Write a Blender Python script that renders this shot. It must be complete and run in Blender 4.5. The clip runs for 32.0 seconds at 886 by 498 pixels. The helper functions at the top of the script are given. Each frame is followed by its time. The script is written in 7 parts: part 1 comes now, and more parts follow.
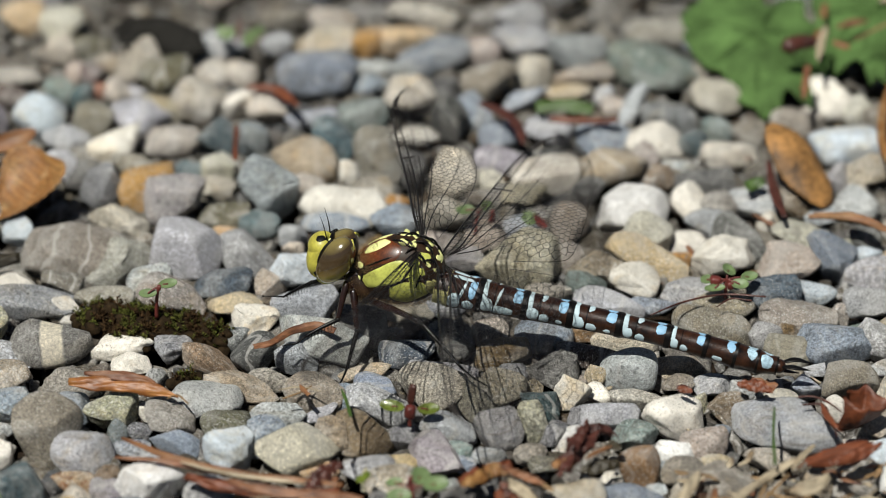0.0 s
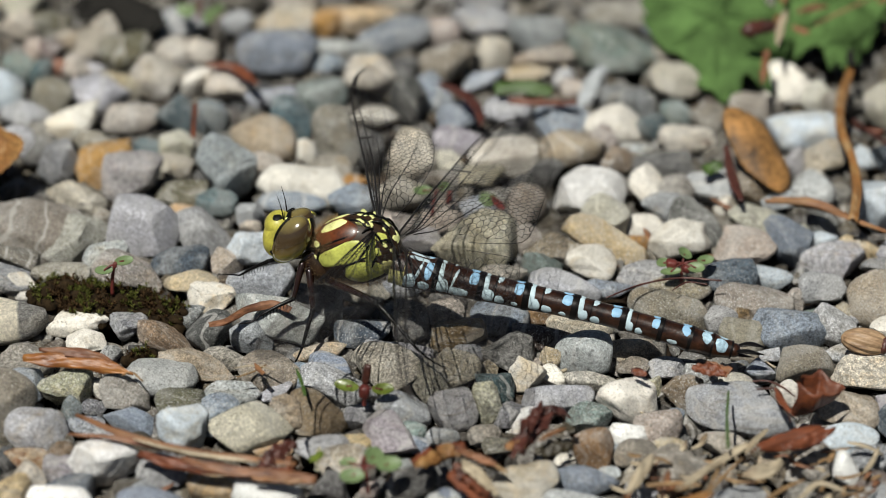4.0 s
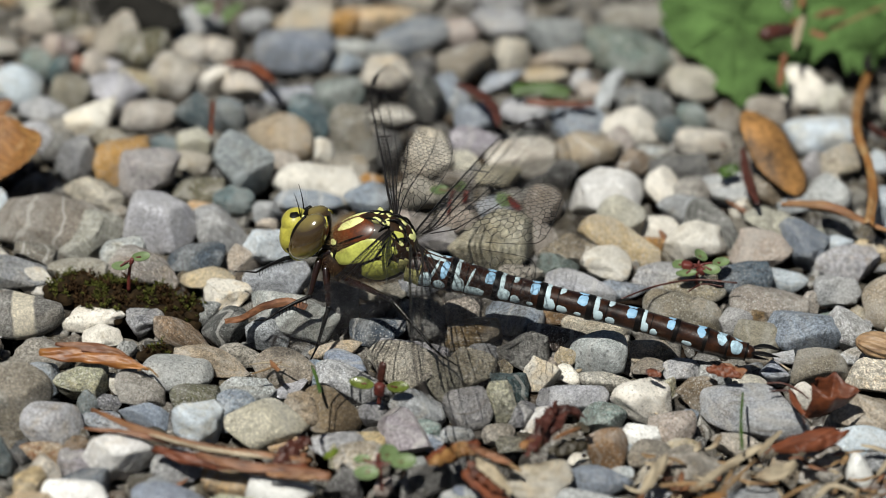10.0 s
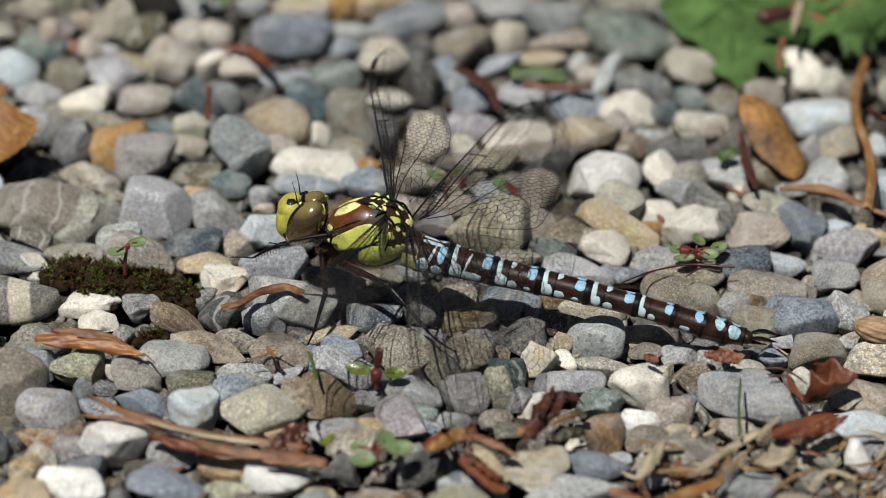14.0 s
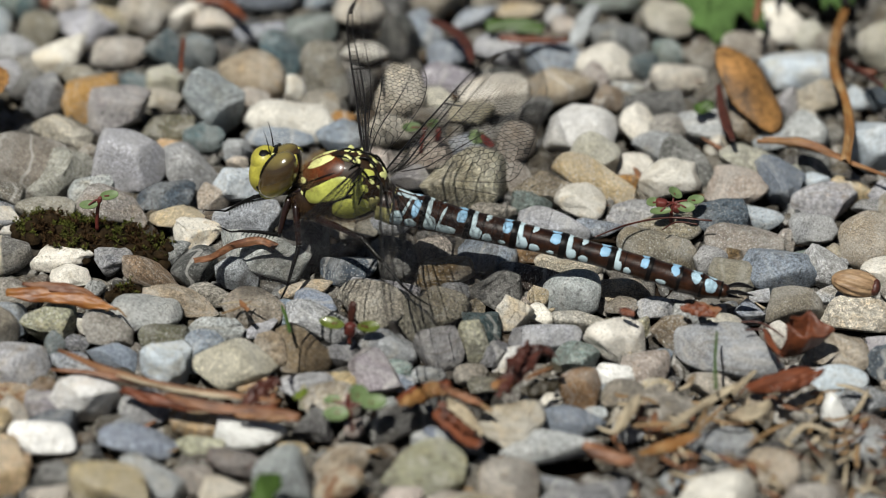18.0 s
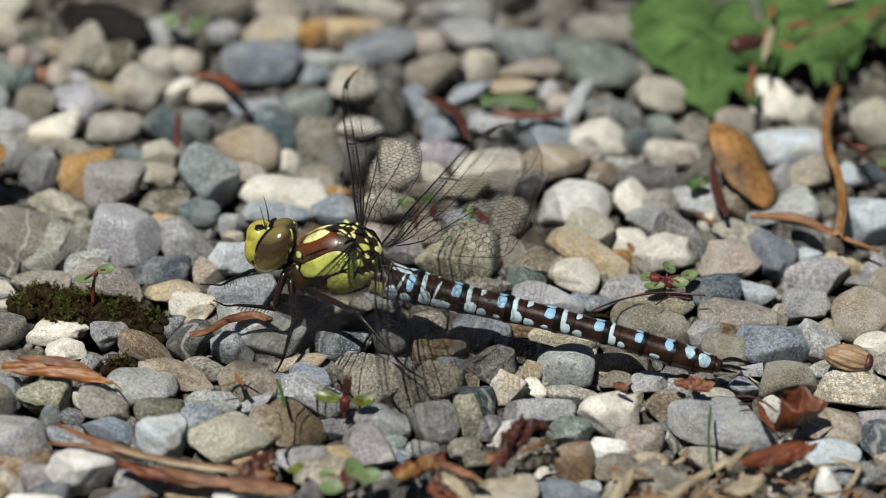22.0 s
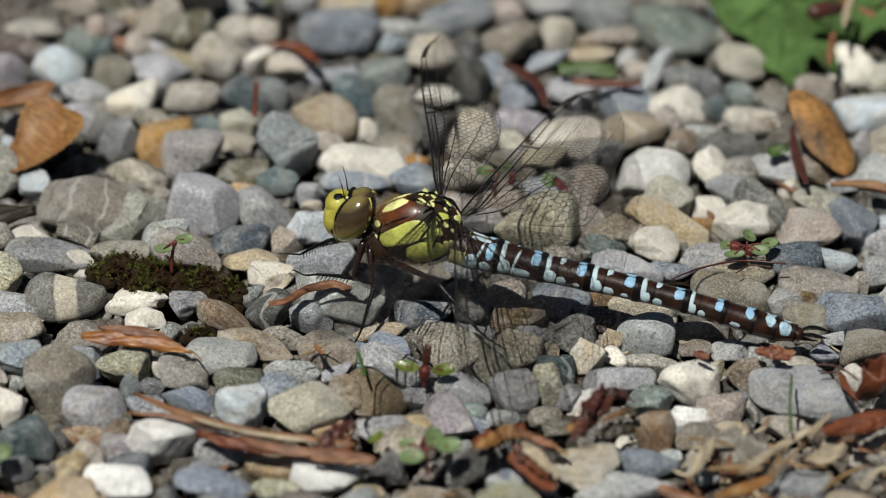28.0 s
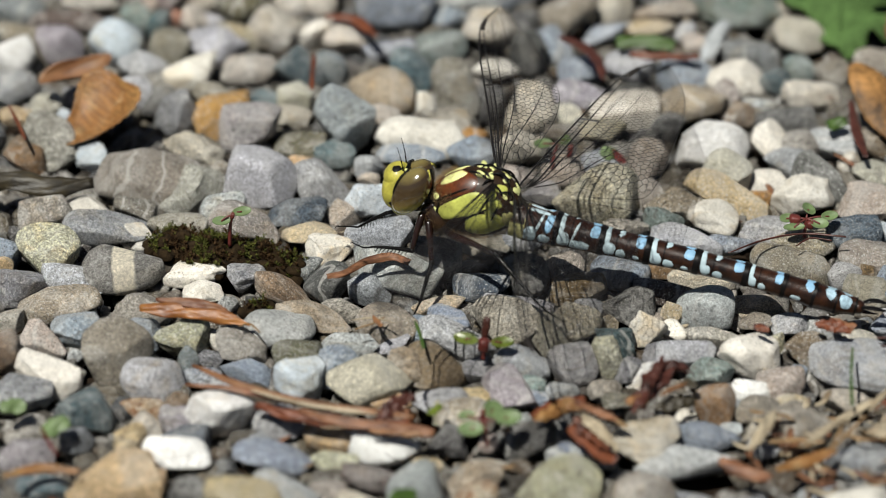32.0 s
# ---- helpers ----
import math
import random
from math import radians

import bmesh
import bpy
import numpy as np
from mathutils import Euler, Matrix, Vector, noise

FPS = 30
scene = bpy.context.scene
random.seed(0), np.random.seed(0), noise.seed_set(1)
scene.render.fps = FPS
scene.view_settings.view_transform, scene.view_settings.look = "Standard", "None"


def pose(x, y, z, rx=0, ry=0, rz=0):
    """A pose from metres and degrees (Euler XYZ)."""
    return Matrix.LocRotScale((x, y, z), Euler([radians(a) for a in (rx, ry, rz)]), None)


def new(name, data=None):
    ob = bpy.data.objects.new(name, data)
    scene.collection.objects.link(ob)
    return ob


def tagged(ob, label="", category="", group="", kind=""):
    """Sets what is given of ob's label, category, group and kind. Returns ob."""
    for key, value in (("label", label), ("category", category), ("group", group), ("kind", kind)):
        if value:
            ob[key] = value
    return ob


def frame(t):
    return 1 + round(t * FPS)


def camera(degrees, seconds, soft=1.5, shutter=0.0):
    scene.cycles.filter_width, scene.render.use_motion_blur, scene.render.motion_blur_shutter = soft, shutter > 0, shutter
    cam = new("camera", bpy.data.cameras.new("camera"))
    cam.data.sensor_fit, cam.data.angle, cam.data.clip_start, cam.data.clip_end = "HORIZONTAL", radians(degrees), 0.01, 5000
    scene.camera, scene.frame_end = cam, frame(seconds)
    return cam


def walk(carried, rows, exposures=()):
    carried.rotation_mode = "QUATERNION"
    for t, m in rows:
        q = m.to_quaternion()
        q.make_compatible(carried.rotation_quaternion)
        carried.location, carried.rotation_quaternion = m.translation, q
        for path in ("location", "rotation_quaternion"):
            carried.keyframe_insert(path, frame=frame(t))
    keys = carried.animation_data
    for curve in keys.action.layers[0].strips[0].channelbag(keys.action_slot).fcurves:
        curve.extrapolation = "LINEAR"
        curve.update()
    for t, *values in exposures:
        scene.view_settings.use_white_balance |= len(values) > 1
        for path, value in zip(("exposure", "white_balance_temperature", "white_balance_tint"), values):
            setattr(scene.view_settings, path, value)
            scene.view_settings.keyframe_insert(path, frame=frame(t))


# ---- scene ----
cam = camera(14.0, 32.0, soft=0.6)
PATH = [  # seconds, eye in metres, turn in degrees
    (0.0, -0.00000, -0.43961, 0.25381, 60.0000, 0.0000, 0.0000),
    (0.5, -0.00002, -0.43931, 0.25231, 60.0760, 0.0234, 0.3560),
    (1.0, -0.00063, -0.43816, 0.25158, 59.9253, -0.1253, 0.5411),
    (1.5, -0.00005, -0.43749, 0.25182, 59.6063, -0.3802, 0.4557),
    (2.0, 0.00038, -0.43797, 0.25254, 59.5687, -0.5872, 0.3538),
    (2.5, 0.00092, -0.43810, 0.25203, 59.6543, -0.7689, 0.2235),
    (3.0, 0.00089, -0.43836, 0.25295, 59.5700, -0.8684, 0.2291),
    (3.5, 0.00080, -0.43945, 0.25400, 59.6770, -0.8651, 0.0810),
    (5.5, 0.00281, -0.43978, 0.25363, 59.5317, -0.8792, -0.6123),
    (6.0, 0.00103, -0.43922, 0.25283, 59.3186, -0.7442, -0.3198),
    (6.5, 0.00058, -0.43886, 0.25241, 59.3744, -0.3935, 0.4864),
    (7.0, 0.00049, -0.43934, 0.25346, 59.5998, -0.5056, 0.4996),
    (7.5, 0.00106, -0.43935, 0.25285, 59.6232, -0.6478, 0.4767),
    (8.0, 0.00065, -0.43946, 0.25240, 59.6107, -0.7416, 0.5196),
    (8.5, 0.00100, -0.43895, 0.25320, 59.2623, -0.8570, 0.6050),
    (9.0, 0.00204, -0.43986, 0.25330, 59.5853, -1.0002, 0.4751),
    (9.5, 0.00116, -0.44089, 0.25458, 59.7063, -1.0758, 0.4599),
    (10.0, 0.00061, -0.44115, 0.25338, 59.8060, -1.2702, 0.3191),
    (10.5, 0.00182, -0.43965, 0.25331, 59.6246, -1.4036, 0.2387),
    (11.0, 0.00183, -0.43988, 0.25321, 59.5171, -1.4024, 0.1729),
    (11.5, 0.00243, -0.44053, 0.25350, 59.6292, -1.3936, 0.1452),
    (12.0, 0.00256, -0.43983, 0.25382, 59.6611, -1.3549, 0.1653),
    (12.5, 0.00235, -0.43999, 0.25271, 59.5881, -1.3630, 0.1374),
    (13.0, 0.00218, -0.43951, 0.25232, 59.4917, -1.3125, 0.1413),
    (13.5, 0.00143, -0.43935, 0.25300, 59.4309, -1.1154, 0.3568),
    (15.5, 0.00164, -0.43917, 0.25385, 59.5621, -1.4184, 0.0984),
    (16.0, 0.00177, -0.43912, 0.25333, 59.5481, -1.3795, 0.1497),
    (16.5, 0.00203, -0.43808, 0.25186, 59.1029, -1.4065, 0.1439),
    (17.0, 0.00263, -0.43664, 0.25096, 58.4158, -1.3912, 0.1111),
    (17.5, 0.00319, -0.43604, 0.25077, 58.4184, -1.4291, -0.0089),
    (18.0, 0.00280, -0.43651, 0.25104, 58.7949, -1.2743, 0.0953),
    (18.5, 0.00242, -0.43748, 0.25119, 59.2172, -1.2439, 0.0202),
    (19.0, 0.00190, -0.43758, 0.25207, 59.3234, -1.2506, 0.0366),
    (19.5, 0.00159, -0.43775, 0.25068, 59.6504, -1.2103, 0.1172),
    (20.0, 0.00209, -0.43781, 0.25203, 59.5703, -1.1842, 0.0202),
    (20.5, 0.00151, -0.43875, 0.25264, 60.0996, -1.2997, -0.0834),
    (21.0, 0.00145, -0.43904, 0.25246, 60.1865, -1.2882, -0.0454),
    (21.5, 0.00218, -0.43856, 0.25272, 60.1071, -1.2603, 0.1576),
    (22.0, 0.00226, -0.43830, 0.25177, 60.0124, -1.4140, 0.0068),
    (22.5, 0.00240, -0.43807, 0.25215, 59.8294, -1.5708, -0.2187),
    (23.0, 0.00254, -0.43807, 0.25209, 59.7098, -1.7360, -0.3611),
    (23.5, 0.00280, -0.43812, 0.25207, 60.0595, -1.7547, -0.5628),
    (24.0, 0.00335, -0.43755, 0.25162, 59.9384, -1.7633, -0.5534),
    (24.5, 0.00268, -0.43790, 0.25189, 59.8280, -1.5027, -0.2020),
    (25.0, 0.00192, -0.43821, 0.25184, 59.9927, -1.3469, 0.0780),
    (25.5, 0.00147, -0.43844, 0.25214, 59.9116, -1.1059, 0.4605),
    (26.0, 0.00209, -0.43736, 0.25162, 59.6871, -0.9000, 0.7938),
    (26.5, 0.00234, -0.43660, 0.25085, 59.3555, -0.7683, 0.8911),
    (28.5, 0.00119, -0.43754, 0.25133, 59.5960, -0.7053, 0.9323),
    (29.0, 0.00131, -0.43817, 0.25121, 59.8144, -0.6880, 0.9528),
    (29.5, 0.00124, -0.43871, 0.25090, 60.1032, -0.6420, 1.0466),
    (30.0, 0.00054, -0.43867, 0.25145, 60.0794, -0.5911, 1.1165),
    (30.5, 0.00042, -0.43795, 0.25040, 60.0303, -0.5228, 1.1730),
    (31.0, 0.00035, -0.43624, 0.24992, 59.3026, -0.4241, 1.4320),
    (31.5, -0.00057, -0.43616, 0.24952, 59.1858, -0.2919, 1.7156),
    (32.0, -0.00047, -0.43648, 0.24920, 59.2052, -0.3995, 1.5719),
]
# the camera's own exposure drifts a little
EXPOSURE = [(0.0, 0.46), (2.0, 0.41), (6.0, 0.42), (8.0, 0.38), (10.0, 0.41), (12.0, 0.31), (13.0, 0.28), (16.0, 0.4), (18.0, 0.35), (21.0, 0.36), (22.0, 0.33), (23.0, 0.41), (24.0, 0.48), (25.0, 0.3), (26.0, 0.28), (29.0, 0.2), (30.0, 0.21), (31.0, 0.33), (32.0, 0.47)]
walk(cam, [(t, pose(x, y, z, rx, ry, rz)) for t, x, y, z, rx, ry, rz in PATH], EXPOSURE)

# a macro lens: shallow focus on the insect's body
cam.data.dof.use_dof = True
cam.data.dof.focus_distance = 0.483
cam.data.dof.aperture_fstop = 15

# ---- light: high clear sun from the near left, open sky ----
SUN = Vector((0.27, 0.5, -1.0)).normalized()
world = bpy.data.worlds.new("sky")
scene.world = world
world.use_nodes = True
nt = world.node_tree
sky = nt.nodes.new("ShaderNodeTexSky")
sky.sky_type, sky.sun_disc = "NISHITA", False
sky.sun_elevation = math.asin(-SUN.z)
sky.sun_rotation = math.atan2(-SUN.x, -SUN.y)
nt.links.new(sky.outputs[0], nt.nodes["Background"].inputs[0])
nt.nodes["Background"].inputs[1].default_value = 0.022
lamp = bpy.data.lights.new("sun", "SUN")
lamp.energy, lamp.angle, lamp.color = 4.6, radians(0.53), (1.0, 0.983, 0.91)
sun = new("sun", lamp)
sun.matrix_world = Matrix.Translation((0, 0, 3)) @ SUN.to_track_quat("-Z", "Y").to_matrix().to_4x4()

# ---- materials ----
def srgb(r, g, b, k=0.7):
    """A base colour from 0..255 values."""
    return tuple(k * ((v / 255 / 12.92) if v < 10 else ((v / 255 + 0.055) / 1.055) ** 2.4) for v in (r, g, b))


class Net:
    """Short hand for building one node material."""

    def __init__(self, name, rough=0.6, metal=0.0, spec=0.5):
        self.mat = bpy.data.materials.new(name)
        self.mat.use_nodes = True
        self.tree = self.mat.node_tree
        self.bsdf = self.tree.nodes["Principled BSDF"]
        self.bsdf.inputs["Roughness"].default_value = rough
        self.bsdf.inputs["Metallic"].default_value = metal
        self.bsdf.inputs["Specular IOR Level"].default_value = spec

    def node(self, kind, **kw):
        n = self.tree.nodes.new("ShaderNode" + kind)
        for key, v in kw.items():
            n.inputs[key.replace("_", " ")].default_value = v
        return n

    def link(self, a, b):
        self.tree.links.new(a, b)

    def coords(self, shift=True):
        tc = self.node("TexCoord").outputs["Object"]
        if not shift:
            return tc
        info = self.node("ObjectInfo").outputs["Random"]
        add = self.node("VectorMath")
        add.operation = "MULTIPLY_ADD"
        comb = self.node("CombineXYZ")
        for i in range(3):
            self.link(info, comb.inputs[i])
        self.link(comb.outputs[0], add.inputs[0])
        add.inputs[1].default_value = (3.1, 7.3, 5.7)
        self.link(tc, add.inputs[2])
        return add.outputs[0]

    def noise(self, vec, scale, detail=4.0, rough=0.6, distort=0.0):
        n = self.node("TexNoise", Scale=scale, Detail=detail, Roughness=rough, Distortion=distort)
        self.link(vec, n.inputs["Vector"])
        return n.outputs["Fac"]

    def ramp(self, fac, *stops):
        r = self.node("ValToRGB")
        el = r.color_ramp.elements
        while len(el) < len(stops):
            el.new(0.5)
        for e, (p, c) in zip(el, stops):
            e.position = p
            e.color = (*c, 1) if len(c) == 3 else c
        self.link(fac, r.inputs[0])
        return r.outputs[0]

    def grey(self, fac, p0, v0, p1, v1):
        return self.ramp(fac, (p0, (v0,) * 3), (p1, (v1,) * 3))

    def mix(self, fac, a, b, blend="MIX"):
        m = self.node("Mix")
        m.data_type, m.blend_type = "RGBA", blend
        for v, i in ((fac, 0), (a, 6), (b, 7)):
            if isinstance(v, (int, float)):
                m.inputs[i].default_value = v
            elif isinstance(v, tuple):
                m.inputs[i].default_value = (*v, 1)
            else:
                self.link(v, m.inputs[i])
        return m.outputs[2]

    def bump(self, height, strength=0.4, dist=0.0002):
        b = self.node("Bump", Strength=strength, Distance=dist)
        self.link(height, b.inputs["Height"])
        self.link(b.outputs[0], self.bsdf.inputs["Normal"])

    def colour(self, c):
        if isinstance(c, tuple):
            self.bsdf.inputs["Base Color"].default_value = (*c, 1)
        else:
            self.link(c, self.bsdf.inputs["Base Color"])
        return self


def stone_material(name, kind):
    """Gravel stone: the object's own colour, grain, stains, and per kind veins, specks or blotches."""
    m = Net(name, 0.72, 0, 0.35)
    vec = m.coords()
    base = m.node("ObjectInfo").outputs["Color"]
    if kind == "bed":
        # bed colours set darker than the placed stones, deepening the shade in the gaps
        rnd = m.node("NewGeometry").outputs["Random Per Island"]
        base = m.ramp(rnd, (0.0, srgb(92, 87, 80)), (0.14, srgb(124, 116, 102)), (0.28, srgb(70, 66, 61)),
                      (0.42, srgb(104, 88, 70)), (0.55, srgb(86, 88, 92)), (0.68, srgb(146, 140, 130)),
                      (0.8, srgb(66, 60, 53)), (0.92, srgb(122, 112, 95)))
    # each stone draws its own grain, stain and vein strength
    own = m.node("ObjectInfo").outputs["Random"] if kind != "bed" else m.node("NewGeometry").outputs["Random Per Island"]

    def lot(k, p0, v0, p1, v1):
        """A value of the stone's own, spread by k and mapped to v0..v1."""
        mul = m.node("Math")
        mul.operation = "MULTIPLY"
        m.link(own, mul.inputs[0])
        mul.inputs[1].default_value = k
        fr = m.node("Math")
        fr.operation = "FRACT"
        m.link(mul.outputs[0], fr.inputs[0])
        return m.grey(fr.outputs[0], p0, v0, p1, v1)

    def times(a, b):
        return m.mix(1.0, a, b, "MULTIPLY")

    grain = {"quartz": 0.3, "smooth": 0.8, "layered": 0.8, "banded": 0.8}.get(kind, 1.0)
    big = m.noise(vec, 330, 5, 0.65, 0.6)
    fine = m.noise(vec, 2600, 6, 0.85)
    c = m.mix(0.8, base, times(base, m.grey(big, 0.3, 0.72, 0.68, 1.2)))
    c = m.mix(times(lot(17.3, 0.0, 0.5, 1.0, 1.0), (grain,) * 3), c, times(c, m.grey(fine, 0.4, 0.42, 0.6, 1.6)))
    grit = m.noise(vec, 6000, 2, 0.6)
    c = m.mix(times(lot(29.7, 0.2, 0.3, 1.0, 1.0), (grain,) * 3), c, times(c, m.grey(grit, 0.42, 0.5, 0.58, 1.5)))
    # pale worn patches and dark stained ones
    patch = m.noise(vec, 800, 6, 0.72, 0.8)
    c = m.mix(times(m.grey(patch, 0.53, 0.0, 0.64, 0.9), lot(41.9, 0.25, 0.1, 1.0, 0.85)), c, m.mix(0.55, c, (0.64, 0.63, 0.6)))
    c = m.mix(times(m.grey(patch, 0.34, 0.9, 0.43, 0.0), lot(53.3, 0.2, 0.1, 1.0, 0.9)), c, times(c, (0.4, 0.38, 0.34)))
    cast = m.noise(vec, 120, 4, 0.55, 1.0)
    c = m.mix(m.grey(cast, 0.48, 0.0, 0.6, 0.5), c, m.mix(0.5, c, (0.62, 0.61, 0.58)))
    c = m.mix(m.grey(cast, 0.3, 0.4, 0.44, 0.0), c, times(c, (0.72, 0.69, 0.63)))
    # pits
    pit = m.noise(vec, 3400, 2, 0.5)
    c = m.mix(times(m.grey(pit, 0.34, 0.85, 0.38, 0.0), lot(67.1, 0.0, 0.2, 1.0, 1.0)), c, times(c, (0.3, 0.28, 0.25)))
    spark = m.noise(vec, 4200, 2, 0.5)
    c = m.mix(times(m.grey(spark, 0.61, 0.0, 0.64, 0.8), lot(73.9, 0.15, 0.0, 0.9, 1.0)), c, (0.66, 0.66, 0.64))
    # tan iron stain on some stones only
    warm = m.noise(vec, 240, 4, 0.65, 0.7)
    c = m.mix(times(m.grey(warm, 0.5, 0.0, 0.66, 0.8), lot(89.3, 0.55, 0.0, 0.95, 0.8)), c, times(c, (1.06, 0.89, 0.64)))
    if kind in ("smooth", "bed", "speckled"):
        wave = m.node("TexWave", Scale=60.0, Distortion=9.0, Detail=3.0, Detail_Scale=1.4)
        m.link(vec, wave.inputs["Vector"])
        veins = times(m.grey(wave.outputs["Fac"], 0.95, 0.0, 0.99, 0.8), lot(97.7, 0.68, 0.0, 0.78, 0.8))
        c = m.mix(veins, c, m.mix(0.7, c, (0.68, 0.66, 0.62)))
    if kind == "layered":
        mp = m.node("Mapping")
        mp.inputs["Scale"].default_value = (0.13, 0.5, 1.0)
        mp.inputs["Rotation"].default_value = (0.3, 0.35, 0.2)
        m.link(vec, mp.inputs["Vector"])
        lay = m.noise(mp.outputs[0], 1100, 4, 0.6, 0.3)
        c = m.mix(m.grey(lay, 0.54, 0.0, 0.64, 0.65), c, m.mix(0.6, c, (0.58, 0.55, 0.5)))
        c = m.mix(m.grey(lay, 0.34, 0.7, 0.46, 0.0), c, m.mix(1.0, c, (0.62, 0.57, 0.5), "MULTIPLY"))
    if kind == "speckled":
        fleck = m.noise(vec, 2300, 3, 0.7, 0.4)
        c = m.mix(m.grey(fleck, 0.56, 0.0, 0.66, 0.5), c, m.mix(0.5, c, (0.6, 0.6, 0.58)))
        dark = m.noise(vec, 1500, 2, 0.5)
        c = m.mix(m.grey(dark, 0.58, 0.0, 0.68, 0.75), c, m.mix(1.0, c, (0.35, 0.35, 0.36), "MULTIPLY"))
    if kind == "blotched":
        blot = m.noise(vec, 520, 6, 0.7, 1.2)
        c = m.mix(m.grey(blot, 0.5, 0.0, 0.6, 0.85), c, m.mix(0.65, c, (0.16, 0.15, 0.13)))
        c = m.mix(m.grey(blot, 0.34, 0.6, 0.42, 0.0), c, (0.56, 0.54, 0.49))
    if kind == "rusty":
        blot = m.noise(vec, 420, 6, 0.7, 0.8)
        c = m.mix(m.grey(blot, 0.47, 0.0, 0.6, 0.9), c, srgb(150, 92, 48))
        c = m.mix(m.grey(blot, 0.62, 0.0, 0.7, 0.8), c, (0.03, 0.025, 0.02))
    if kind == "quartz":
        cr = m.noise(vec, 600, 6, 0.75, 1.5)
        c = m.mix(m.grey(cr, 0.56, 0.0, 0.64, 0.4), c, srgb(160, 140, 106))
        m.bsdf.inputs["Roughness"].default_value = 0.55
    if kind == "banded":
        sep = m.node("SeparateXYZ")
        m.link(m.coords(False), sep.inputs[0])
        wob = m.noise(vec, 500, 3)
        ad = m.node("Math")
        ad.operation = "MULTIPLY_ADD"
        m.link(wob, ad.inputs[0])
        ad.inputs[1].default_value = 0.0009
        m.link(sep.outputs[0], ad.inputs[2])
        off = m.node("Math")
        off.operation = "SUBTRACT"
        m.link(ad.outputs[0], off.inputs[0])
        off.inputs[1].default_value = 0.0012
        ab = m.node("Math")
        ab.operation = "ABSOLUTE"
        m.link(off.outputs[0], ab.inputs[0])
        sc = m.node("Math")
        sc.operation = "MULTIPLY"
        m.link(ab.outputs[0], sc.inputs[0])
        sc.inputs[1].default_value = 200.0
        c = m.mix(m.grey(sc.outputs[0], 0.25, 1.0, 0.32, 0.0), c, m.mix(1.0, srgb(250, 240, 218), m.grey(fine, 0.35, 0.75, 0.6, 1.1), "MULTIPLY"))
    # worn surface: light crystals and dark hollows, weak on quartz
    worn = m.noise(vec, 1700, 5, 0.8, 0.4)
    rough_one = lot(113.7, 0.2, 0.15, 0.9, 0.9)
    c = m.mix(rough_one, c, times(c, m.grey(worn, 0.4, 0.8, 0.6, 1.16) if kind == "quartz" else m.grey(worn, 0.4, 0.56, 0.6, 1.4)))
    m.colour(c)
    hb = m.mix(0.6, big, fine)
    m.bump(m.mix(0.3, hb, worn), 0.6 if kind == "quartz" else 1.0, 0.0011)
    return m.mat


STONE = {k: stone_material(k + " stone", k) for k in ("smooth", "speckled", "blotched", "rusty", "quartz", "banded", "layered", "bed")}
TONES = {  # tone: colour, surface
    "white": ((234, 228, 216), "quartz"), "bright_white": ((250, 249, 246), "quartz"), "cream": ((226, 217, 200), "smooth"),
    "light_grey": ((202, 205, 208), "smooth"), "grey": ((156, 159, 163), "speckled"), "dark_grey": ((98, 97, 95), "speckled"),
    "black": ((80, 79, 78), "speckled"), "blue_grey": ((158, 169, 184), "smooth"), "dark_blue": ((88, 100, 114), "speckled"),
    "lilac": ((188, 182, 188), "smooth"), "tan": ((190, 177, 154), "smooth"), "grey_brown": ((158, 150, 136), "smooth"),
    "brown": ((150, 118, 84), "smooth"), "olive_brown": ((138, 116, 82), "smooth"), "warm_brown": ((152, 130, 106), "smooth"),
    "ochre": ((202, 154, 88), "smooth"), "pale_ochre": ((226, 202, 160), "smooth"), "peach": ((234, 202, 160), "smooth"),
    "pinkish": ((204, 192, 180), "smooth"), "greenish_cream": ((214, 210, 182), "blotched"), "olive": ((122, 118, 92), "smooth"),
    "teal": ((92, 114, 120), "speckled"), "pale_teal": ((146, 164, 158), "blotched"), "pale_blue": ((196, 207, 216), "quartz"),
    "rust": ((156, 86, 44), "rusty"), "plum": ((98, 68, 66), "smooth"), "mottled": ((196, 190, 178), "blotched"),
    "dark_mauve": ((114, 98, 92), "speckled"), "banded": ((136, 132, 126), "banded"), "rusty": ((188, 164, 132), "rusty"),
}


def plain(name, col, rough=0.5, spec=0.5, vary=0.25, scale=600, bump=0.3, dist=0.0001, coat=0.0):
    """A coloured material with two scales of variation and fine relief."""
    m = Net(name, rough, 0, spec)
    vec = m.coords()
    a, b = m.noise(vec, scale, 4), m.noise(vec, scale * 7, 3, 0.7)
    c = m.mix(1.0, col, m.grey(a, 0.3, 1 - vary, 0.7, 1 + vary * 0.7), "MULTIPLY")
    c = m.mix(1.0, c, m.grey(b, 0.3, 1 - vary * 0.6, 0.7, 1 + vary * 0.5), "MULTIPLY")
    m.colour(c)
    m.bsdf.inputs["Coat Weight"].default_value = coat
    m.bsdf.inputs["Coat Roughness"].default_value = 0.12
    m.bump(m.mix(0.5, a, b), bump, dist)
    return m.mat


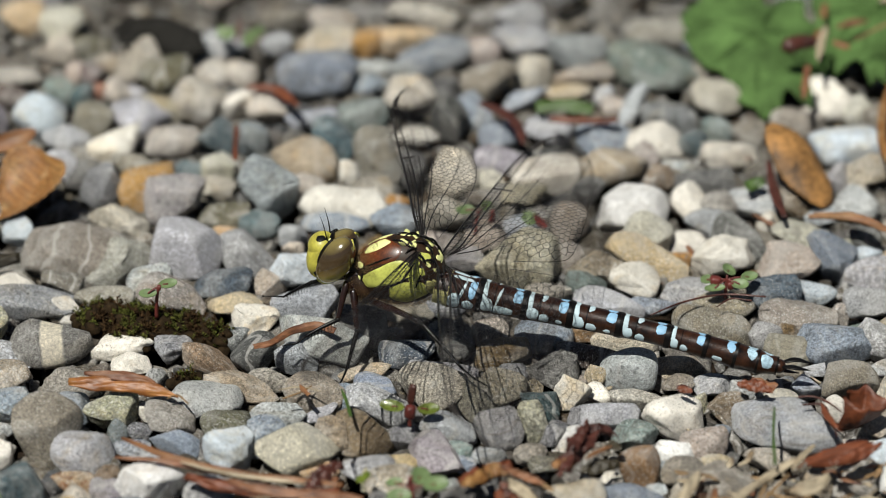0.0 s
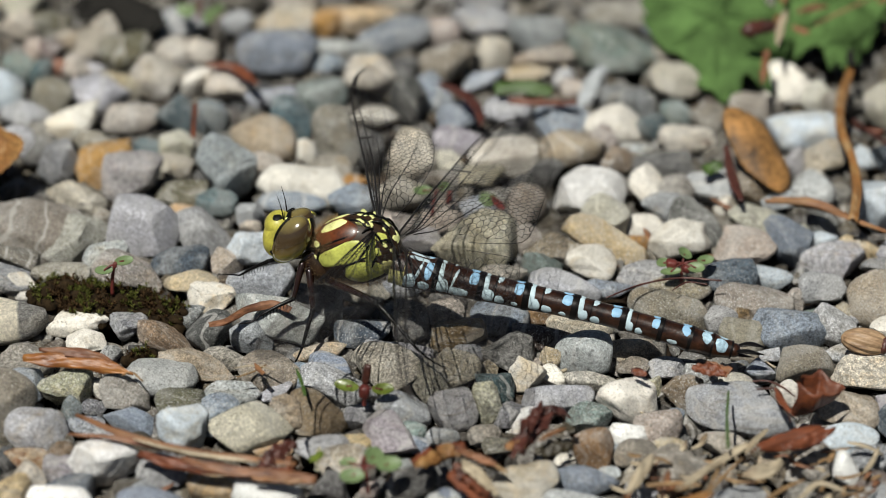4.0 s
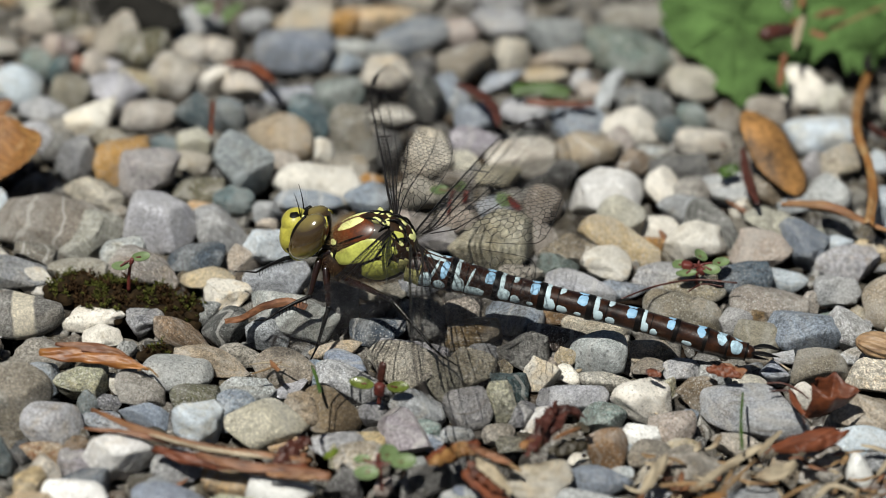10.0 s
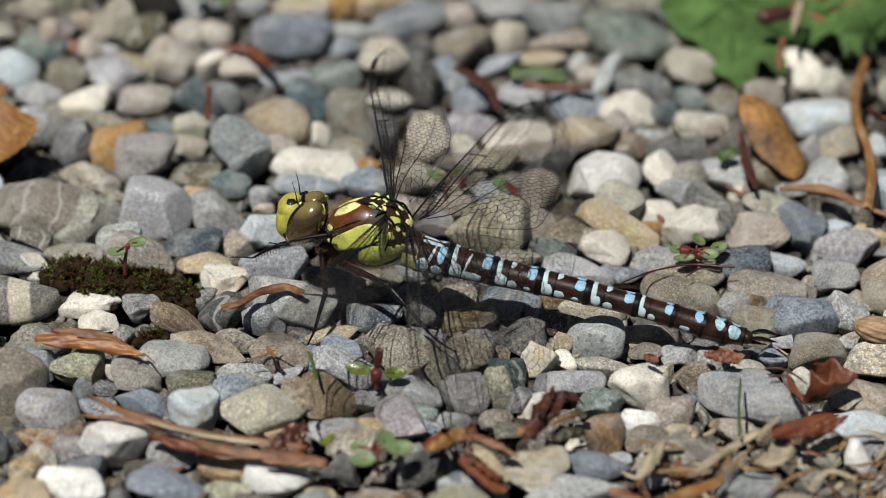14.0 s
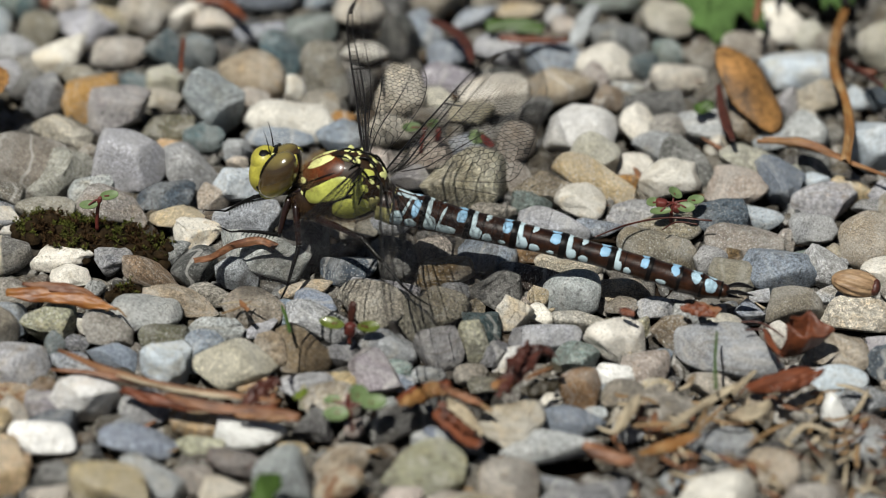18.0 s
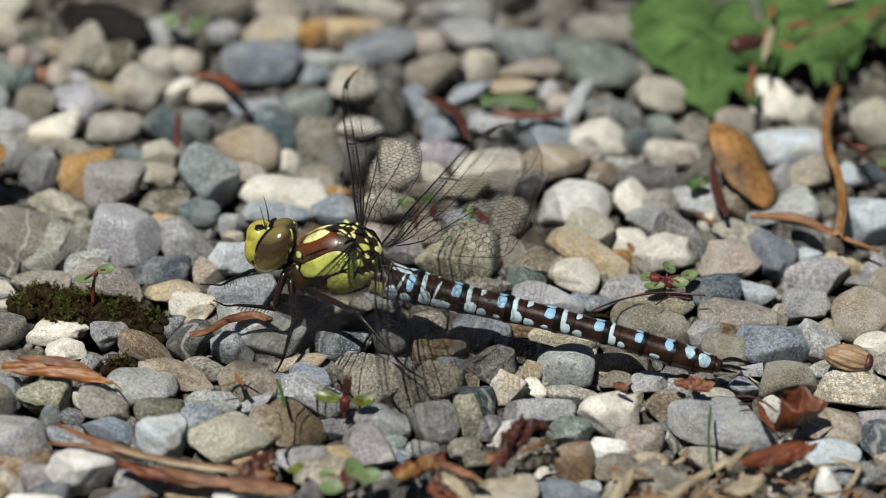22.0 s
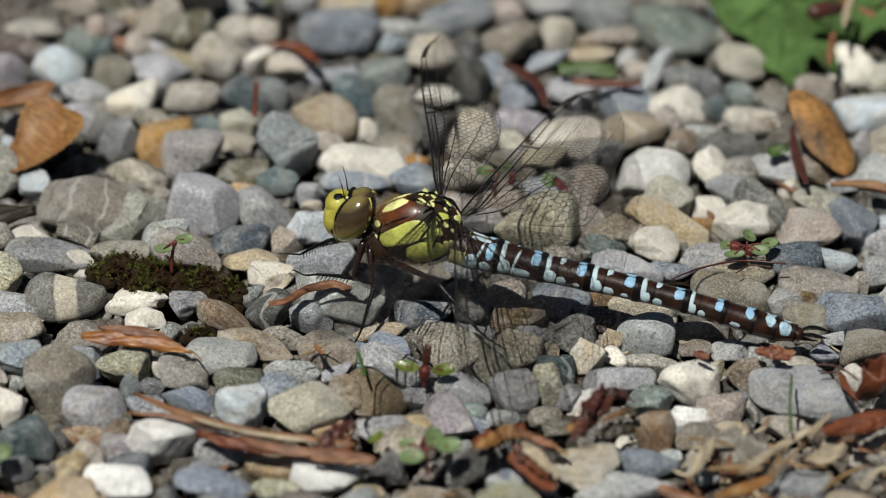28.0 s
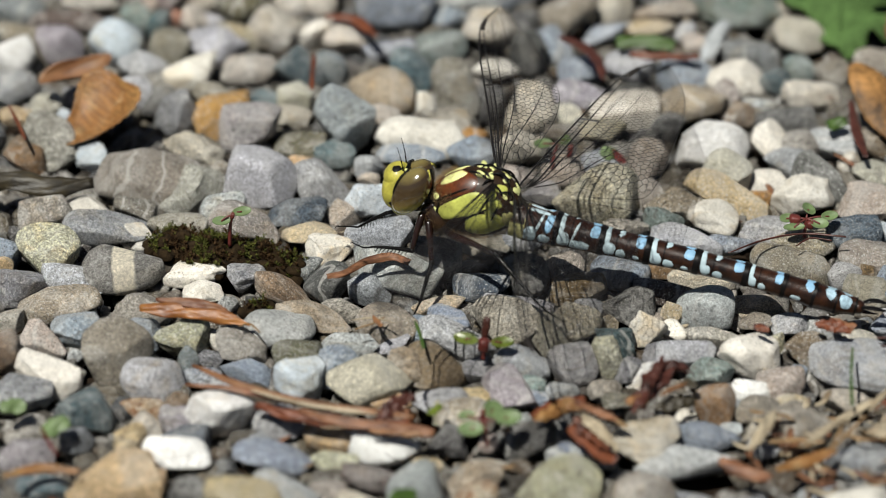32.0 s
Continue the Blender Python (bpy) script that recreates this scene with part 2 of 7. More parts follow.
def leaf_material(name, c1, c2, c3, rough=0.5):
    """A leaf or bark strip: fibres drawn out along local x, blotches between three colours."""
    m = Net(name, rough, 0, 0.4)
    vec = m.coords()
    mp = m.node("Mapping")
    mp.inputs["Scale"].default_value = (0.12, 1.0, 1.0)
    m.link(vec, mp.inputs["Vector"])
    fib = m.noise(mp.outputs[0], 1900, 3, 0.6)
    blot = m.noise(vec, 210, 4, 0.6, 0.5)
    c = m.ramp(blot, (0.3, c1), (0.5, c2), (0.7, c3))
    c = m.mix(1.0, c, m.grey(fib, 0.35, 0.6, 0.68, 1.2), "MULTIPLY")
    m.colour(c)
    m.bump(fib, 0.6, 0.00025)
    return m.mat


SOIL = plain("dark soil", srgb(52, 42, 33), 0.95, 0.1, 0.5, 300, 1.0, 0.001)


def far_gravel_material():
    """Packed gravel seen from afar: rounded cells of mixed stone colours with dark joints."""
    m = Net("packed gravel", 0.8, 0, 0.3)
    vec = m.coords(False)
    cell = m.node("TexVoronoi", Scale=95.0)
    m.link(vec, cell.inputs["Vector"])
    sep = m.node("SeparateColor")
    m.link(cell.outputs["Color"], sep.inputs[0])
    c = m.ramp(sep.outputs[0], (0.0, srgb(112, 110, 106)), (0.25, srgb(170, 166, 158)), (0.45, srgb(140, 124, 104)), (0.6, srgb(150, 156, 164)), (0.8, srgb(206, 202, 194)), (1.0, srgb(96, 92, 88)))
    c = m.mix(1.0, c, m.grey(m.noise(vec, 2600, 5, 0.8), 0.4, 0.42, 0.6, 1.15), "MULTIPLY")
    c = m.mix(m.grey(cell.outputs["Distance"], 0.42, 0.0, 0.6, 0.9), c, srgb(58, 46, 36))
    m.colour(c)
    m.bump(m.grey(cell.outputs["Distance"], 0.1, 1.0, 0.6, 0.0), 1.0, 0.004)
    return m.mat


FAR_GRAVEL = far_gravel_material()
MOSS_G = plain("moss green", srgb(96, 100, 40), 0.8, 0.2, 0.5, 900)
MOSS_B = plain("moss brown", srgb(80, 60, 38), 0.9, 0.1, 0.6, 900)
BLACK = plain("black chitin", (0.004, 0.0037, 0.0036), 0.4, 0.12, 0.3, 1500, 0.2, 0.00003, 0.06)
BROWN = plain("dark brown chitin", srgb(50, 28, 15), 0.36, 0.25, 1.0, 420, 0.6, 0.00012, 0.4)
BLACK_BROWN = plain("black brown chitin", srgb(52, 36, 22), 0.5, 0.2, 0.6, 700, 0.25, 0.00005, 0.05)
RUST = plain("rust brown chitin", srgb(100, 50, 20), 0.36, 0.35, 0.7, 380, 0.2, 0.00004, 0.15)
LEGBROWN = plain("dark red brown leg chitin", srgb(34, 17, 10), 0.26, 0.45, 0.9, 300, 0.15, 0.00003, 0.2)
LIME = plain("yellow green cuticle", srgb(196, 200, 98), 0.5, 0.3, 0.3, 420, 0.25, 0.00005, 0.02)
DULL = plain("dull pale green cuticle", srgb(186, 182, 120), 0.5, 0.35, 0.4, 500)
PALE = plain("pale yellow cuticle", srgb(234, 236, 158), 0.5, 0.3, 0.2, 600, 0.2, 0.00005, 0.04)
FACE = plain("olive yellow face cuticle", srgb(186, 178, 74), 0.45, 0.35, 0.4, 420, 0.3, 0.00006, 0.1)
SKY_BLUE = plain("light blue cuticle", srgb(146, 190, 222), 0.5, 0.3, 0.2, 800, 0.15, 0.00003)
PALE_BLUE = plain("dull light blue cuticle", srgb(176, 206, 222), 0.5, 0.3, 0.6, 500, 0.3, 0.00006)
ICE = plain("pale blue white cuticle", srgb(192, 214, 222), 0.5, 0.3, 0.2, 800, 0.15, 0.00003)
HAIR = plain("brown hair", srgb(156, 130, 92), 0.7, 0.2, 0.3, 900)
STIGMA = plain("dark wing stigma", (0.02, 0.016, 0.013), 0.5, 0.4, 0.3, 1500)
VEIN = plain("black wing vein", (0.009, 0.007, 0.006), 0.35, 0.5, 0.2, 1500)
GREEN = plain("green blade", srgb(66, 90, 36), 0.5, 0.4, 0.25, 500)
CLOVER = plain("clover green", srgb(108, 128, 84), 0.5, 0.4, 0.25, 900)
OLIVE_LEAF = plain("olive green seed leaf", srgb(104, 118, 44), 0.35, 0.5, 0.25, 700, 0.3, 0.0001, 0.2)
RED_STEM = plain("red stem", srgb(104, 46, 40), 0.5, 0.4, 0.3, 900)
STRAW = leaf_material("dry straw", srgb(128, 98, 64), srgb(156, 126, 88), srgb(92, 64, 40), 0.65)
PALE_STRAW = leaf_material("bleached dry leaf", srgb(166, 148, 120), srgb(188, 174, 148), srgb(128, 104, 76), 0.65)
BARK = leaf_material("red brown bark strip", srgb(112, 68, 46), srgb(142, 98, 68), srgb(78, 42, 28), 0.55)
TANBARK = leaf_material("tan bark strip", srgb(154, 118, 82), srgb(140, 98, 64), srgb(112, 72, 44), 0.55)
ORANGE_LEAF = leaf_material("ochre dead leaf", srgb(164, 126, 76), srgb(144, 98, 52), srgb(172, 142, 100), 0.55)
OCHRE_BLADE = plain("smooth ochre dead leaf", srgb(156, 114, 66), 0.6, 0.3, 0.75, 170, 0.6, 0.0004)
RUST_LEAF = leaf_material("rust red dead leaf", srgb(98, 50, 30), srgb(120, 66, 40), srgb(66, 32, 21), 0.5)
DARK_LEAF = leaf_material("dark maroon dead leaf", srgb(64, 36, 30), srgb(90, 50, 40), srgb(42, 22, 19), 0.45)
# one black for a stalk's rotten end and for shade put between stones
GAP_AND_STALK_BLACK = plain("black of shaded gaps and a stalk end", (0.012, 0.011, 0.009), 0.8, 0.2, 0.5, 500, 0.8, 0.0006)
BLACK_BARK = leaf_material("dark wet driftwood", srgb(44, 38, 26), srgb(62, 54, 36), srgb(30, 26, 20), 0.5)
GREEN_LEAF = plain("green rough leaf", srgb(84, 112, 62), 0.8, 0.1, 0.5, 190, 0.8, 0.0007)
GOLD_LEAF = leaf_material("golden brown dead leaf", srgb(176, 122, 66), srgb(150, 94, 46), srgb(112, 62, 32), 0.45)


def eye_material():
    """Hawker eye: smoky brown above, olive green below, with a glassy coat."""
    m = Net("compound eye", 0.16, 0, 0.6)
    sep = m.node("SeparateXYZ")
    m.link(m.coords(False), sep.inputs[0])
    vec = m.coords()
    mr = m.node("MapRange")
    for i, v in ((1, -0.0033), (2, 0.0033)):
        mr.inputs[i].default_value = v
    skew = m.node("Math")
    skew.operation = "MULTIPLY_ADD"
    m.link(sep.outputs[0], skew.inputs[0])
    skew.inputs[1].default_value = -0.45
    m.link(sep.outputs[2], skew.inputs[2])
    m.link(skew.outputs[0], mr.inputs[0])
    c = m.ramp(mr.outputs[0], (0.1, srgb(214, 212, 96)), (0.28, srgb(188, 178, 78)), (0.42, srgb(126, 106, 52)), (0.58, srgb(74, 57, 31)), (0.82, srgb(64, 49, 29)), (1.0, srgb(138, 124, 72)))
    c = m.mix(1.0, c, m.grey(m.noise(vec, 700, 3), 0.3, 0.85, 0.7, 1.1), "MULTIPLY")
    m.colour(c)
    m.bsdf.inputs["Coat Weight"].default_value = 1.0
    m.bsdf.inputs["Coat Roughness"].default_value = 0.17
    cells = m.node("TexVoronoi", Scale=9000.0)
    m.link(vec, cells.inputs["Vector"])
    m.bump(cells.outputs["Distance"], 0.12, 0.00002)
    return m.mat


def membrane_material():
    """Wing film: sees through, with a thin gloss; brownish patches painted in for shade lying behind."""
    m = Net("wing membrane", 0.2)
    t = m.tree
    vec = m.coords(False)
    shade_patches = m.noise(vec, 110, 1, 0.4, 0.4)
    tint = m.ramp(shade_patches, (0.45, (0.99, 0.985, 0.98)), (0.54, (0.88, 0.865, 0.845)), (0.64, (0.74, 0.72, 0.7)))
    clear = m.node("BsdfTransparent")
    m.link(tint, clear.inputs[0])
    gloss = m.node("BsdfGlossy")
    gloss.inputs["Roughness"].default_value = 0.22
    gloss.inputs[0].default_value = (0.8, 0.8, 0.78, 1)
    mixer = m.node("MixShader")
    mixer.inputs[0].default_value = 0.03
    m.link(clear.outputs[0], mixer.inputs[1])
    m.link(gloss.outputs[0], mixer.inputs[2])
    m.link(mixer.outputs[0], t.nodes["Material Output"].inputs[0])
    return m.mat


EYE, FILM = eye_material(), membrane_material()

# ---- helpers for meshes; all lengths in millimetres ----
MM = 0.001


def mesh_from(name, verts, faces, material, smooth=True):
    me = bpy.data.meshes.new(name)
    me.from_pydata([tuple(v) for v in np.asarray(verts, float)], [], [tuple(f) for f in faces])
    me.materials.append(material)
    if smooth:
        me.polygons.foreach_set("use_smooth", [True] * len(me.polygons))
    me.update()
    return me


def part(name, data, parent=None, label="", at=None):
    """Links a mesh as one object, under a thing or a part when given one."""
    ob = new(name, data)
    if parent:
        ob.parent = parent
    if at is not None:
        ob.matrix_basis = at
    if label:
        tagged(ob, label)
    return ob


def ball(level):
    bm = bmesh.new()
    bmesh.ops.create_icosphere(bm, subdivisions=level, radius=1.0)
    v = np.array([x.co[:] for x in bm.verts])
    f = [tuple(x.index for x in p.verts) for p in bm.faces]
    bm.free()
    return v / np.linalg.norm(v, axis=1)[:, None], f


BALL3, BALL4, BALL2, BALL1 = ball(4), ball(5), ball(3), ball(2)
rng = np.random.default_rng(11)


def waves(d, n, lo, hi):
    """A smooth random field on directions d, about -1 to 1."""
    out = np.zeros(len(d))
    for _ in range(n):
        k = rng.normal(size=3)
        k *= rng.uniform(lo, hi) / np.linalg.norm(k)
        out += np.sin(d @ k + rng.uniform(0, 6.28))
    return out / math.sqrt(n)


def stone_shape(dirs, a, b, c, edge):
    """Unit directions to a worn stone of half axes a, b, c; edge: broken with flat faces."""
    p = rng.uniform(2.1, 3.2) if not edge else rng.uniform(2.4, 3.6)
    r = 1 / ((np.abs(dirs[:, 0]) ** p + np.abs(dirs[:, 1]) ** p) ** (2.8 / p) + np.abs(dirs[:, 2]) ** 2.8) ** (1 / 2.8)
    r *= 1 + (0.13 if not edge else 0.15) * waves(dirs, 4, 1.2, 2.8) + (0.02 if not edge else 0.032) * waves(dirs, 6, 4, 9)
    v = dirs * r[:, None]
    for _ in range(rng.integers(7, 13) if not edge else rng.integers(8, 14)):
        n = rng.normal(size=3)
        n /= np.linalg.norm(n)
        lim = rng.uniform(0.54, 0.88) if not edge else rng.uniform(0.56, 0.84)
        over = np.maximum(v @ n - lim, 0)
        v = v - n * (over * (0.88 if not edge else 0.93))[:, None]
    if edge:
        v += dirs * (0.03 * waves(dirs, 8, 6, 15))[:, None]
    ext = np.array([a, b, c]) / np.maximum((v.max(0) - v.min(0)) / 2, 1e-6)
    return (v - (v.max(0) + v.min(0)) / 2) * ext


# ---- the ground ----
def ground_sheet():
    """One sheet to the horizon: dark soil where the loose stones lie, and packed gravel beyond."""
    xs = [-40, -3, -0.3, -0.26, 0.26, 0.3, 3, 40]
    ys = [-40, -3, -0.28, -0.24, 0.3, 0.34, 3, 40]
    low, high = -0.0075, -0.0015
    v = [(x, y, low if abs(x) < 0.27 and -0.25 < y < 0.31 else high) for y in ys for x in xs]
    f = [(r * 8 + c, r * 8 + c + 1, r * 8 + c + 9, r * 8 + c + 8) for r in range(7) for c in range(7)]
    me = mesh_from("ground", v, f, SOIL, False)
    me.materials.append(FAR_GRAVEL)
    me.polygons.foreach_set("material_index", [0 if r == 3 and c == 3 else 1 for r in range(7) for c in range(7)])
    return me


ground = tagged(new("ground", ground_sheet()), "grey gravel over dark damp soil", "ground", kind="structure")
PLACED = []


def stone(x, y, a, b, c, turn, tone, edge):
    d, f = BALL3 if y < 28 else BALL2
    v = stone_shape(d, a * 1.03, b * 1.03, c * 1.03, edge)
    col, kind = TONES[tone]
    k, lot = rng.uniform(0.86, 1.24), rng.uniform()
    if kind == "smooth" and lot < 0.4:
        kind = "layered" if lot < 0.18 else "blotched" if lot < 0.26 else "speckled"
    small = a + b < 4.8
    ob = new("rock" if edge else "grit_stone" if small else "pebble", mesh_from("stone", v * MM, f, STONE[kind]))
    tint = 0.006 if kind == "quartz" else 0.035
    ob.color = (*[min(1, q * k * rng.uniform(1 - tint, 1 + tint)) for q in srgb(*col)], 1)
    # turned about the slanting axis that runs away and down
    ob.matrix_basis = Matrix.Translation((x * MM, y * MM, (0.72 * c - 4) * MM)) @ Matrix.Rotation(radians(turn), 4, Vector((0, 0.866, -0.5)))
    PLACED.append((x, y, max(a, 1), max(b, 1)))
    word = tone.replace("_", " ")
    tagged(ob, ("angular broken %s stone lying in the gravel" if edge else "small rounded %s grit stone lying between larger gravel" if small
                else "smooth rounded %s pebble lying in the gravel") % word,
           "stone" if edge else "grit" if small else "pebble", group="gravel stones")
    return ob


def pebble(x, y, a, b, c, turn, tone):
    return stone(x, y, a, b, c, turn, tone, False)


def rock(x, y, a, b, c, turn, tone):
    return stone(x, y, a, b, c, turn, tone, True)


def gravel_bed():
    """All the stones between and beyond the ones that can be told apart: a low layer, and a full layer outside."""
    kinds = []
    for d, f in (BALL2, BALL1):
        kinds.append(([stone_shape(d, 1, 1, 1, i % 3 == 0) for i in range(24)], np.array(f)))
    V, Fc, n = [], [], 0

    def put(x, y, z, s, sq):
        nonlocal n
        q = np.array(Euler((rng.uniform(-0.4, 0.4), rng.uniform(-0.4, 0.4), rng.uniform(0, 6.28))).to_matrix())
        shapes, f = kinds[0 if abs(x) < 105 and -105 < y < 135 else 1]
        v = (shapes[rng.integers(24)] * np.array([s, s * rng.uniform(0.65, 0.95), s * sq])) @ q.T + (x, y, z)
        V.append(v)
        Fc.append(f + n)
        n += len(v)

    taken = [(x, y, (a + b) / 2) for x, y, a, b in PLACED]
    cells = {}
    for x, y, r in taken:
        cells.setdefault((int(x // 12), int(y // 12)), []).append((x, y, r))
    tries = 0
    while tries < 30000:
        tries += 1
        x, y = rng.uniform(-275, 275), rng.uniform(-255, 315)
        r = rng.uniform(1.6, 4.6) if tries > 9000 else rng.uniform(3, 5.2)
        ok = True
        for i in (-1, 0, 1):
            for j in (-1, 0, 1):
                for px, py, pr in cells.get((int(x // 12) + i, int(y // 12) + j), ()):
                    if (px - x) ** 2 + (py - y) ** 2 < (0.86 * (pr + r)) ** 2:
                        ok = False
        if ok:
            put(x, y, -0.5 * r - 3.6, r, rng.uniform(0.55, 0.8))
            cells.setdefault((int(x // 12), int(y // 12)), []).append((x, y, r))
    for _ in range(26000):
        x, y, r = rng.uniform(-80, 90), rng.uniform(-85, 100), rng.uniform(0.7, 2.0)
        ok = True
        for i in (-1, 0, 1):
            for j in (-1, 0, 1):
                for px, py, pr in cells.get((int(x // 12) + i, int(y // 12) + j), ()):
                    if (px - x) ** 2 + (py - y) ** 2 < (0.8 * (pr + r)) ** 2:
                        ok = False
        if ok:
            put(x, y, -0.3 * r - 4.0, r, rng.uniform(0.6, 0.9))
            cells.setdefault((int(x // 12), int(y // 12)), []).append((x, y, r))
    for _ in range(2200):
        put(rng.uniform(-85, 85), rng.uniform(-85, 110), rng.uniform(-6.4, -4.6), rng.uniform(1.4, 2.9), 0.7)
    me = bpy.data.meshes.new("gravel")
    V, Fc = np.concatenate(V) * MM, np.concatenate(Fc)
    me.from_pydata(V.tolist(), [], Fc.tolist())
    me.materials.append(STONE["bed"])
    me.polygons.foreach_set("use_smooth", [True] * len(me.polygons))
    tagged(new("gravel", me), "bed of mixed small grey, cream and brown gravel", "gravel", kind="stuff")

# ---- the dragonfly; local x runs to the tail, y away, z up, in millimetres from the ground below the thorax ----
dragonfly = tagged(new("dragonfly"), "brown hawker dragonfly with blue spots and lime flanks, perched on gravel", "dragonfly")
dragonfly.matrix_basis = pose(-6.12 * MM, -24.84 * MM, 0, 0, 0, -10)
VIEW = np.array([-0.150, 0.853, -0.5])  # slanting direction along which flank marks are laid on


def blob(c, ax, tilt=0.0, level=BALL3, rough=0.0, power=2.0):
    """An egg of half axes ax about c, leaning by tilt degrees in the upright plane of the body."""
    d, f = level
    r = 1 / (np.abs(d) ** power).sum(1) ** (1 / power)
    v = d * r[:, None] * np.array(ax)
    if rough:
        v = v * (1 + rough * waves(d, 5, 2, 5))[:, None]
    t = radians(tilt)
    rot = np.array([[math.cos(t), 0, math.sin(t)], [0, 1, 0], [-math.sin(t), 0, math.cos(t)]])
    return v @ rot.T + np.array(c), f


def frame_along(path):
    path = np.asarray(path, float)
    tan = np.gradient(path, axis=0)
    tan /= np.linalg.norm(tan, axis=1)[:, None]
    up = np.array([0.0, 0, 1])
    side = np.cross(tan, up + np.array([0.01, 0.02, 0]))
    side /= np.linalg.norm(side, axis=1)[:, None]
    return path, tan, side, np.cross(side, tan)


def tube(path, radii, n=10, squash=1.0, caps=True):
    path, tan, side, up = frame_along(path)
    a = np.linspace(0, 2 * math.pi, n, endpoint=False)
    v = (path[:, None] + np.asarray(radii)[:, None, None] * (np.cos(a)[None, :, None] * side[:, None] + squash * np.sin(a)[None, :, None] * up[:, None])).reshape(-1, 3)
    m = len(path)
    f = [(i * n + j, i * n + (j + 1) % n, (i + 1) * n + (j + 1) % n, (i + 1) * n + j) for i in range(m - 1) for j in range(n)]
    if caps:
        f += [tuple(range(n))[::-1], tuple((m - 1) * n + j for j in range(n))]
    return v, f


def curve_points(pts, n):
    """A smooth curve through the given points."""
    pts = np.asarray(pts, float)
    s = np.r_[0, np.cumsum(np.linalg.norm(np.diff(pts, axis=0), axis=1))]
    m = np.gradient(pts, s, axis=0)
    out = []
    for u in np.linspace(0, s[-1], n):
        i = min(np.searchsorted(s, u, "right") - 1, len(s) - 2)
        h = s[i + 1] - s[i]
        t = (u - s[i]) / h
        out.append((2 * t**3 - 3 * t**2 + 1) * pts[i] + (t**3 - 2 * t**2 + t) * h * m[i] + (-2 * t**3 + 3 * t**2) * pts[i + 1] + (t**3 - t**2) * h * m[i + 1])
    return np.array(out)


def join(*pieces):
    V, F, n = [], [], 0
    for v, f in pieces:
        V.append(np.asarray(v))
        F += [tuple(i + n for i in q) for q in f]
        n += len(v)
    return np.concatenate(V), F


def on_egg(c, ax, tilt, mark, flip=False, lift=0.05):
    """A thin coloured mark on an egg's flank: mark = x, z, half length, half height, lean degrees, squareness."""
    x, z, a, b, lean, sq = mark
    rings, spokes = 7, 28
    pts = [(0.0, 0.0)]
    for i in range(1, rings + 1):
        for j in range(spokes):
            t = 2 * math.pi * j / spokes
            r = i / rings / (abs(math.cos(t)) ** sq + abs(math.sin(t)) ** sq) ** (1 / sq)
            r *= 1 + 0.06 * math.sin(3 * t + x) + 0.05 * math.sin(5 * t + 2 * z)
            pts.append((a * r * math.cos(t), b * r * math.sin(t)))
    pts = np.array(pts)
    q = radians(lean)
    P = np.stack([x + pts[:, 0] * math.cos(q) - pts[:, 1] * math.sin(q), np.zeros(len(pts)), z + pts[:, 0] * math.sin(q) + pts[:, 1] * math.cos(q)], 1)
    t = radians(tilt)
    rot = np.array([[math.cos(t), 0, math.sin(t)], [0, 1, 0], [-math.sin(t), 0, math.cos(t)]])
    A, D = ((P - c) @ rot) / ax, (VIEW @ rot) / ax
    bq, cq, aq = A @ D, (A * A).sum(1) - 1, D @ D
    s = (-bq - np.sqrt(np.maximum(bq * bq - aq * cq, 0))) / aq
    S = P + s[:, None] * VIEW
    nrm = (((S - c) @ rot) / np.array(ax) ** 2) @ rot.T
    nrm /= np.linalg.norm(nrm, axis=1)[:, None]
    rad = np.r_[0, np.repeat(np.arange(1, rings + 1) / rings, spokes)]
    S = S + nrm * (lift * np.sqrt(np.maximum(1 - rad**6, 0)) + 0.004)[:, None] - nrm * (0.06 * (rad >= 1))[:, None]
    f = [(0, 1 + j, 1 + (j + 1) % spokes) for j in range(spokes)]
    for i in range(rings - 1):
        for j in range(spokes):
            k = 1 + i * spokes
            f.append((k + j, k + spokes + j, k + spokes + (j + 1) % spokes, k + (j + 1) % spokes))
    if flip:
        S = S * np.array([1, -1, 1])
        f = [q[::-1] for q in f]
    return S, f


def mm_mesh(name, vf, mat):
    return mesh_from(name, np.asarray(vf[0]) * MM, vf[1], mat)


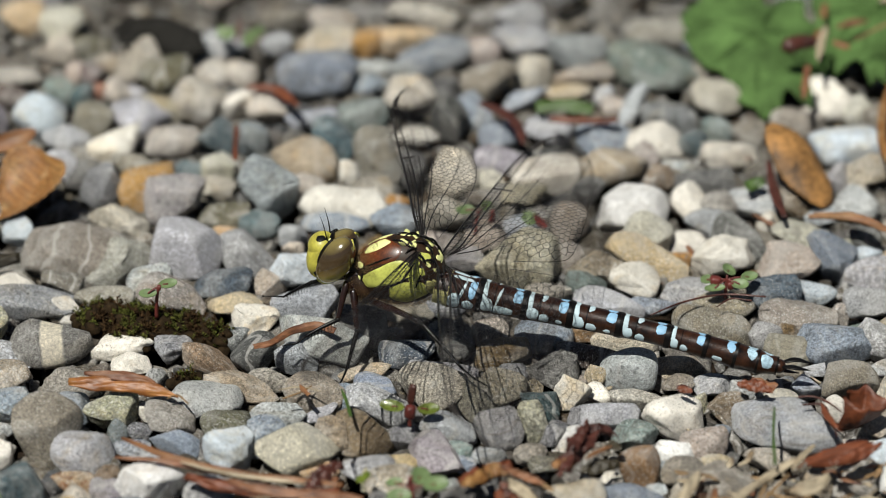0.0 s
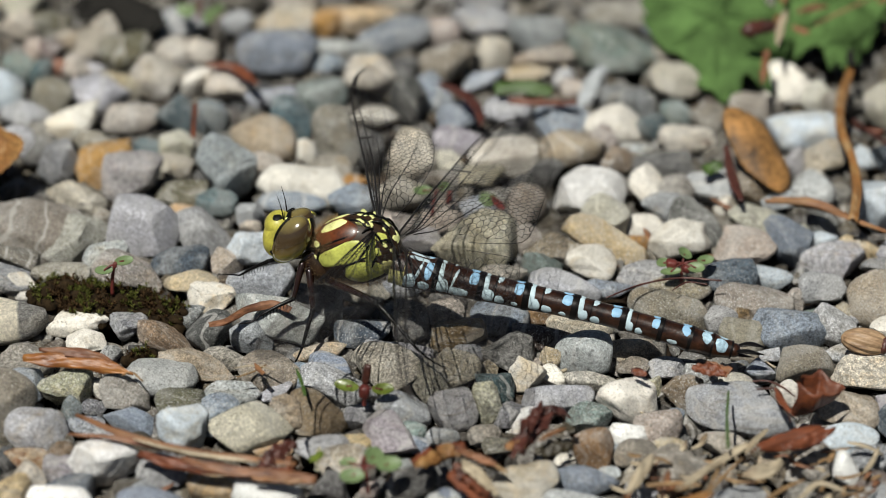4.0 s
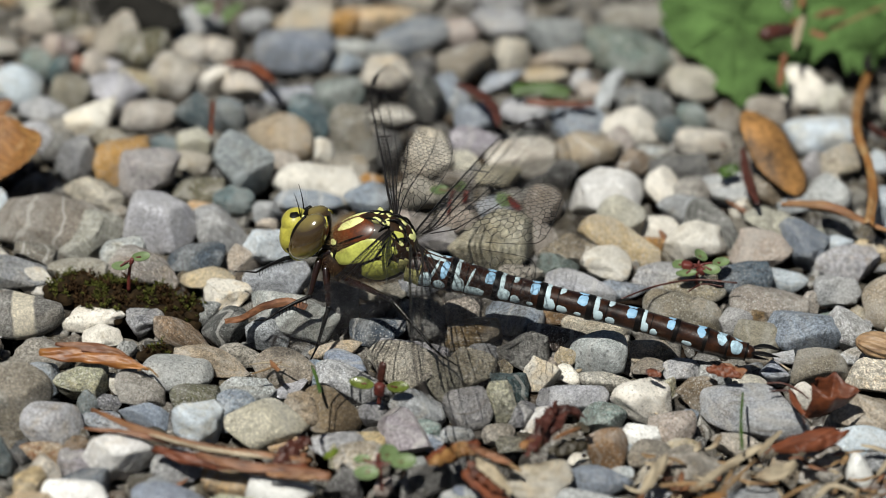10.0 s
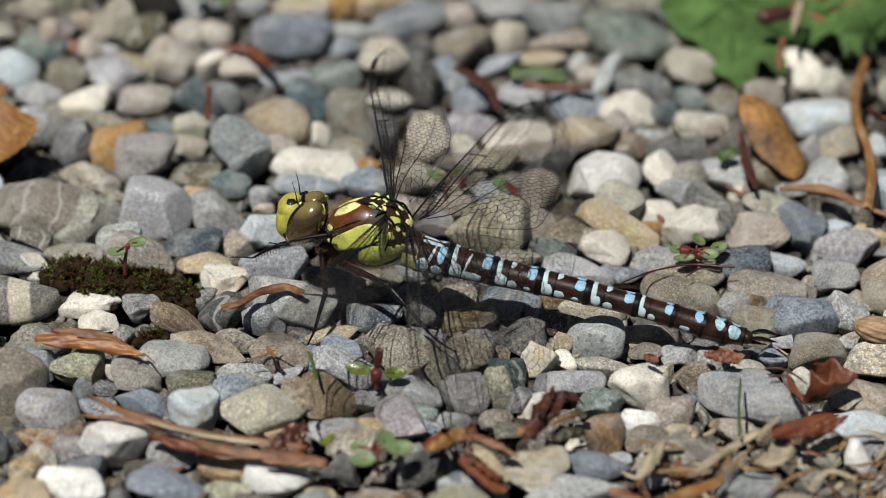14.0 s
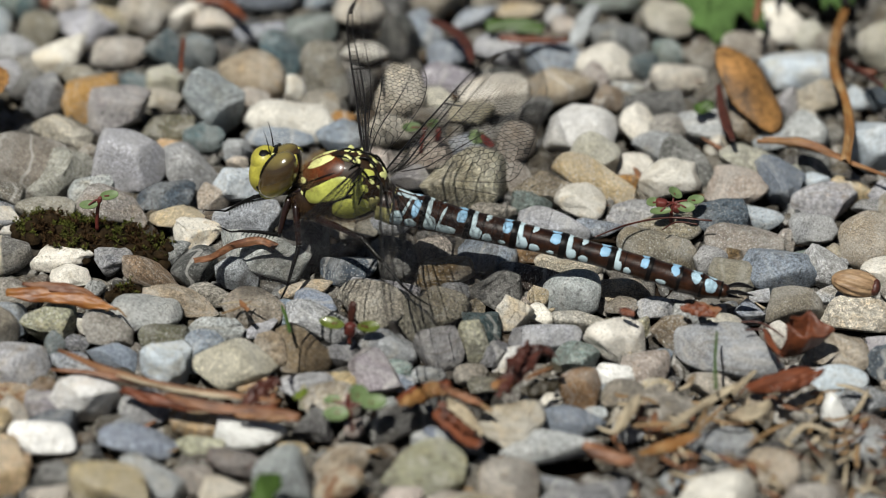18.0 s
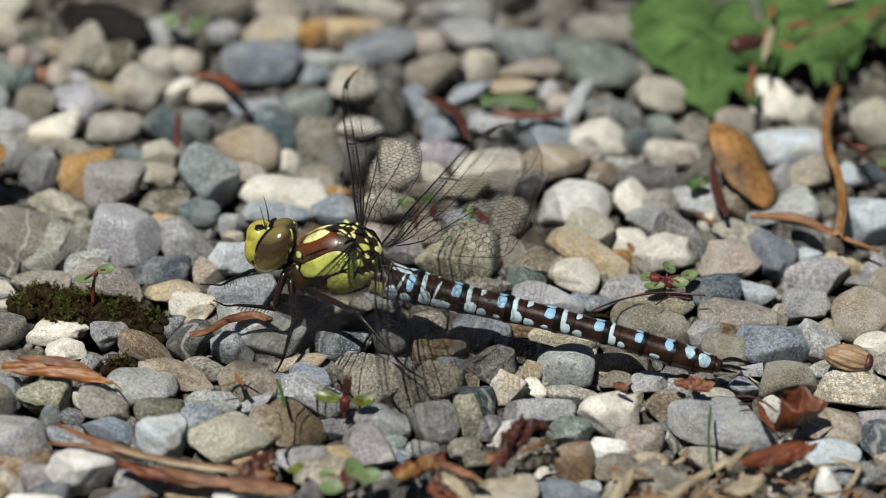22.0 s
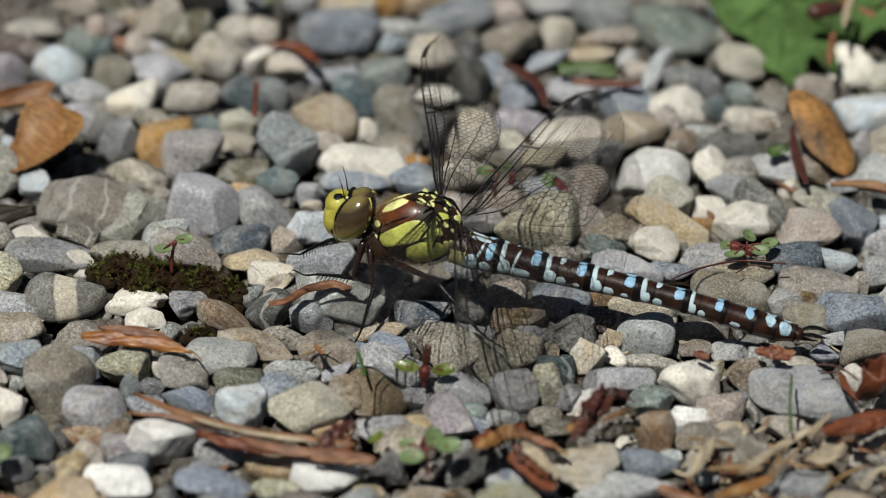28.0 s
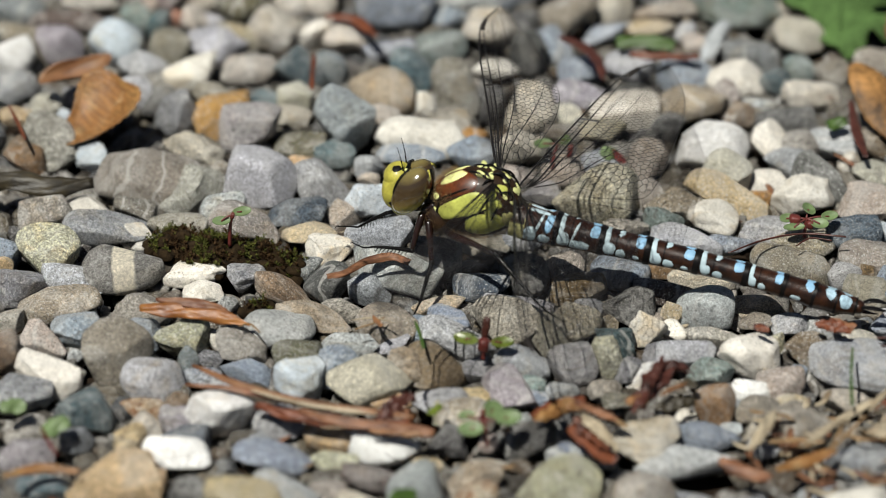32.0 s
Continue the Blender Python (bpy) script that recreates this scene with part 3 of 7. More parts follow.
# -- thorax
TH_C, TH_A, TH_T = np.array([0.5, 0.0, 11.3]), np.array([6.1, 3.8, 4.9]), -12.0
thorax = part("thorax", mm_mesh("thorax", blob(TH_C, TH_A, TH_T, BALL4), BLACK_BROWN), dragonfly)
MARKS = [
    ("shoulder_band", (-2.3, 13.5, 3.3, 1.95, 28, 2.6), RUST, "rust brown shoulder"),
    ("shoulder_stripe", (-2.6, 14.5, 2.15, 0.6, 33, 2.4), PALE, "pale yellow shoulder stripe"),
    ("flank_stripe", (-1.2, 10.3, 3.9, 1.6, 26, 2.5), LIME, "lime green flank stripe"),
    ("rear_flank_patch", (1.5, 8.0, 2.9, 1.55, 15, 2.4), LIME, "lime green flank patch"),
    ("wing_root_plate", (1.41, 17.17, 0.45, 0.30, -30, 2.2), PALE, ""),
    ("wing_root_plate", (2.71, 16.72, 0.30, 0.60, -15, 2.2), PALE, ""),
    ("wing_root_plate", (0.90, 15.57, 0.75, 0.45, 10, 2.2), PALE, ""),
    ("wing_root_plate", (2.19, 15.21, 0.53, 0.53, -20, 2.2), PALE, ""),
    ("wing_root_plate", (3.80, 13.42, 0.98, 0.75, -25, 2.2), LIME, ""),
    ("wing_root_plate", (4.39, 14.87, 0.45, 0.45, 0, 2.2), PALE, ""),
    ("wing_root_plate", (5.78, 13.57, 0.53, 0.45, -20, 2.2), PALE, ""),
    ("wing_root_plate", (4.20, 12.35, 0.53, 0.30, -40, 2.2), PALE, ""),
    ("wing_root_plate", (5.27, 11.61, 0.38, 0.30, -30, 2.2), PALE, ""),
    ("wing_root_plate", (2.45, 12.22, 0.60, 0.90, -10, 2.2), LIME, ""),
    ("wing_root_plate", (5.07, 9.16, 0.53, 1.05, 10, 2.2), DULL, ""),
    ("wing_root_plate", (3.45, 11.04, 0.38, 0.53, 10, 2.2), LIME, ""),
    ("side_spot", (2.6, 12.4, 0.5, 0.75, -15, 2.0), LIME, ""),
    ("side_patch", (2.5, 10.6, 1.5, 0.85, 50, 2.0), LIME, ""),
    ("side_spot", (-4.9, 11.4, 0.42, 0.6, 20, 2.0), PALE, ""),
    ("side_spot", (-5.3, 9.1, 0.45, 0.85, 0, 2.2), PALE, ""),
    ("side_spot", (4.5, 8.9, 0.7, 1.1, 20, 2.2), DULL, ""),
]
for name, mark, mat, lab in MARKS:
    for flip in (False, True):
        part(name, mm_mesh(name, on_egg(TH_C, TH_A, TH_T, mark, flip, 0.05 if name == "shoulder_band" else 0.1), mat), thorax, lab)
for i, (x, z, a, lean) in enumerate(((0.2, 9.2, 2.6, 32), (1.5, 10.9, 2.2, 60), (-2.9, 11.9, 2.9, 28), (2.9, 9.8, 1.6, 70), (-4.6, 10.2, 1.6, 80))):
    for flip in (False, True):
        part("suture", mm_mesh("suture", on_egg(TH_C, TH_A, TH_T, (x, z, a, 0.17, lean, 2.0), flip, 0.12), BLACK), thorax, "black suture line")


def back_height(x, y):
    """Height of the thorax's back."""
    q = max(0.02, 1 - ((x - TH_C[0]) / TH_A[0]) ** 2 - (y / TH_A[1]) ** 2)
    return TH_C[2] + TH_A[2] * math.sqrt(q) + 0.19 * (x - TH_C[0])


for s in (1, -1):
    for k, (x0, y0, x1, y1) in enumerate(((-1.5, 0.3, 2.4, 1.7), (0.8, 0.2, 2.9, 1.9), (1.6, 2.4, 3.0, 1.6), (3.4, 0.3, 5.6, 1.8), (3.9, 2.5, 6.0, 1.7), (2.4, 0.8, 5.0, 0.6), (2.7, 2.2, 4.4, 2.5))):
        mid = ((x0 + x1) / 2, s * (y0 + y1) / 2)
        ridge = curve_points([(x0, s * y0, back_height(x0, y0) - 0.1), (*mid, back_height(*mid) + 0.25), (x1, s * y1, back_height(x1, y1) - 0.1)], 9)
        part("wing_hinge", mm_mesh("wing_hinge", tube(ridge, [0.06, 0.11, 0.13, 0.17, 0.15, 0.18, 0.14, 0.14, 0.08], 8), BLACK), thorax, "black ridged wing hinge")


def hair_on(c, ax, count, length, where):
    vs, fs, n = [], [], 0
    while n < count:
        d = rng.normal(size=3)
        d /= np.linalg.norm(d)
        if not where(d):
            continue
        p = c + d * ax
        e = d + rng.normal(size=3) * 0.35
        e /= np.linalg.norm(e)
        w = np.cross(e, rng.normal(size=3))
        w *= 0.01 / np.linalg.norm(w)
        tip = p + e * rng.uniform(0.5, 1.0) * length
        vs += [p - w, p + w, tip, p + np.cross(e, w)]
        fs += [(4 * n, 4 * n + 1, 4 * n + 2), (4 * n, 4 * n + 3, 4 * n + 2), (4 * n + 1, 4 * n + 3, 4 * n + 2)]
        n += 1
    return np.array(vs), fs


fuzz = part("hair", mm_mesh("hair", hair_on(TH_C, TH_A, 4200, 0.9, lambda d: (d[0] < -0.45 and d[2] > 0.1) or d[2] < -0.6), HAIR), thorax, "fine brown hair")
tagged(fuzz, kind="stuff")

part("chest", mm_mesh("chest", blob((-4.3, 0, 8.8), (2.6, 2.5, 2.7), 20, BALL4, 0.03), BLACK_BROWN), thorax, "dark brown hairy chest")
tagged(part("hair", mm_mesh("hair", hair_on(np.array((-4.3, 0, 8.8)), np.array((2.6, 2.5, 2.7)), 1500, 0.9, lambda d: True), HAIR), thorax, "fine brown hair"), kind="stuff")
for x, y, z in ((-6.5, 1.5, 9.5), (-5.6, 2.0, 8.9), (-3.0, 2.0, 7.0)):
    for s in (-1, 1):
        part("coxa", mm_mesh("coxa", tube(curve_points([(x * 0.6 - 0.8, s * 0.8, z + 0.9), (x * 0.9 - 0.3, s * y * 0.8, z + 0.4), (x, s * y, z - 0.1)], 8), [0.95, 1.0, 0.95, 0.85, 0.78, 0.7, 0.6, 0.4], 12), LEGBROWN), thorax, "dark brown leg joint")

# -- neck and head
part("neck", mm_mesh("neck", tube(curve_points([(-4.3, 0, 11.4), (-5.6, 0, 11.6), (-7.4, 0, 12.8)], 8), [2.1, 1.8, 1.5, 1.4, 1.4, 1.5, 1.6, 1.7], 18), BLACK), dragonfly)
head = part("head", mm_mesh("head", blob((-2.2, 0, 0), (1.9, 2.6, 2.7), 10), BLACK), dragonfly, "", pose(-6.9 * MM, 0, 12.75 * MM))
# the head's own space starts at the neck joint
for s in (-1, 1):
    v, f = blob((0, 0, 0), (2.3, 2.4, 3.85), 30, BALL4)
    eye = part("compound_eye", mm_mesh("compound_eye", (v, f), EYE), head, "glossy smoky brown eye, olive green below", pose(-1.2 * MM, (0.75 if s > 0 else -1.3) * MM, -0.15 * MM, s * -8, 0, s * -8))
face = part("face", mm_mesh("face", blob((-3.3, 0, -0.35), (2.0, 2.45, 3.3), 12, BALL4, 0.015), FACE), head, "olive yellow face")
part("forehead", mm_mesh("forehead", blob((-3.2, 0, 1.15), (1.95, 2.15, 1.85), -15, BALL4, 0.01), FACE), head, "bulging yellow forehead")
part("forehead_mark", mm_mesh("forehead_mark", on_egg(np.array((-3.2, 0, 1.15)), np.array((1.95, 2.15, 1.85)), -15, (-3.35, 2.15, 0.75, 0.5, 20, 2.6)), BLACK), head, "black forehead mark")
part("forehead_line", mm_mesh("forehead_line", tube(curve_points([(-2.1, -2.0, 1.6), (-1.9, -1.1, 2.5), (-1.8, 0, 2.8), (-1.9, 1.0, 2.6)], 12), [0.28] * 12, 7), BLACK), head)
part("upper_lip", mm_mesh("upper_lip", blob((-3.7, 0, -2.4), (1.1, 1.9, 1.0), 10), FACE), head)
part("lower_lip", mm_mesh("lower_lip", blob((-2.7, 0, -3.4), (1.4, 1.9, 0.9), 5), LIME), head, "green lower lip")
part("jaw", mm_mesh("jaw", join(blob((-3.3, -1.95, -2.0), (0.75, 0.4, 0.6), 0), blob((-3.3, 1.95, -2.0), (0.75, 0.4, 0.6), 0)), BLACK), head, "black jaw joint")
part("face_seam", mm_mesh("face_seam", tube(curve_points([(-3.8, -2.3, -1.0), (-5.3, 0, -1.1), (-3.8, 2.3, -1.0)], 12), [0.1] * 12, 6), BLACK), head)
part("face_seam", mm_mesh("face_seam", tube(curve_points([(-4.2, -1.9, 0.45), (-5.25, 0, 0.4), (-4.2, 1.9, 0.45)], 12), [0.07] * 12, 6), BLACK), head)
for s in (-1, 1):
    part("antenna", mm_mesh("antenna", tube(curve_points([(-2.3, s * 1.0, 2.4), (-2.6, s * 1.2, 4.3), (-3.1, s * 1.3, 6.2)], 10), np.linspace(0.11, 0.03, 10), 6), BLACK), head, "thin black antenna")
part("ocellus", mm_mesh("ocellus", blob((-1.9, -1.0, 2.6), (0.25, 0.3, 0.3)), PALE), head)
for s in (-1, 1):
    part("eye_rim", mm_mesh("eye_rim", tube(curve_points([(1.0, s * 0.9, 2.9), (1.3, s * 1.5, 2.45), (1.45, s * 1.8, 2.0)], 14), np.linspace(0.2, 0.1, 14), 8), FACE), head, "yellow green rim behind the eye")
for s in (-1, 1):
    part("eye_margin", mm_mesh("eye_margin", tube(curve_points([(-1.5, s * 1.3, 2.9), (-2.6, s * 2.0, 1.7), (-3.2, s * 2.35, 0.2), (-3.2, s * 2.35, -1.4), (-2.6, s * 2.2, -2.5)], 16), np.linspace(0.26, 0.2, 16), 8), BLACK), head, "black line along the eye")
part("head_back", mm_mesh("head_back", blob((0.4, 0, 0.1), (1.0, 2.6, 2.6), 15), BLACK), head)

# -- abdomen: ten segments along one line
AXIS = [(5.2, 0, 9.3), (7.2, 0, 9.0), (11.3, 0, 8.4), (17.4, 0, 7.45), (23.5, 0, 6.65), (30.05, 0, 5.75), (36.6, 0, 4.65), (41.6, 0, 3.6), (45.7, 0, 2.65), (48.6, 0, 2.0), (51.2, 0, 1.6)]
RAD = [2.3, 2.55, 2.3, 1.95, 1.82, 1.66, 1.55, 1.6, 1.78, 1.62, 1.2]


def abdomen_at(u, ang, lift=0.0):
    """A point on the abdomen: u in segments, ang in degrees from the back down the flank (minus: the far flank)."""
    i = min(int(u), 9)
    t = u - i
    p0, p1 = np.array(AXIS[i]), np.array(AXIS[i + 1])
    c = p0 + (p1 - p0) * t
    r = RAD[i] + (RAD[i + 1] - RAD[i]) * t - 0.10 * math.sin(math.pi * t) + lift
    w = p1 - p0
    w /= np.linalg.norm(w)
    up = np.array([-w[2], 0, w[0]])
    a = radians(ang)
    return c + r * (math.cos(a) * up + math.sin(a) * np.array([0, -1, 0]))


def shell(u0, u1, a0, a1, lift, nu, na):
    g = [abdomen_at(u, a, lift) for u in np.linspace(u0, u1, nu) for a in np.linspace(a0, a1, na)]
    return np.array(g), [(i * na + j, i * na + j + 1, (i + 1) * na + j + 1, (i + 1) * na + j) for i in range(nu - 1) for j in range(na - 1)]


def spot(u, a, du, da, sq, skew=0.0, lift=0.045):
    """A rounded mark on the abdomen about u, a with half sizes du (segments) and da (degrees)."""
    rings, spokes = 4, 22
    pts, rad = [(u, a)], [0]
    for i in range(1, rings + 1):
        for j in range(spokes):
            t = 2 * math.pi * j / spokes
            r = i / rings / (abs(math.cos(t)) ** sq + abs(math.sin(t)) ** sq) ** (1 / sq) * (1 + 0.045 * math.sin(3 * t + 9 * u) + 0.035 * math.sin(5 * t + 17 * u) + 0.02 * math.sin(8 * t + a))
            pts.append((u + du * r * math.cos(t) + skew * da * r * math.sin(t) / 100, a + da * r * math.sin(t)))
            rad.append(i / rings)
    v = np.array([abdomen_at(p, q, lift * math.sqrt(max(0, 1 - k**6)) - (0.05 if k >= 1 else 0)) for (p, q), k in zip(pts, rad)])
    f = [(0, 1 + j, 1 + (j + 1) % spokes) for j in range(spokes)]
    for i in range(rings - 1):
        for j in range(spokes):
            k = 1 + i * spokes
            f.append((k + j, k + spokes + j, k + spokes + (j + 1) % spokes, k + (j + 1) % spokes))
    return v, f


for i in range(10):
    seg = part("abdomen_segment", mm_mesh("abdomen_segment", shell(i, i + 1, 0, 360, 0, 12, 33), BROWN if i else DULL), dragonfly)
    if i == 0:
        part("saddle_mark", mm_mesh("saddle_mark", shell(0.05, 0.95, -70, 70, 0.05, 5, 20), BROWN), seg)
        continue
    if i < 7:
        part("joint_ring", mm_mesh("joint_ring", shell(i + 0.925, i + 0.9999, 0, 360, 0.09, 4, 33), BLACK), seg, "black joint ring")
    else:
        part("joint_ring", mm_mesh("joint_ring", shell(i + 0.9, i + 1.0, 0, 360, 0.05, 4, 33), BLACK), seg, "black joint ring")
    if 1 < i < 8:
        part("front_ring", mm_mesh("front_ring", shell(i + 0.0001, i + 0.056, 0, 360, 0.085, 4, 33), BLACK), seg, "black joint ring")
    for s in (1, -1):
        if i == 1:
            part("back_streak", mm_mesh("back_streak", spot(1.42, s * 12, 0.42, 9, 2.6, 0.5), ICE), seg, "white streak along the back")
            part("pale_band", mm_mesh("pale_band", spot(1.45, s * 55, 0.055, 40, 2.6, -0.25), ICE), seg)
            part("blue_spot", mm_mesh("blue_spot", spot(1.76, s * 46, 0.14, 40, 3.2, -0.08), SKY_BLUE), seg, "light blue spot")
            part("pale_patch", mm_mesh("pale_patch", spot(1.2, s * 100, 0.24, 36, 2.2), ICE), seg)
            part("pale_patch", mm_mesh("pale_patch", spot(1.66, s * 108, 0.22, 24, 2.0), ICE), seg)
        elif i in (2, 3, 4, 5, 6):
            part("front_band", mm_mesh("front_band", spot(i + 0.115, s * 46, 0.06, 58, 3.6, 0.02), ICE), seg, "pale blue front band")
            part("front_patch", mm_mesh("front_patch", spot(i + 0.185, s * 92, (0.15 if i < 4 else 0.13 if i < 5 else 0.105), 34, 2.4, 0.02, 0.05), ICE), seg)
            if i == 2:
                part("back_wedge", mm_mesh("back_wedge", spot(i + 0.42, s * 48, 0.035, 48, 2.0, -0.12), ICE), seg)
                part("flank_patch", mm_mesh("flank_patch", spot(i + 0.5, s * 106, 0.3, 24, 2.6, 0.03), ICE), seg, "pale blue flank patch")
            else:
                if i < 6:
                    part("back_wedge", mm_mesh("back_wedge", spot(i + 0.405, s * 10, 0.06, 21, 1.6, -0.2), ICE), seg)
                part("flank_patch", mm_mesh("flank_patch", spot(i + 0.435, s * 104, 0.13 if i < 5 else 0.115, 26, 2.2, 0.04), ICE), seg, "pale blue flank patch")
            if i in (3, 4):
                part("rear_flank_dot", mm_mesh("rear_flank_dot", spot(i + 0.77, s * 108, 0.085, 13, 2.0), ICE), seg)
            part("blue_spot", mm_mesh("blue_spot", spot(i + 0.83, s * 31, 0.115, 33, 3.4, -0.03), SKY_BLUE), seg, "light blue rear spot")
            part("suture", mm_mesh("suture", shell(i + 0.315, i + 0.338, s * 5, s * 125, 0.06, 2, 16), BLACK), seg)
        elif i == 7:
            part("blue_spot", mm_mesh("blue_spot", spot(7.76, s * 24, 0.17, 36, 1.5, 0.15), SKY_BLUE), seg, "light blue rear spot")
            part("flank_patch", mm_mesh("flank_patch", spot(7.42, s * 104, 0.19, 16, 2.2), ICE), seg)
        elif i == 8:
            part("blue_spot", mm_mesh("blue_spot", spot(8.62, s * 26, 0.27, 40, 1.6, 0.2), PALE_BLUE), seg, "pale blue patch")
        else:
            part("blue_spot", mm_mesh("blue_spot", spot(9.42, s * 46, 0.36, 50, 2.2, 0.1), PALE_BLUE), seg, "pale blue tip patch")
part("tail_tip", mm_mesh("tail_tip", blob((51.4, 0, 1.6), (0.9, 1.05, 0.95)), BROWN), dragonfly)
for s in (-1, 1):
    v, f = tube(curve_points([(51.6, s * 0.5, 1.9), (53.4, s * 1.0, 2.2), (55.6, s * 0.9, 1.9)], 12), [0.16, 0.3, 0.42, 0.5, 0.54, 0.55, 0.52, 0.46, 0.4, 0.3, 0.2, 0.06], 10, 0.35)
    part("tail_appendage", mm_mesh("tail_appendage", (v, f), BLACK), dragonfly, "black leaf-shaped tail appendage")
part("lower_appendage", mm_mesh("lower_appendage", tube(curve_points([(51.5, 0, 1.1), (52.8, 0, 0.9), (54.2, 0, 0.8)], 8), [0.5, 0.48, 0.42, 0.36, 0.28, 0.2, 0.14, 0.05], 10, 0.5), BROWN), dragonfly)


# -- wings: x along the span, y along the chord to the tail
def soft_line(points):
    """A smooth curve y(x) through control points."""
    xs, ys = [p[0] for p in points], [p[1] for p in points]
    return lambda x: float(np.mean([np.interp(x + d, xs, ys) for d in (-1.2, -0.6, 0, 0.6, 1.2)]))


def wing_shape(kind):
    """Span, chord and front edge of a wing; fractions of the span in, millimetres out."""
    if kind == "fore":
        L = 42.6
        front = soft_line([(-2, 0.5), (0, 0.2), (6, -0.2), (15, -0.5), (24, -1.0), (31, -1.3), (37, -1.0), (39.5, -0.3), (41.5, 0.9), (42.6, 2.2), (44, 2.4)])
        rear = soft_line([(-2, 2.2), (0, 2.6), (3, 4.5), (8.3, 6.8), (12, 8.3), (15.1, 9.0), (18, 9.3), (20.7, 9.1), (27.9, 7.6), (33, 6.2), (37.5, 4.5), (40, 3.5), (42.6, 2.2), (44, 1.9)])
    else:
        L = 42.8
        front = soft_line([(-2, 0.4), (0, 0), (10, -0.4), (20, -0.5), (30, -0.7), (36.9, -0.4), (40, 0.4), (41.8, 1.7), (42.8, 3.4), (44, 3.8)])
        rear = soft_line([(-2, 4), (0, 9), (1.6, 15.4), (4, 16.4), (8.8, 15.9), (15.9, 14.6), (22.4, 13.3), (28, 12.0), (31.9, 10.6), (35, 9.2), (37.9, 7.4), (40.5, 5.6), (42.8, 3.5), (44, 3.2)])
    lead = lambda s: front(s * L)
    chord = lambda s: max(0.05, rear(s * L) - front(s * L))
    return L, chord, lead


def make_wing(kind):
    L, chord, lead = wing_shape(kind)

    def at(s, q):
        s = min(max(s, 0), 1)
        c = chord(s)
        y = lead(s) + q * c
        # a little corrugation and camber
        return np.array([s * L + (1.2 * q * (1 - s) if kind == "hind" else 0), y, 0.18 * math.sin(q * 26) * (1 - s) * (1 if q < 0.3 else 0.3) + 0.5 * q * (1 - q) + 0.6 * s * s])

    # film
    ns, nq = 60, 16
    v = np.array([at(i / (ns - 1), j / (nq - 1)) for i in range(ns) for j in range(nq)])
    f = [(i * nq + j, (i + 1) * nq + j, (i + 1) * nq + j + 1, i * nq + j + 1) for i in range(ns - 1) for j in range(nq - 1)]
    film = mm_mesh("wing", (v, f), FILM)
    V, F = [], []

    def strip(P, r0, r1=None):
        P = np.asarray(P)
        rr = np.linspace(r0, r1 if r1 else r0, len(P))
        n0 = len(V)
        for k, p in enumerate(P):
            d = P[min(k + 1, len(P) - 1)] - P[max(k - 1, 0)]
            d = d / (np.linalg.norm(d) + 1e-9)
            w = np.cross(d, (0, 0, 1.0))
            w = w / (np.linalg.norm(w) + 1e-9) * rr[k]
            V.extend([p + w, p + (0, 0, rr[k]), p - w, p - (0, 0, rr[k])])
        for k in range(len(P) - 1):
            for j in range(4):
                F.append((n0 + 4 * k + j, n0 + 4 * k + (j + 1) % 4, n0 + 4 * k + 4 + (j + 1) % 4, n0 + 4 * k + 4 + j))

    # edge and long veins
    S = np.linspace(0, 1, 60)
    strip([at(s, 0) for s in S], 0.18, 0.1)
    strip([at(s, 1) for s in S], 0.05)
    qs = [(0.07, 0, 0.5, 0.07), (0.13, 0, 0.97, 0.15)]
    for q0, s0, s1, r in qs:
        strip([at(s, q0 * (1 - 0.25 * s) * (1 if kind == "fore" else 0.8)) for s in np.linspace(s0, s1, 50)], r, 0.07)
    wide = 1.05 if kind == "fore" else 0.85
    longs = [lambda s: 0.15 + 0.16 * s, lambda s: 0.18 + 0.46 * s - 0.04 * s * s, lambda s: 0.24 + 1.1 * s]
    for g in longs:
        pts = [at(s, g(s) * wide) for s in np.linspace(0.0, 0.985, 60) if g(s) * wide < 0.99]
        strip(pts, 0.085, 0.035)
    # ladder of cross veins behind the front edge
    for k, (q0, q1) in enumerate(((0, 0.13), (0.13, 0.2))):
        s = 0.05
        while s < 0.96:
            w = (1 - 0.25 * s) * (1 if kind == "fore" else 0.8)
            strip([at(s, q0 * w), at(s + 0.004, q1 * w)], 0.05 - 0.02 * s)
            s += rng.uniform(0.021, 0.03)
    # net of six-sided cells
    size = 0.86 if kind == "fore" else 0.92
    nodes = {}

    def node(i, j):
        if (i, j) not in nodes:
            k = 0.26
            nodes[i, j] = (i + rng.uniform(-k, k), j + (0.2 if (i + j) % 2 == 0 else -0.2) + rng.uniform(-k, k))
        return nodes[i, j]

    ni, nj = int(L / size * 1.9), int(17 / size * 2.4)
    def place(i, j):
        a, b = node(i, j)
        s = a / ni
        s = max(s, 0.0) ** 0.6
        c = chord(min(max(s, 0.001), 0.999))
        y = b * size * 0.74 * (1.3 - 0.7 * s)
        q = 0.19 + y / max(c, 0.1)
        return s, q

    for i in range(ni):
        for j in range(nj):
            p = place(i, j)
            if not (0.03 < p[0] < 0.985 and p[1] < 0.99):
                continue
            nb = [(i + 1, j)] + ([(i, j + 1)] if (i + j) % 2 == 0 else [])
            for m in nb:
                r = place(*m)
                if 0.03 < r[0] < 0.99 and r[1] <= 1.02:
                    strip([at(p[0], p[1]), at(r[0], min(r[1], 1.0))], 0.046 - 0.022 * p[0])
    # nodus
    strip([at(0.5, 0), at(0.505, 0.2)], 0.14)
    veins = mm_mesh("veins", (np.array(V), F), VEIN)
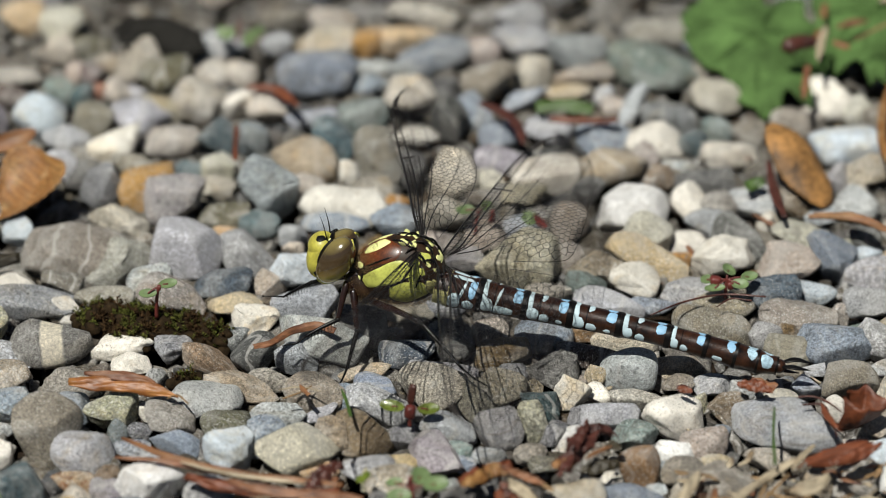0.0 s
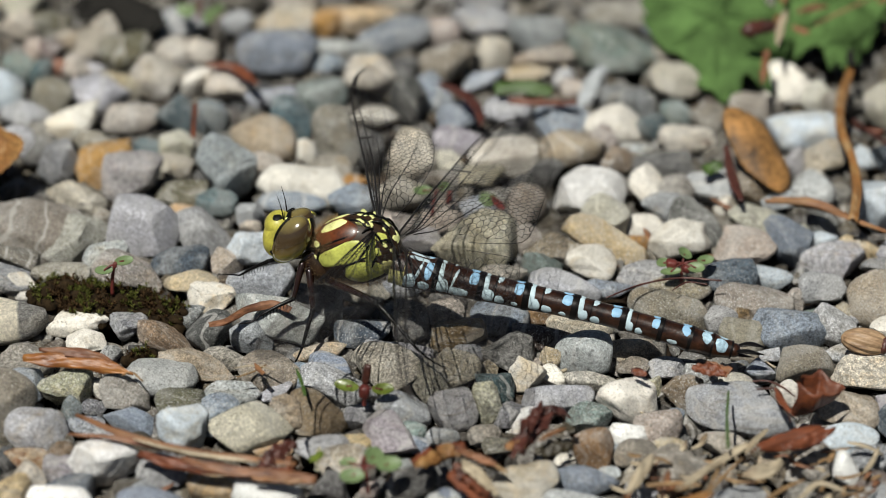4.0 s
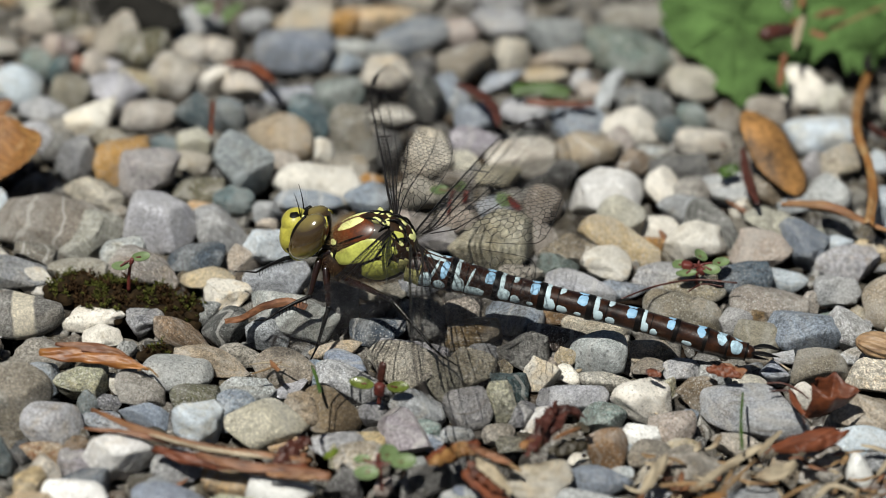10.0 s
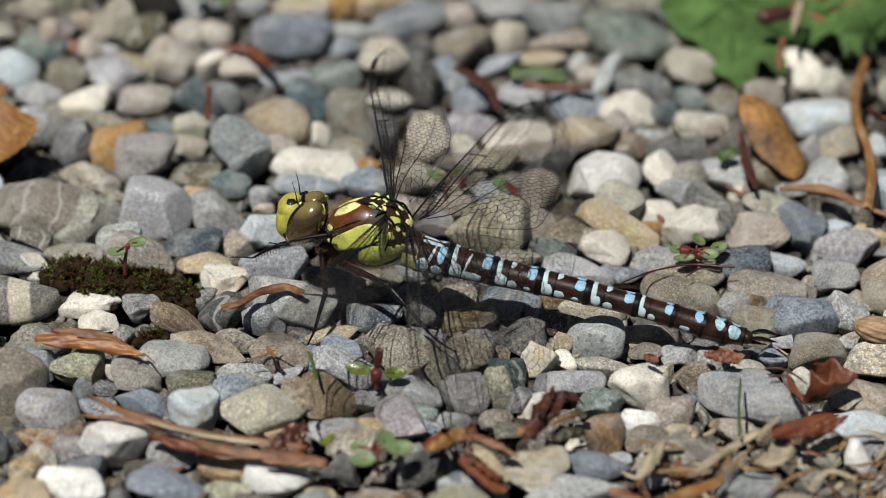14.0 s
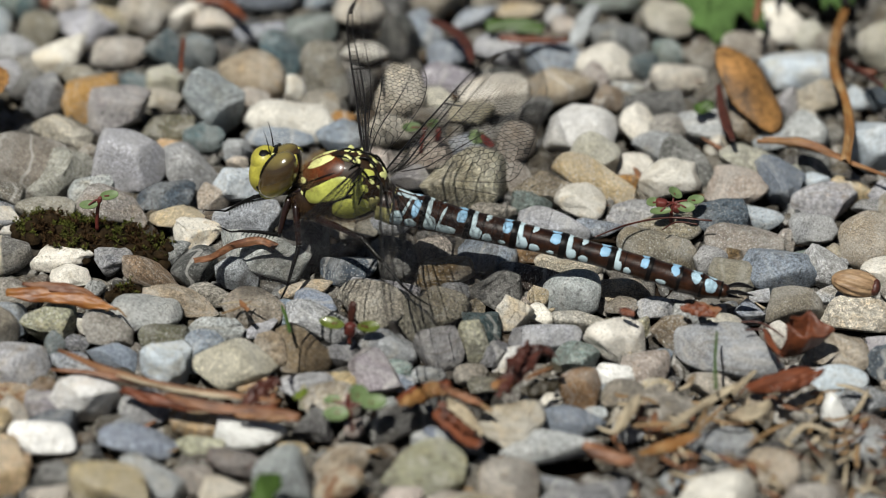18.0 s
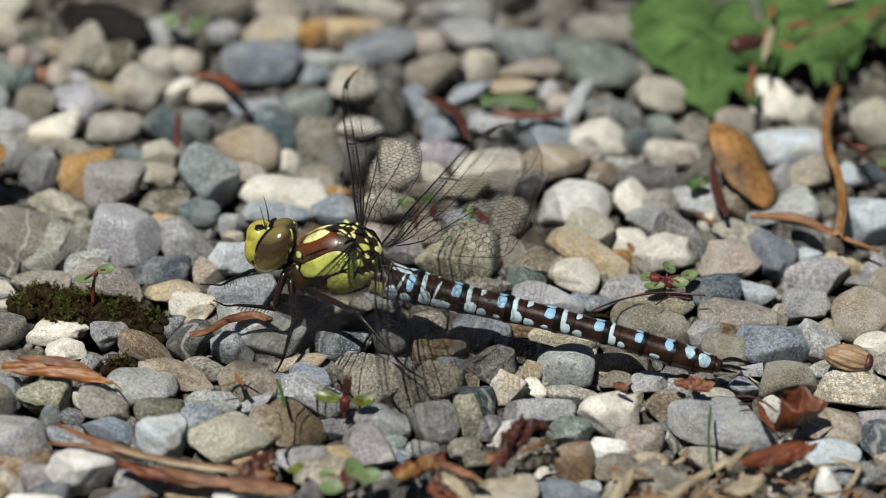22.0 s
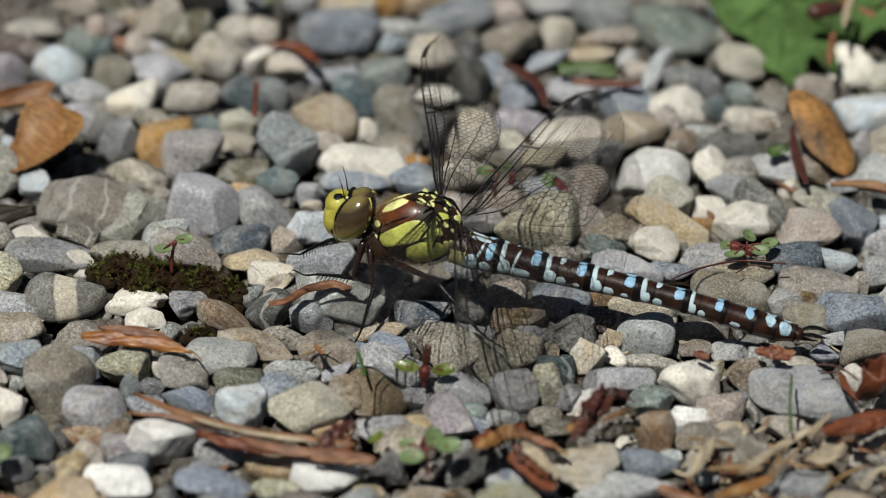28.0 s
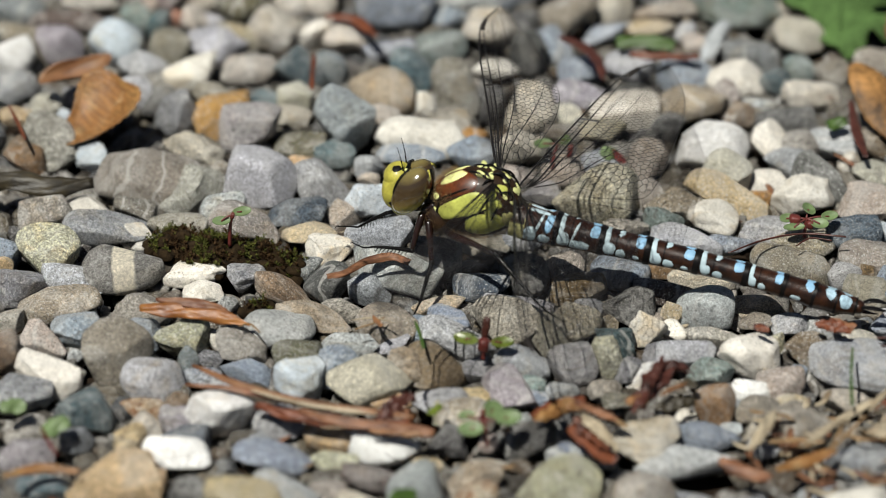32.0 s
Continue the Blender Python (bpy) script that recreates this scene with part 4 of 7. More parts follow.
    sv = np.array([at(s, q) + (0, 0, z) for s in np.linspace(0.855, 0.925, 8) for q in (0.0, 0.11) for z in (-0.09, 0.09)])
    sf = []
    for k in range(7):
        b = 4 * k
        sf += [(b, b + 2, b + 6, b + 4), (b + 1, b + 5, b + 7, b + 3), (b, b + 4, b + 5, b + 1), (b + 2, b + 3, b + 7, b + 6)]
    sf += [(0, 1, 3, 2), (28, 30, 31, 29)]
    stig = mm_mesh("stigma", (sv, sf), STIGMA)
    return film, veins, stig


WING_MESH = {k: make_wing(k) for k in ("fore", "hind")}


def wing_pose(base, span, twist=0.0):
    """Pose of a wing in the body's space from its root and the direction of its span; twist turns it about the span."""
    e1 = Vector(span).normalized()
    e2 = Vector((1, 0, 0)) - e1 * e1.x
    e2.normalize()
    e3 = e1.cross(e2)
    m = Matrix((e1, e2, e3)).transposed().to_4x4()
    return Matrix.Translation(Vector(base) * MM) @ m @ pose(0, 0, 0, twist, 0, 0)


ROOTS = {("fore", 1): (2.6, 1.8, 15.2), ("hind", 1): (5.8, 1.8, 13.3), ("fore", -1): (2.6, -1.8, 15.2), ("hind", -1): (5.8, -1.8, 13.3)}
SPANS = {("fore", 1): (-0.22, 0.97, 0.07), ("hind", 1): (0.21, 0.98, -0.03), ("fore", -1): (-0.17, -0.975, 0.10), ("hind", -1): (0.22, -0.975, 0.03)}
TWIST = {("fore", 1): 0, ("hind", 1): 0, ("fore", -1): 0, ("hind", -1): 0}
WINGS = {}
for key in ROOTS:
    film, veins, stig = WING_MESH[key[0]]
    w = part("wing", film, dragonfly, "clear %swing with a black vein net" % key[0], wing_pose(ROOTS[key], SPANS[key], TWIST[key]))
    part("vein_net", veins, w, "black net of veins")
    part("stigma", stig, w, "dark stigma near the wing tip")
    WINGS[key] = w


# -- legs: thigh, shin with spines, foot
def make_leg(name, pts, origin, mats=(LEGBROWN, BLACK), thick=0.95, foot_black=True):
    """pts: hip, knee, ankle, toe in the body's space; the leg's own space starts at the hip (origin)."""
    P = [np.array(p) - np.array(origin) for p in pts]
    leg = part(name, mm_mesh("thigh", tube(curve_points([P[0], (P[0] + P[1]) / 2 + (0, 0, 0.15), P[1]], 10), np.array([0.5, 0.55, 0.56, 0.54, 0.5, 0.46, 0.43, 0.4, 0.38, 0.36]) * thick, 10), mats[0]), dragonfly, "", pose(*[q * MM for q in origin]))
    part("knee", mm_mesh("knee", blob(P[1], (0.42 * thick,) * 3, 0, BALL2), BLACK), leg)
    part("shin", mm_mesh("shin", tube(curve_points([P[1], (P[1] + P[2]) / 2 + (0, 0, 0.1), P[2]], 10), np.linspace(0.36, 0.2, 10) * thick, 9), mats[1]), leg, "black spiny shin")
    d = (P[2] - P[1]) / np.linalg.norm(P[2] - P[1])
    sp = []
    for k in range(9):
        for s in (-1, 1):
            b = P[1] + (P[2] - P[1]) * (0.08 + 0.1 * k)
            o = np.cross(d, (0, 1.0, 0.2)) * 0.75 + np.array((0, s * 0.55, 0)) + d * 0.4
            if o[2] > 0:
                o = o * np.array((1, 1, -1))
            sp.append(tube([b, b + o * 0.45, b + o * rng.uniform(0.85, 1.15)], [0.06, 0.04, 0.008], 4))
    part("spine_row", mm_mesh("spine_row", join(*sp), BLACK), leg)
    tail = curve_points(P[2:], 12) if len(P) > 3 else curve_points([P[2], P[2] + d * 1.5], 8)
    part("foot", mm_mesh("foot", tube(tail, np.linspace(0.17, 0.1, len(tail)) * thick, 7), BLACK), leg)
    e = tail[-1]
    f = (tail[-1] - tail[-3]) / np.linalg.norm(tail[-1] - tail[-3])
    part("claw", mm_mesh("claw", join(*[tube([e, e + f * 0.35 + (0, s * 0.25, 0.1), e + f * 0.6 + (0, s * 0.3, -0.2)], [0.09, 0.06, 0.015], 5) for s in (-1, 1)]), BLACK), leg)
    return leg


HIP = (-6.5, -1.5, 9.5)


def aim(p, q):
    """Pose in the body's space at p with x towards q."""
    x = (Vector(q) - Vector(p)).normalized()
    y = Vector((0.0, 0.2, 1.0)).cross(x).normalized()
    return Matrix.Translation(Vector(p) * MM) @ Matrix((x, y, x.cross(y))).transposed().to_4x4()


# the near foreleg is built straight along x, so that its thigh and shin can move by themselves
fore_thigh = part("near_forethigh", mm_mesh("near_forethigh", tube(curve_points([(0, 0, 0), (2.6, 0, 0.1), (5.2, 0, 0)], 10), np.array([0.42, 0.47, 0.48, 0.46, 0.43, 0.4, 0.37, 0.35, 0.33, 0.31]), 10), LEGBROWN), dragonfly, "", aim(HIP, (-7.4, -4.0, 5.0)))
part("knee", mm_mesh("knee", blob((5.2, 0, 0), (0.36, 0.36, 0.36), 0, BALL2), BLACK), fore_thigh)
fore_shin = part("near_foreshin", mm_mesh("near_foreshin", tube(curve_points([(0, 0, 0), (2.6, 0, 0.1), (5.0, 0, 0)], 10), np.linspace(0.31, 0.18, 10), 9), BLACK), dragonfly, "black spiny shin", aim((-7.4, -4.0, 5.0), (-15.0, -6.0, 6.2)))
part("spine_row", mm_mesh("spine_row", join(*[tube([(0.5 + 0.5 * k, 0, -0.1), (0.75 + 0.5 * k, s * 0.2, -0.5), (0.95 + 0.5 * k, s * 0.35, -0.95)], [0.055, 0.04, 0.008], 4) for k in range(9) for s in (-1, 1)]), BLACK), fore_shin)
part("foot", mm_mesh("foot", tube(curve_points([(5.0, 0, 0), (6.4, 0, -0.25), (7.8, 0, 0.2)], 10), np.linspace(0.16, 0.09, 10), 7), BLACK), fore_shin)
part("claw", mm_mesh("claw", join(*[tube([(7.8, 0, 0.2), (8.1, s * 0.2, 0.3), (8.3, s * 0.25, 0.05)], [0.08, 0.05, 0.015], 5) for s in (-1, 1)]), BLACK), fore_shin)
far_foreleg = make_leg("far_foreleg", [(-6.8, 1.5, 8.6), (-12.2, 2.5, 6.5), (-16.4, 3.5, 3.2), (-17.5, 3.8, 3.0), (-19.1, 4.0, 2.7)], (-6.8, 1.5, 8.6), (BLACK, BLACK), 0.75)
make_leg("near_middle_leg", [(-5.6, -2.0, 8.9), (-4.5, -5.0, 4.2), (-5.4, -8.0, -0.2), (-6.0, -8.8, -1.6), (-6.3, -9.2, -2.2)], (-5.6, -2.0, 8.9))
make_leg("far_middle_leg", [(-4.6, 2.0, 8.2), (-3.6, 5.0, 4.6), (-6.0, 8.0, 0.6), (-7.0, 8.8, 0.2), (-8.0, 9.2, 0.0)], (-4.6, 2.0, 8.2))
make_leg("near_hind_leg", [(-3.0, -2.0, 7.0), (4.2, -6.0, 7.1), (10.6, -10.2, 3.0), (12.6, -11.1, 2.1), (14.1, -11.5, 1.6)], (-3.0, -2.0, 7.0))
make_leg("far_hind_leg", [(-2.6, 2.0, 7.0), (4.6, 6.0, 6.9), (9.5, 10.0, 1.2), (11.0, 10.8, 0.4), (12.4, 11.3, 0.2)], (-2.6, 2.0, 7.0))

# ---- leaves, bark, straw, plants ----
def ribbon(name, mat, path, width, curl, taper, label, category, crumple=0.0):
    """A curved strip with thickness: a bark strip, leaf, straw or twig. curl: radians of bend across it; taper: width at both ends."""
    P = curve_points(path, 26)
    n, m = len(P), 9
    face = np.array([0.0, -0.6, 0.8])
    top, low = [], []
    ph = rng.uniform(0, 6.28, 4)
    for k in range(n):
        u = k / (n - 1)
        d = P[min(k + 1, n - 1)] - P[max(k - 1, 0)]
        d /= np.linalg.norm(d)
        side = np.cross(d, face)
        side /= np.linalg.norm(side)
        nrm = np.cross(side, d)
        prof = (taper[0] + (1 - taper[0]) * math.sin(min(u * 2.2, 1) * math.pi / 2)) * (taper[1] + (1 - taper[1]) * math.sin(min((1 - u) * 2.2, 1) * math.pi / 2))
        w = width / 2 * prof * (1 + 0.1 * math.sin(9 * u + ph[0]) + 0.07 * math.sin(23 * u + ph[1]))
        R = width / 2 / max(curl / 2, 0.05)
        lift = 0.12 * width * math.sin(5 * u + ph[2]) if width > 1.5 else 0
        for j in range(m):
            a = (j / (m - 1) * 2 - 1)
            th = a * curl / 2
            x = R * math.sin(th) * (w / (width / 2))
            z = R * (math.cos(th) - 1) * (w / (width / 2)) + 0.05 * width * math.sin(3 * a + 8 * u + ph[3]) + (0.05 * width * (math.sin(6 * a + 15 * u + ph[0]) + 0.7 * math.sin(11 * a - 21 * u + ph[1])) if curl > 1.45 and width > 1 else 0)
            z += crumple * width * (math.sin(2.3 * a + 17 * u + ph[1]) * math.sin(9 * u + ph[2]) + 0.6 * math.sin(4.7 * a - 29 * u + ph[3]))
            top.append(P[k] + side * (x + 0.5 * crumple * width * math.sin(25 * u + 3 * a + ph[0])) + nrm * (z + lift))
            low.append(top[-1] - nrm * max(0.09, 0.035 * width))
    v = np.array(top + low)
    N = n * m
    f = []
    for k in range(n - 1):
        for j in range(m - 1):
            a = k * m + j
            f += [(a, a + 1, a + m + 1, a + m), (N + a, N + a + m, N + a + m + 1, N + a + 1)]
        for a, b in ((k * m, (k + 1) * m), ((k + 1) * m + m - 1, k * m + m - 1)):
            f.append((a, b, N + b, N + a))
    for j in range(m - 1):
        f += [(j, N + j, N + j + 1, j + 1), ((n - 1) * m + j + 1, N + (n - 1) * m + j + 1, N + (n - 1) * m + j, (n - 1) * m + j)]
    # the thing's own space: x along the strip
    c = v.mean(0)
    d = P[-1] - P[0]
    yaw = math.atan2(d[1], d[0])
    rot = np.array(Matrix.Rotation(-yaw, 3, "Z"))
    ob = new(name, mesh_from(name, ((v - c) @ rot.T) * MM, f, mat))
    ob.matrix_basis = Matrix.Translation(Vector(c) * MM) @ Matrix.Rotation(yaw, 4, "Z")
    return tagged(ob, label, category)


def sheet(name, mat, at, turn, rx, ry, lobes, depth, cup, wave, label="", category="", parent=None, thick=0.16, rag=0.0):
    """A leaf blade: half sizes rx, ry, edge cut into lobes, hollowed by cup and rippled by wave; turn = x, y, z degrees."""
    rings, spokes = 12, 96
    pts = [(0.0, 0.0, 0.0)]
    ph = rng.uniform(0, 6.28, 3)
    for i in range(1, rings + 1):
        for j in range(spokes):
            t = 2 * math.pi * j / spokes
            q = i / rings
            r = q * (1 - depth * (0.5 + 0.5 * math.cos(lobes * t + ph[0])) * q * q + (0.02 * math.sin(31 * t) + rag * (math.sin(13 * t + ph[1]) + 0.7 * math.sin(7 * t + ph[2]) + 0.5 * math.sin(23 * t + ph[0]))) * q * q)
            x, y = rx * r * math.cos(t), ry * r * math.sin(t)
            pts.append((x, y, cup * q * q + wave * (math.sin(x * 0.55 + ph[1]) + math.sin(y * 0.7 + ph[2])) * q + wave * 0.5 * abs(math.sin(lobes * t / 2 + ph[0])) * q))
    v = np.array(pts)
    f = [(0, 1 + j, 1 + (j + 1) % spokes) for j in range(spokes)]
    for i in range(rings - 1):
        for j in range(spokes):
            k = 1 + i * spokes
            f.append((k + j, k + spokes + j, k + spokes + (j + 1) % spokes, k + (j + 1) % spokes))
    n = len(v)
    low = v - (0, 0, thick)
    f2 = [tuple(i + n for i in q[::-1]) for q in f]
    rim = 1 + (rings - 1) * spokes
    f3 = [(rim + j, rim + n + j, rim + n + (j + 1) % spokes, rim + (j + 1) % spokes) for j in range(spokes)]
    ob = part(name, mesh_from(name, np.concatenate([v, low]) * MM, f + f2 + f3, mat), parent)
    ob.matrix_basis = pose(at[0] * MM, at[1] * MM, at[2] * MM, *turn)
    return tagged(ob, label, category)


def folded_leaf(name, mat, foot, front, back, label):
    """A dead leaf folded to a cup: two crinkled walls from one foot line up to a front and a back rim, closed at both ends."""
    v, f = [], []
    ph = rng.uniform(0, 6.28, 3)
    base = curve_points(foot, 25)
    for rim in (front, back):
        R = curve_points(rim, 25)
        k0 = len(v)
        for i in range(25):
            for j in range(9):
                q = j / 8
                bulge = math.sin(math.pi * q) * 0.5 * (-1 if rim is front else 0.6)
                p = base[i] * (1 - q) + R[i] * q + np.array([0, bulge, 0])
                p = p + q * 0.3 * np.array([math.sin(i * 0.45 + ph[0] + 5 * q), math.sin(i * 0.62 + 7 * q + ph[1]), math.sin(i * 0.5 + 6 * q + ph[2])])
                v.append(p)
        f += [(k0 + i * 9 + j, k0 + i * 9 + j + 1, k0 + (i + 1) * 9 + j + 1, k0 + (i + 1) * 9 + j) for i in range(24) for j in range(8)]
    v = np.array(v)
    n = len(v)
    low = v + np.r_[np.tile([[0, 0.12, 0.0]], (n // 2, 1)), np.tile([[0, -0.12, 0.0]], (n // 2, 1))]
    faces = f + [tuple(i + n for i in q[::-1]) for q in f]
    for k0 in (0, n // 2):
        for i in range(24):
            a, b = k0 + i * 9 + 8, k0 + (i + 1) * 9 + 8
            faces.append((a, a + n, b + n, b))
    mid = v.mean(0)
    ob = new(name, mesh_from(name, (np.concatenate([v, low]) - mid) * MM, faces, mat))
    ob.matrix_basis = Matrix.Translation(Vector(mid) * MM)
    return tagged(ob, label, "leaf")


def plant(at, stem, leaflets, buds, mat, label):
    """A small seedling: a red stem, leaflets as x, y, z, half length, half width, turn, and buds."""
    root = tagged(new("seedling"), label, "seedling")
    root.matrix_basis = pose(at[0] * MM, at[1] * MM, at[2] * MM)
    part("stem", mm_mesh("stem", tube(curve_points(stem, 12), np.linspace(0.3, 0.2, 12), 8), RED_STEM), root, "thin red stem")
    for x, y, z, a, b, t in leaflets:
        sheet("leaflet", mat, (x, y, z), (28, 0, t), a, b, 1, 0.04, 0.25, 0.05, "", "", root, 0.14)
        part("leaf_stalk", mm_mesh("leaf_stalk", tube(curve_points([stem[-1], ((x + stem[-1][0]) / 2, (y + stem[-1][1]) / 2, (z + stem[-1][2]) / 2 + 0.15), (x, y, z)], 6), [0.14] * 6, 6), RED_STEM), root)
    for x, y, z, a, b in buds:
        part("bud", mm_mesh("bud", blob((x, y, z), (a, a, b), 8, BALL3, 0.07, 3.0), DARK_LEAF if b > 1.2 else RED_STEM), root, "red-brown bud")
    return root


sheet("dead_leaf", ORANGE_LEAF, (-59.4, 14.6, 1.6), (34, 8, -50), 6.2, 7.4, 3, 0.3, 2.0, 0.4, "curled ochre dead leaf lying on the gravel", "leaf")
sheet("dead_leaf", OCHRE_BLADE, (52.1, 18.6, 4.2), (35, 0, 37), 3.9, 7.9, 2, 0.05, -1.6, 0.25, "rounded ochre dead leaf leaning on pebbles", "leaf")
sheet("dead_leaf", TANBARK, (-64.5, 24.0, 3.0), (24, -14, 20), 5.6, 2.4, 2, 0.25, 1.6, 0.5, "brown curled lobe of a dead leaf", "leaf")
for at, turn, rx, ry in (((48.5, 59.5, 4.2), (10, -6, 20), 10.6, 19.0), ((66.5, 66.0, 5.2), (12, 4, -10), 10.0, 16.5), ((80.0, 70.0, 5.0), (10, 8, 30), 10.0, 14.5)):
    leaf = sheet("green_leaf", GREEN_LEAF, at, turn, rx, ry, 5, 0.2, -2.4, 0.9, "broad lobed rough green leaf lying on the gravel", "leaf", None, 0.25, 0.045)
    for k in range(7):
        t = radians(-90 + 40 * (k - 3))
        part("leaf_rib", mm_mesh("leaf_rib", tube([(rx * q * math.cos(t), ry * q * math.sin(t), 0.25 - 1.9 * q * q + 0.25 * q) for q in np.linspace(0, 0.8, 9)], np.linspace(0.3, 0.08, 9), 6), GREEN_LEAF), leaf, "soft green rib")
cone = tagged(new("catkin", mm_mesh("catkin", tube(curve_points([(51.4, 48.0, 7.4), (54.2, 49.7, 7.4), (57.0, 50.1, 7.4)], 14), [0.5, 0.95, 1.2, 1.25, 1.3, 1.2, 1.25, 1.1, 1.2, 1.05, 1.1, 0.9, 0.7, 0.3], 12), DARK_LEAF)), "dark purple-brown catkin on the green leaf", "catkin")
for k, (x, y, a) in enumerate(((58.6, 60, 80), (60.5, 57, 20), (68, 66, 25), (56.5, 51, 75), (73.5, 60.5, 55), (76, 57, 70))):
    ribbon("leaf_scrap", (TANBARK, BARK, PALE_STRAW)[k % 3], [(x, y, 6.5), (x + 2.2 * math.cos(radians(a)), y + 2.2 * math.sin(radians(a)), 6.8), (x + 5.2 * math.cos(radians(a)), y + 5 * math.sin(radians(a)), 6.7)], 1.2, 1.2, (0.5, 0.4), "dry tan scrap lying on the green leaf", "leaf")

plant((-39.0, -18.7, 0.5), [(0, 0, -0.5), (0.1, 0, 2.2), (0.4, 0, 4.3)], [(-1.0, -0.5, 3.6, 1.25, 0.7, 10), (1.7, 0.4, 4.6, 1.35, 0.75, 25)], [(0.5, -0.3, 4.4, 0.3, 0.45)], CLOVER, "tiny two-leaved green seedling on a red stem")
plant((38.8, -13.4, 0.5), [(0, 0, -0.5), (0, 0.2, 1.4), (0.1, 0.3, 2.2)], [(0.4, 1.6, 2.9, 1.2, 1.05, 80), (3.2, 0.9, 2.3, 1.3, 0.75, 25), (1.9, -0.5, 1.9, 1.25, 0.85, -10), (-1.6, -0.9, 1.5, 1.5, 0.6, 10), (-2.6, 0.6, 2.0, 1.0, 0.7, 20)], [(-1.5, 0.2, 2.2, 0.75, 0.6), (0.6, -0.2, 1.6, 0.5, 0.6)], CLOVER, "small clover-like seedling with a red bud")
plant((-4.3, -45.9, 0.5), [(0, 0, -0.5), (0.05, 0.1, 1.2), (0.1, 0.2, 2.0)], [(-2.3, 0.5, 2.2, 1.75, 0.85, -22), (2.4, 0.2, 1.9, 1.5, 0.85, 12)], [(0.05, 0.2, 1.5, 0.7, 1.0), (0.25, 1.4, 3.4, 0.55, 1.5)], OLIVE_LEAF, "glossy green seedling with a red-brown bud")
plant((-3.5, -65.6, 0.3), [(0, 0, -0.5), (-0.2, 0.4, 1.4), (-0.4, 0.8, 2.6)], [(0.7, 2.6, 3.2, 1.6, 1.3, 60), (2.6, 1.2, 3.0, 1.7, 1.1, 15), (-2.0, -0.6, 2.4, 1.6, 1.0, 5), (-2.6, 2.2, 2.6, 1.1, 0.6, 10)], [(-0.6, 1.6, 3.0, 0.35, 0.9)], CLOVER, "small clover-like seedling with red stems")
plant((4.5, 4.0, 0.5), [(0, 0, -0.5), (0.3, 0.2, 2.0), (0.6, 0.3, 3.2)], [(-1.4, 0.6, 3.2, 1.4, 0.8, 20), (1.6, 1.4, 3.4, 1.2, 0.7, 60)], [(2.4, 0.2, 2.4, 0.4, 1.0)], CLOVER, "small red-stemmed green seedling among pebbles")


def seed(at, turn):
    """A ridged brown seed."""
    d, f = BALL4
    ang = np.arctan2(d[:, 1], d[:, 2])
    v = d * np.array([3.3, 1.9, 1.7]) * (1 + 0.05 * np.sin(11 * ang + 3 * d[:, 0]) * (1 - d[:, 0] ** 2))[:, None]
    ob = tagged(new("seed", mm_mesh("seed", (v, f), leaf_material("ridged seed husk", srgb(132, 96, 66), srgb(176, 146, 112), srgb(92, 58, 38), 0.55))), "brown ridged seed husk lying between pebbles", "seed")
    ob.matrix_basis = pose(at[0] * MM, at[1] * MM, at[2] * MM, *turn)
    part("seed_scar", mm_mesh("seed_scar", blob((2.6, -0.4, 0.1), (0.75, 1.2, 1.2), 0, BALL2, 0.06), DARK_LEAF), ob)


seed((62.3, -30.6, 1.2), (0, 6, -8))


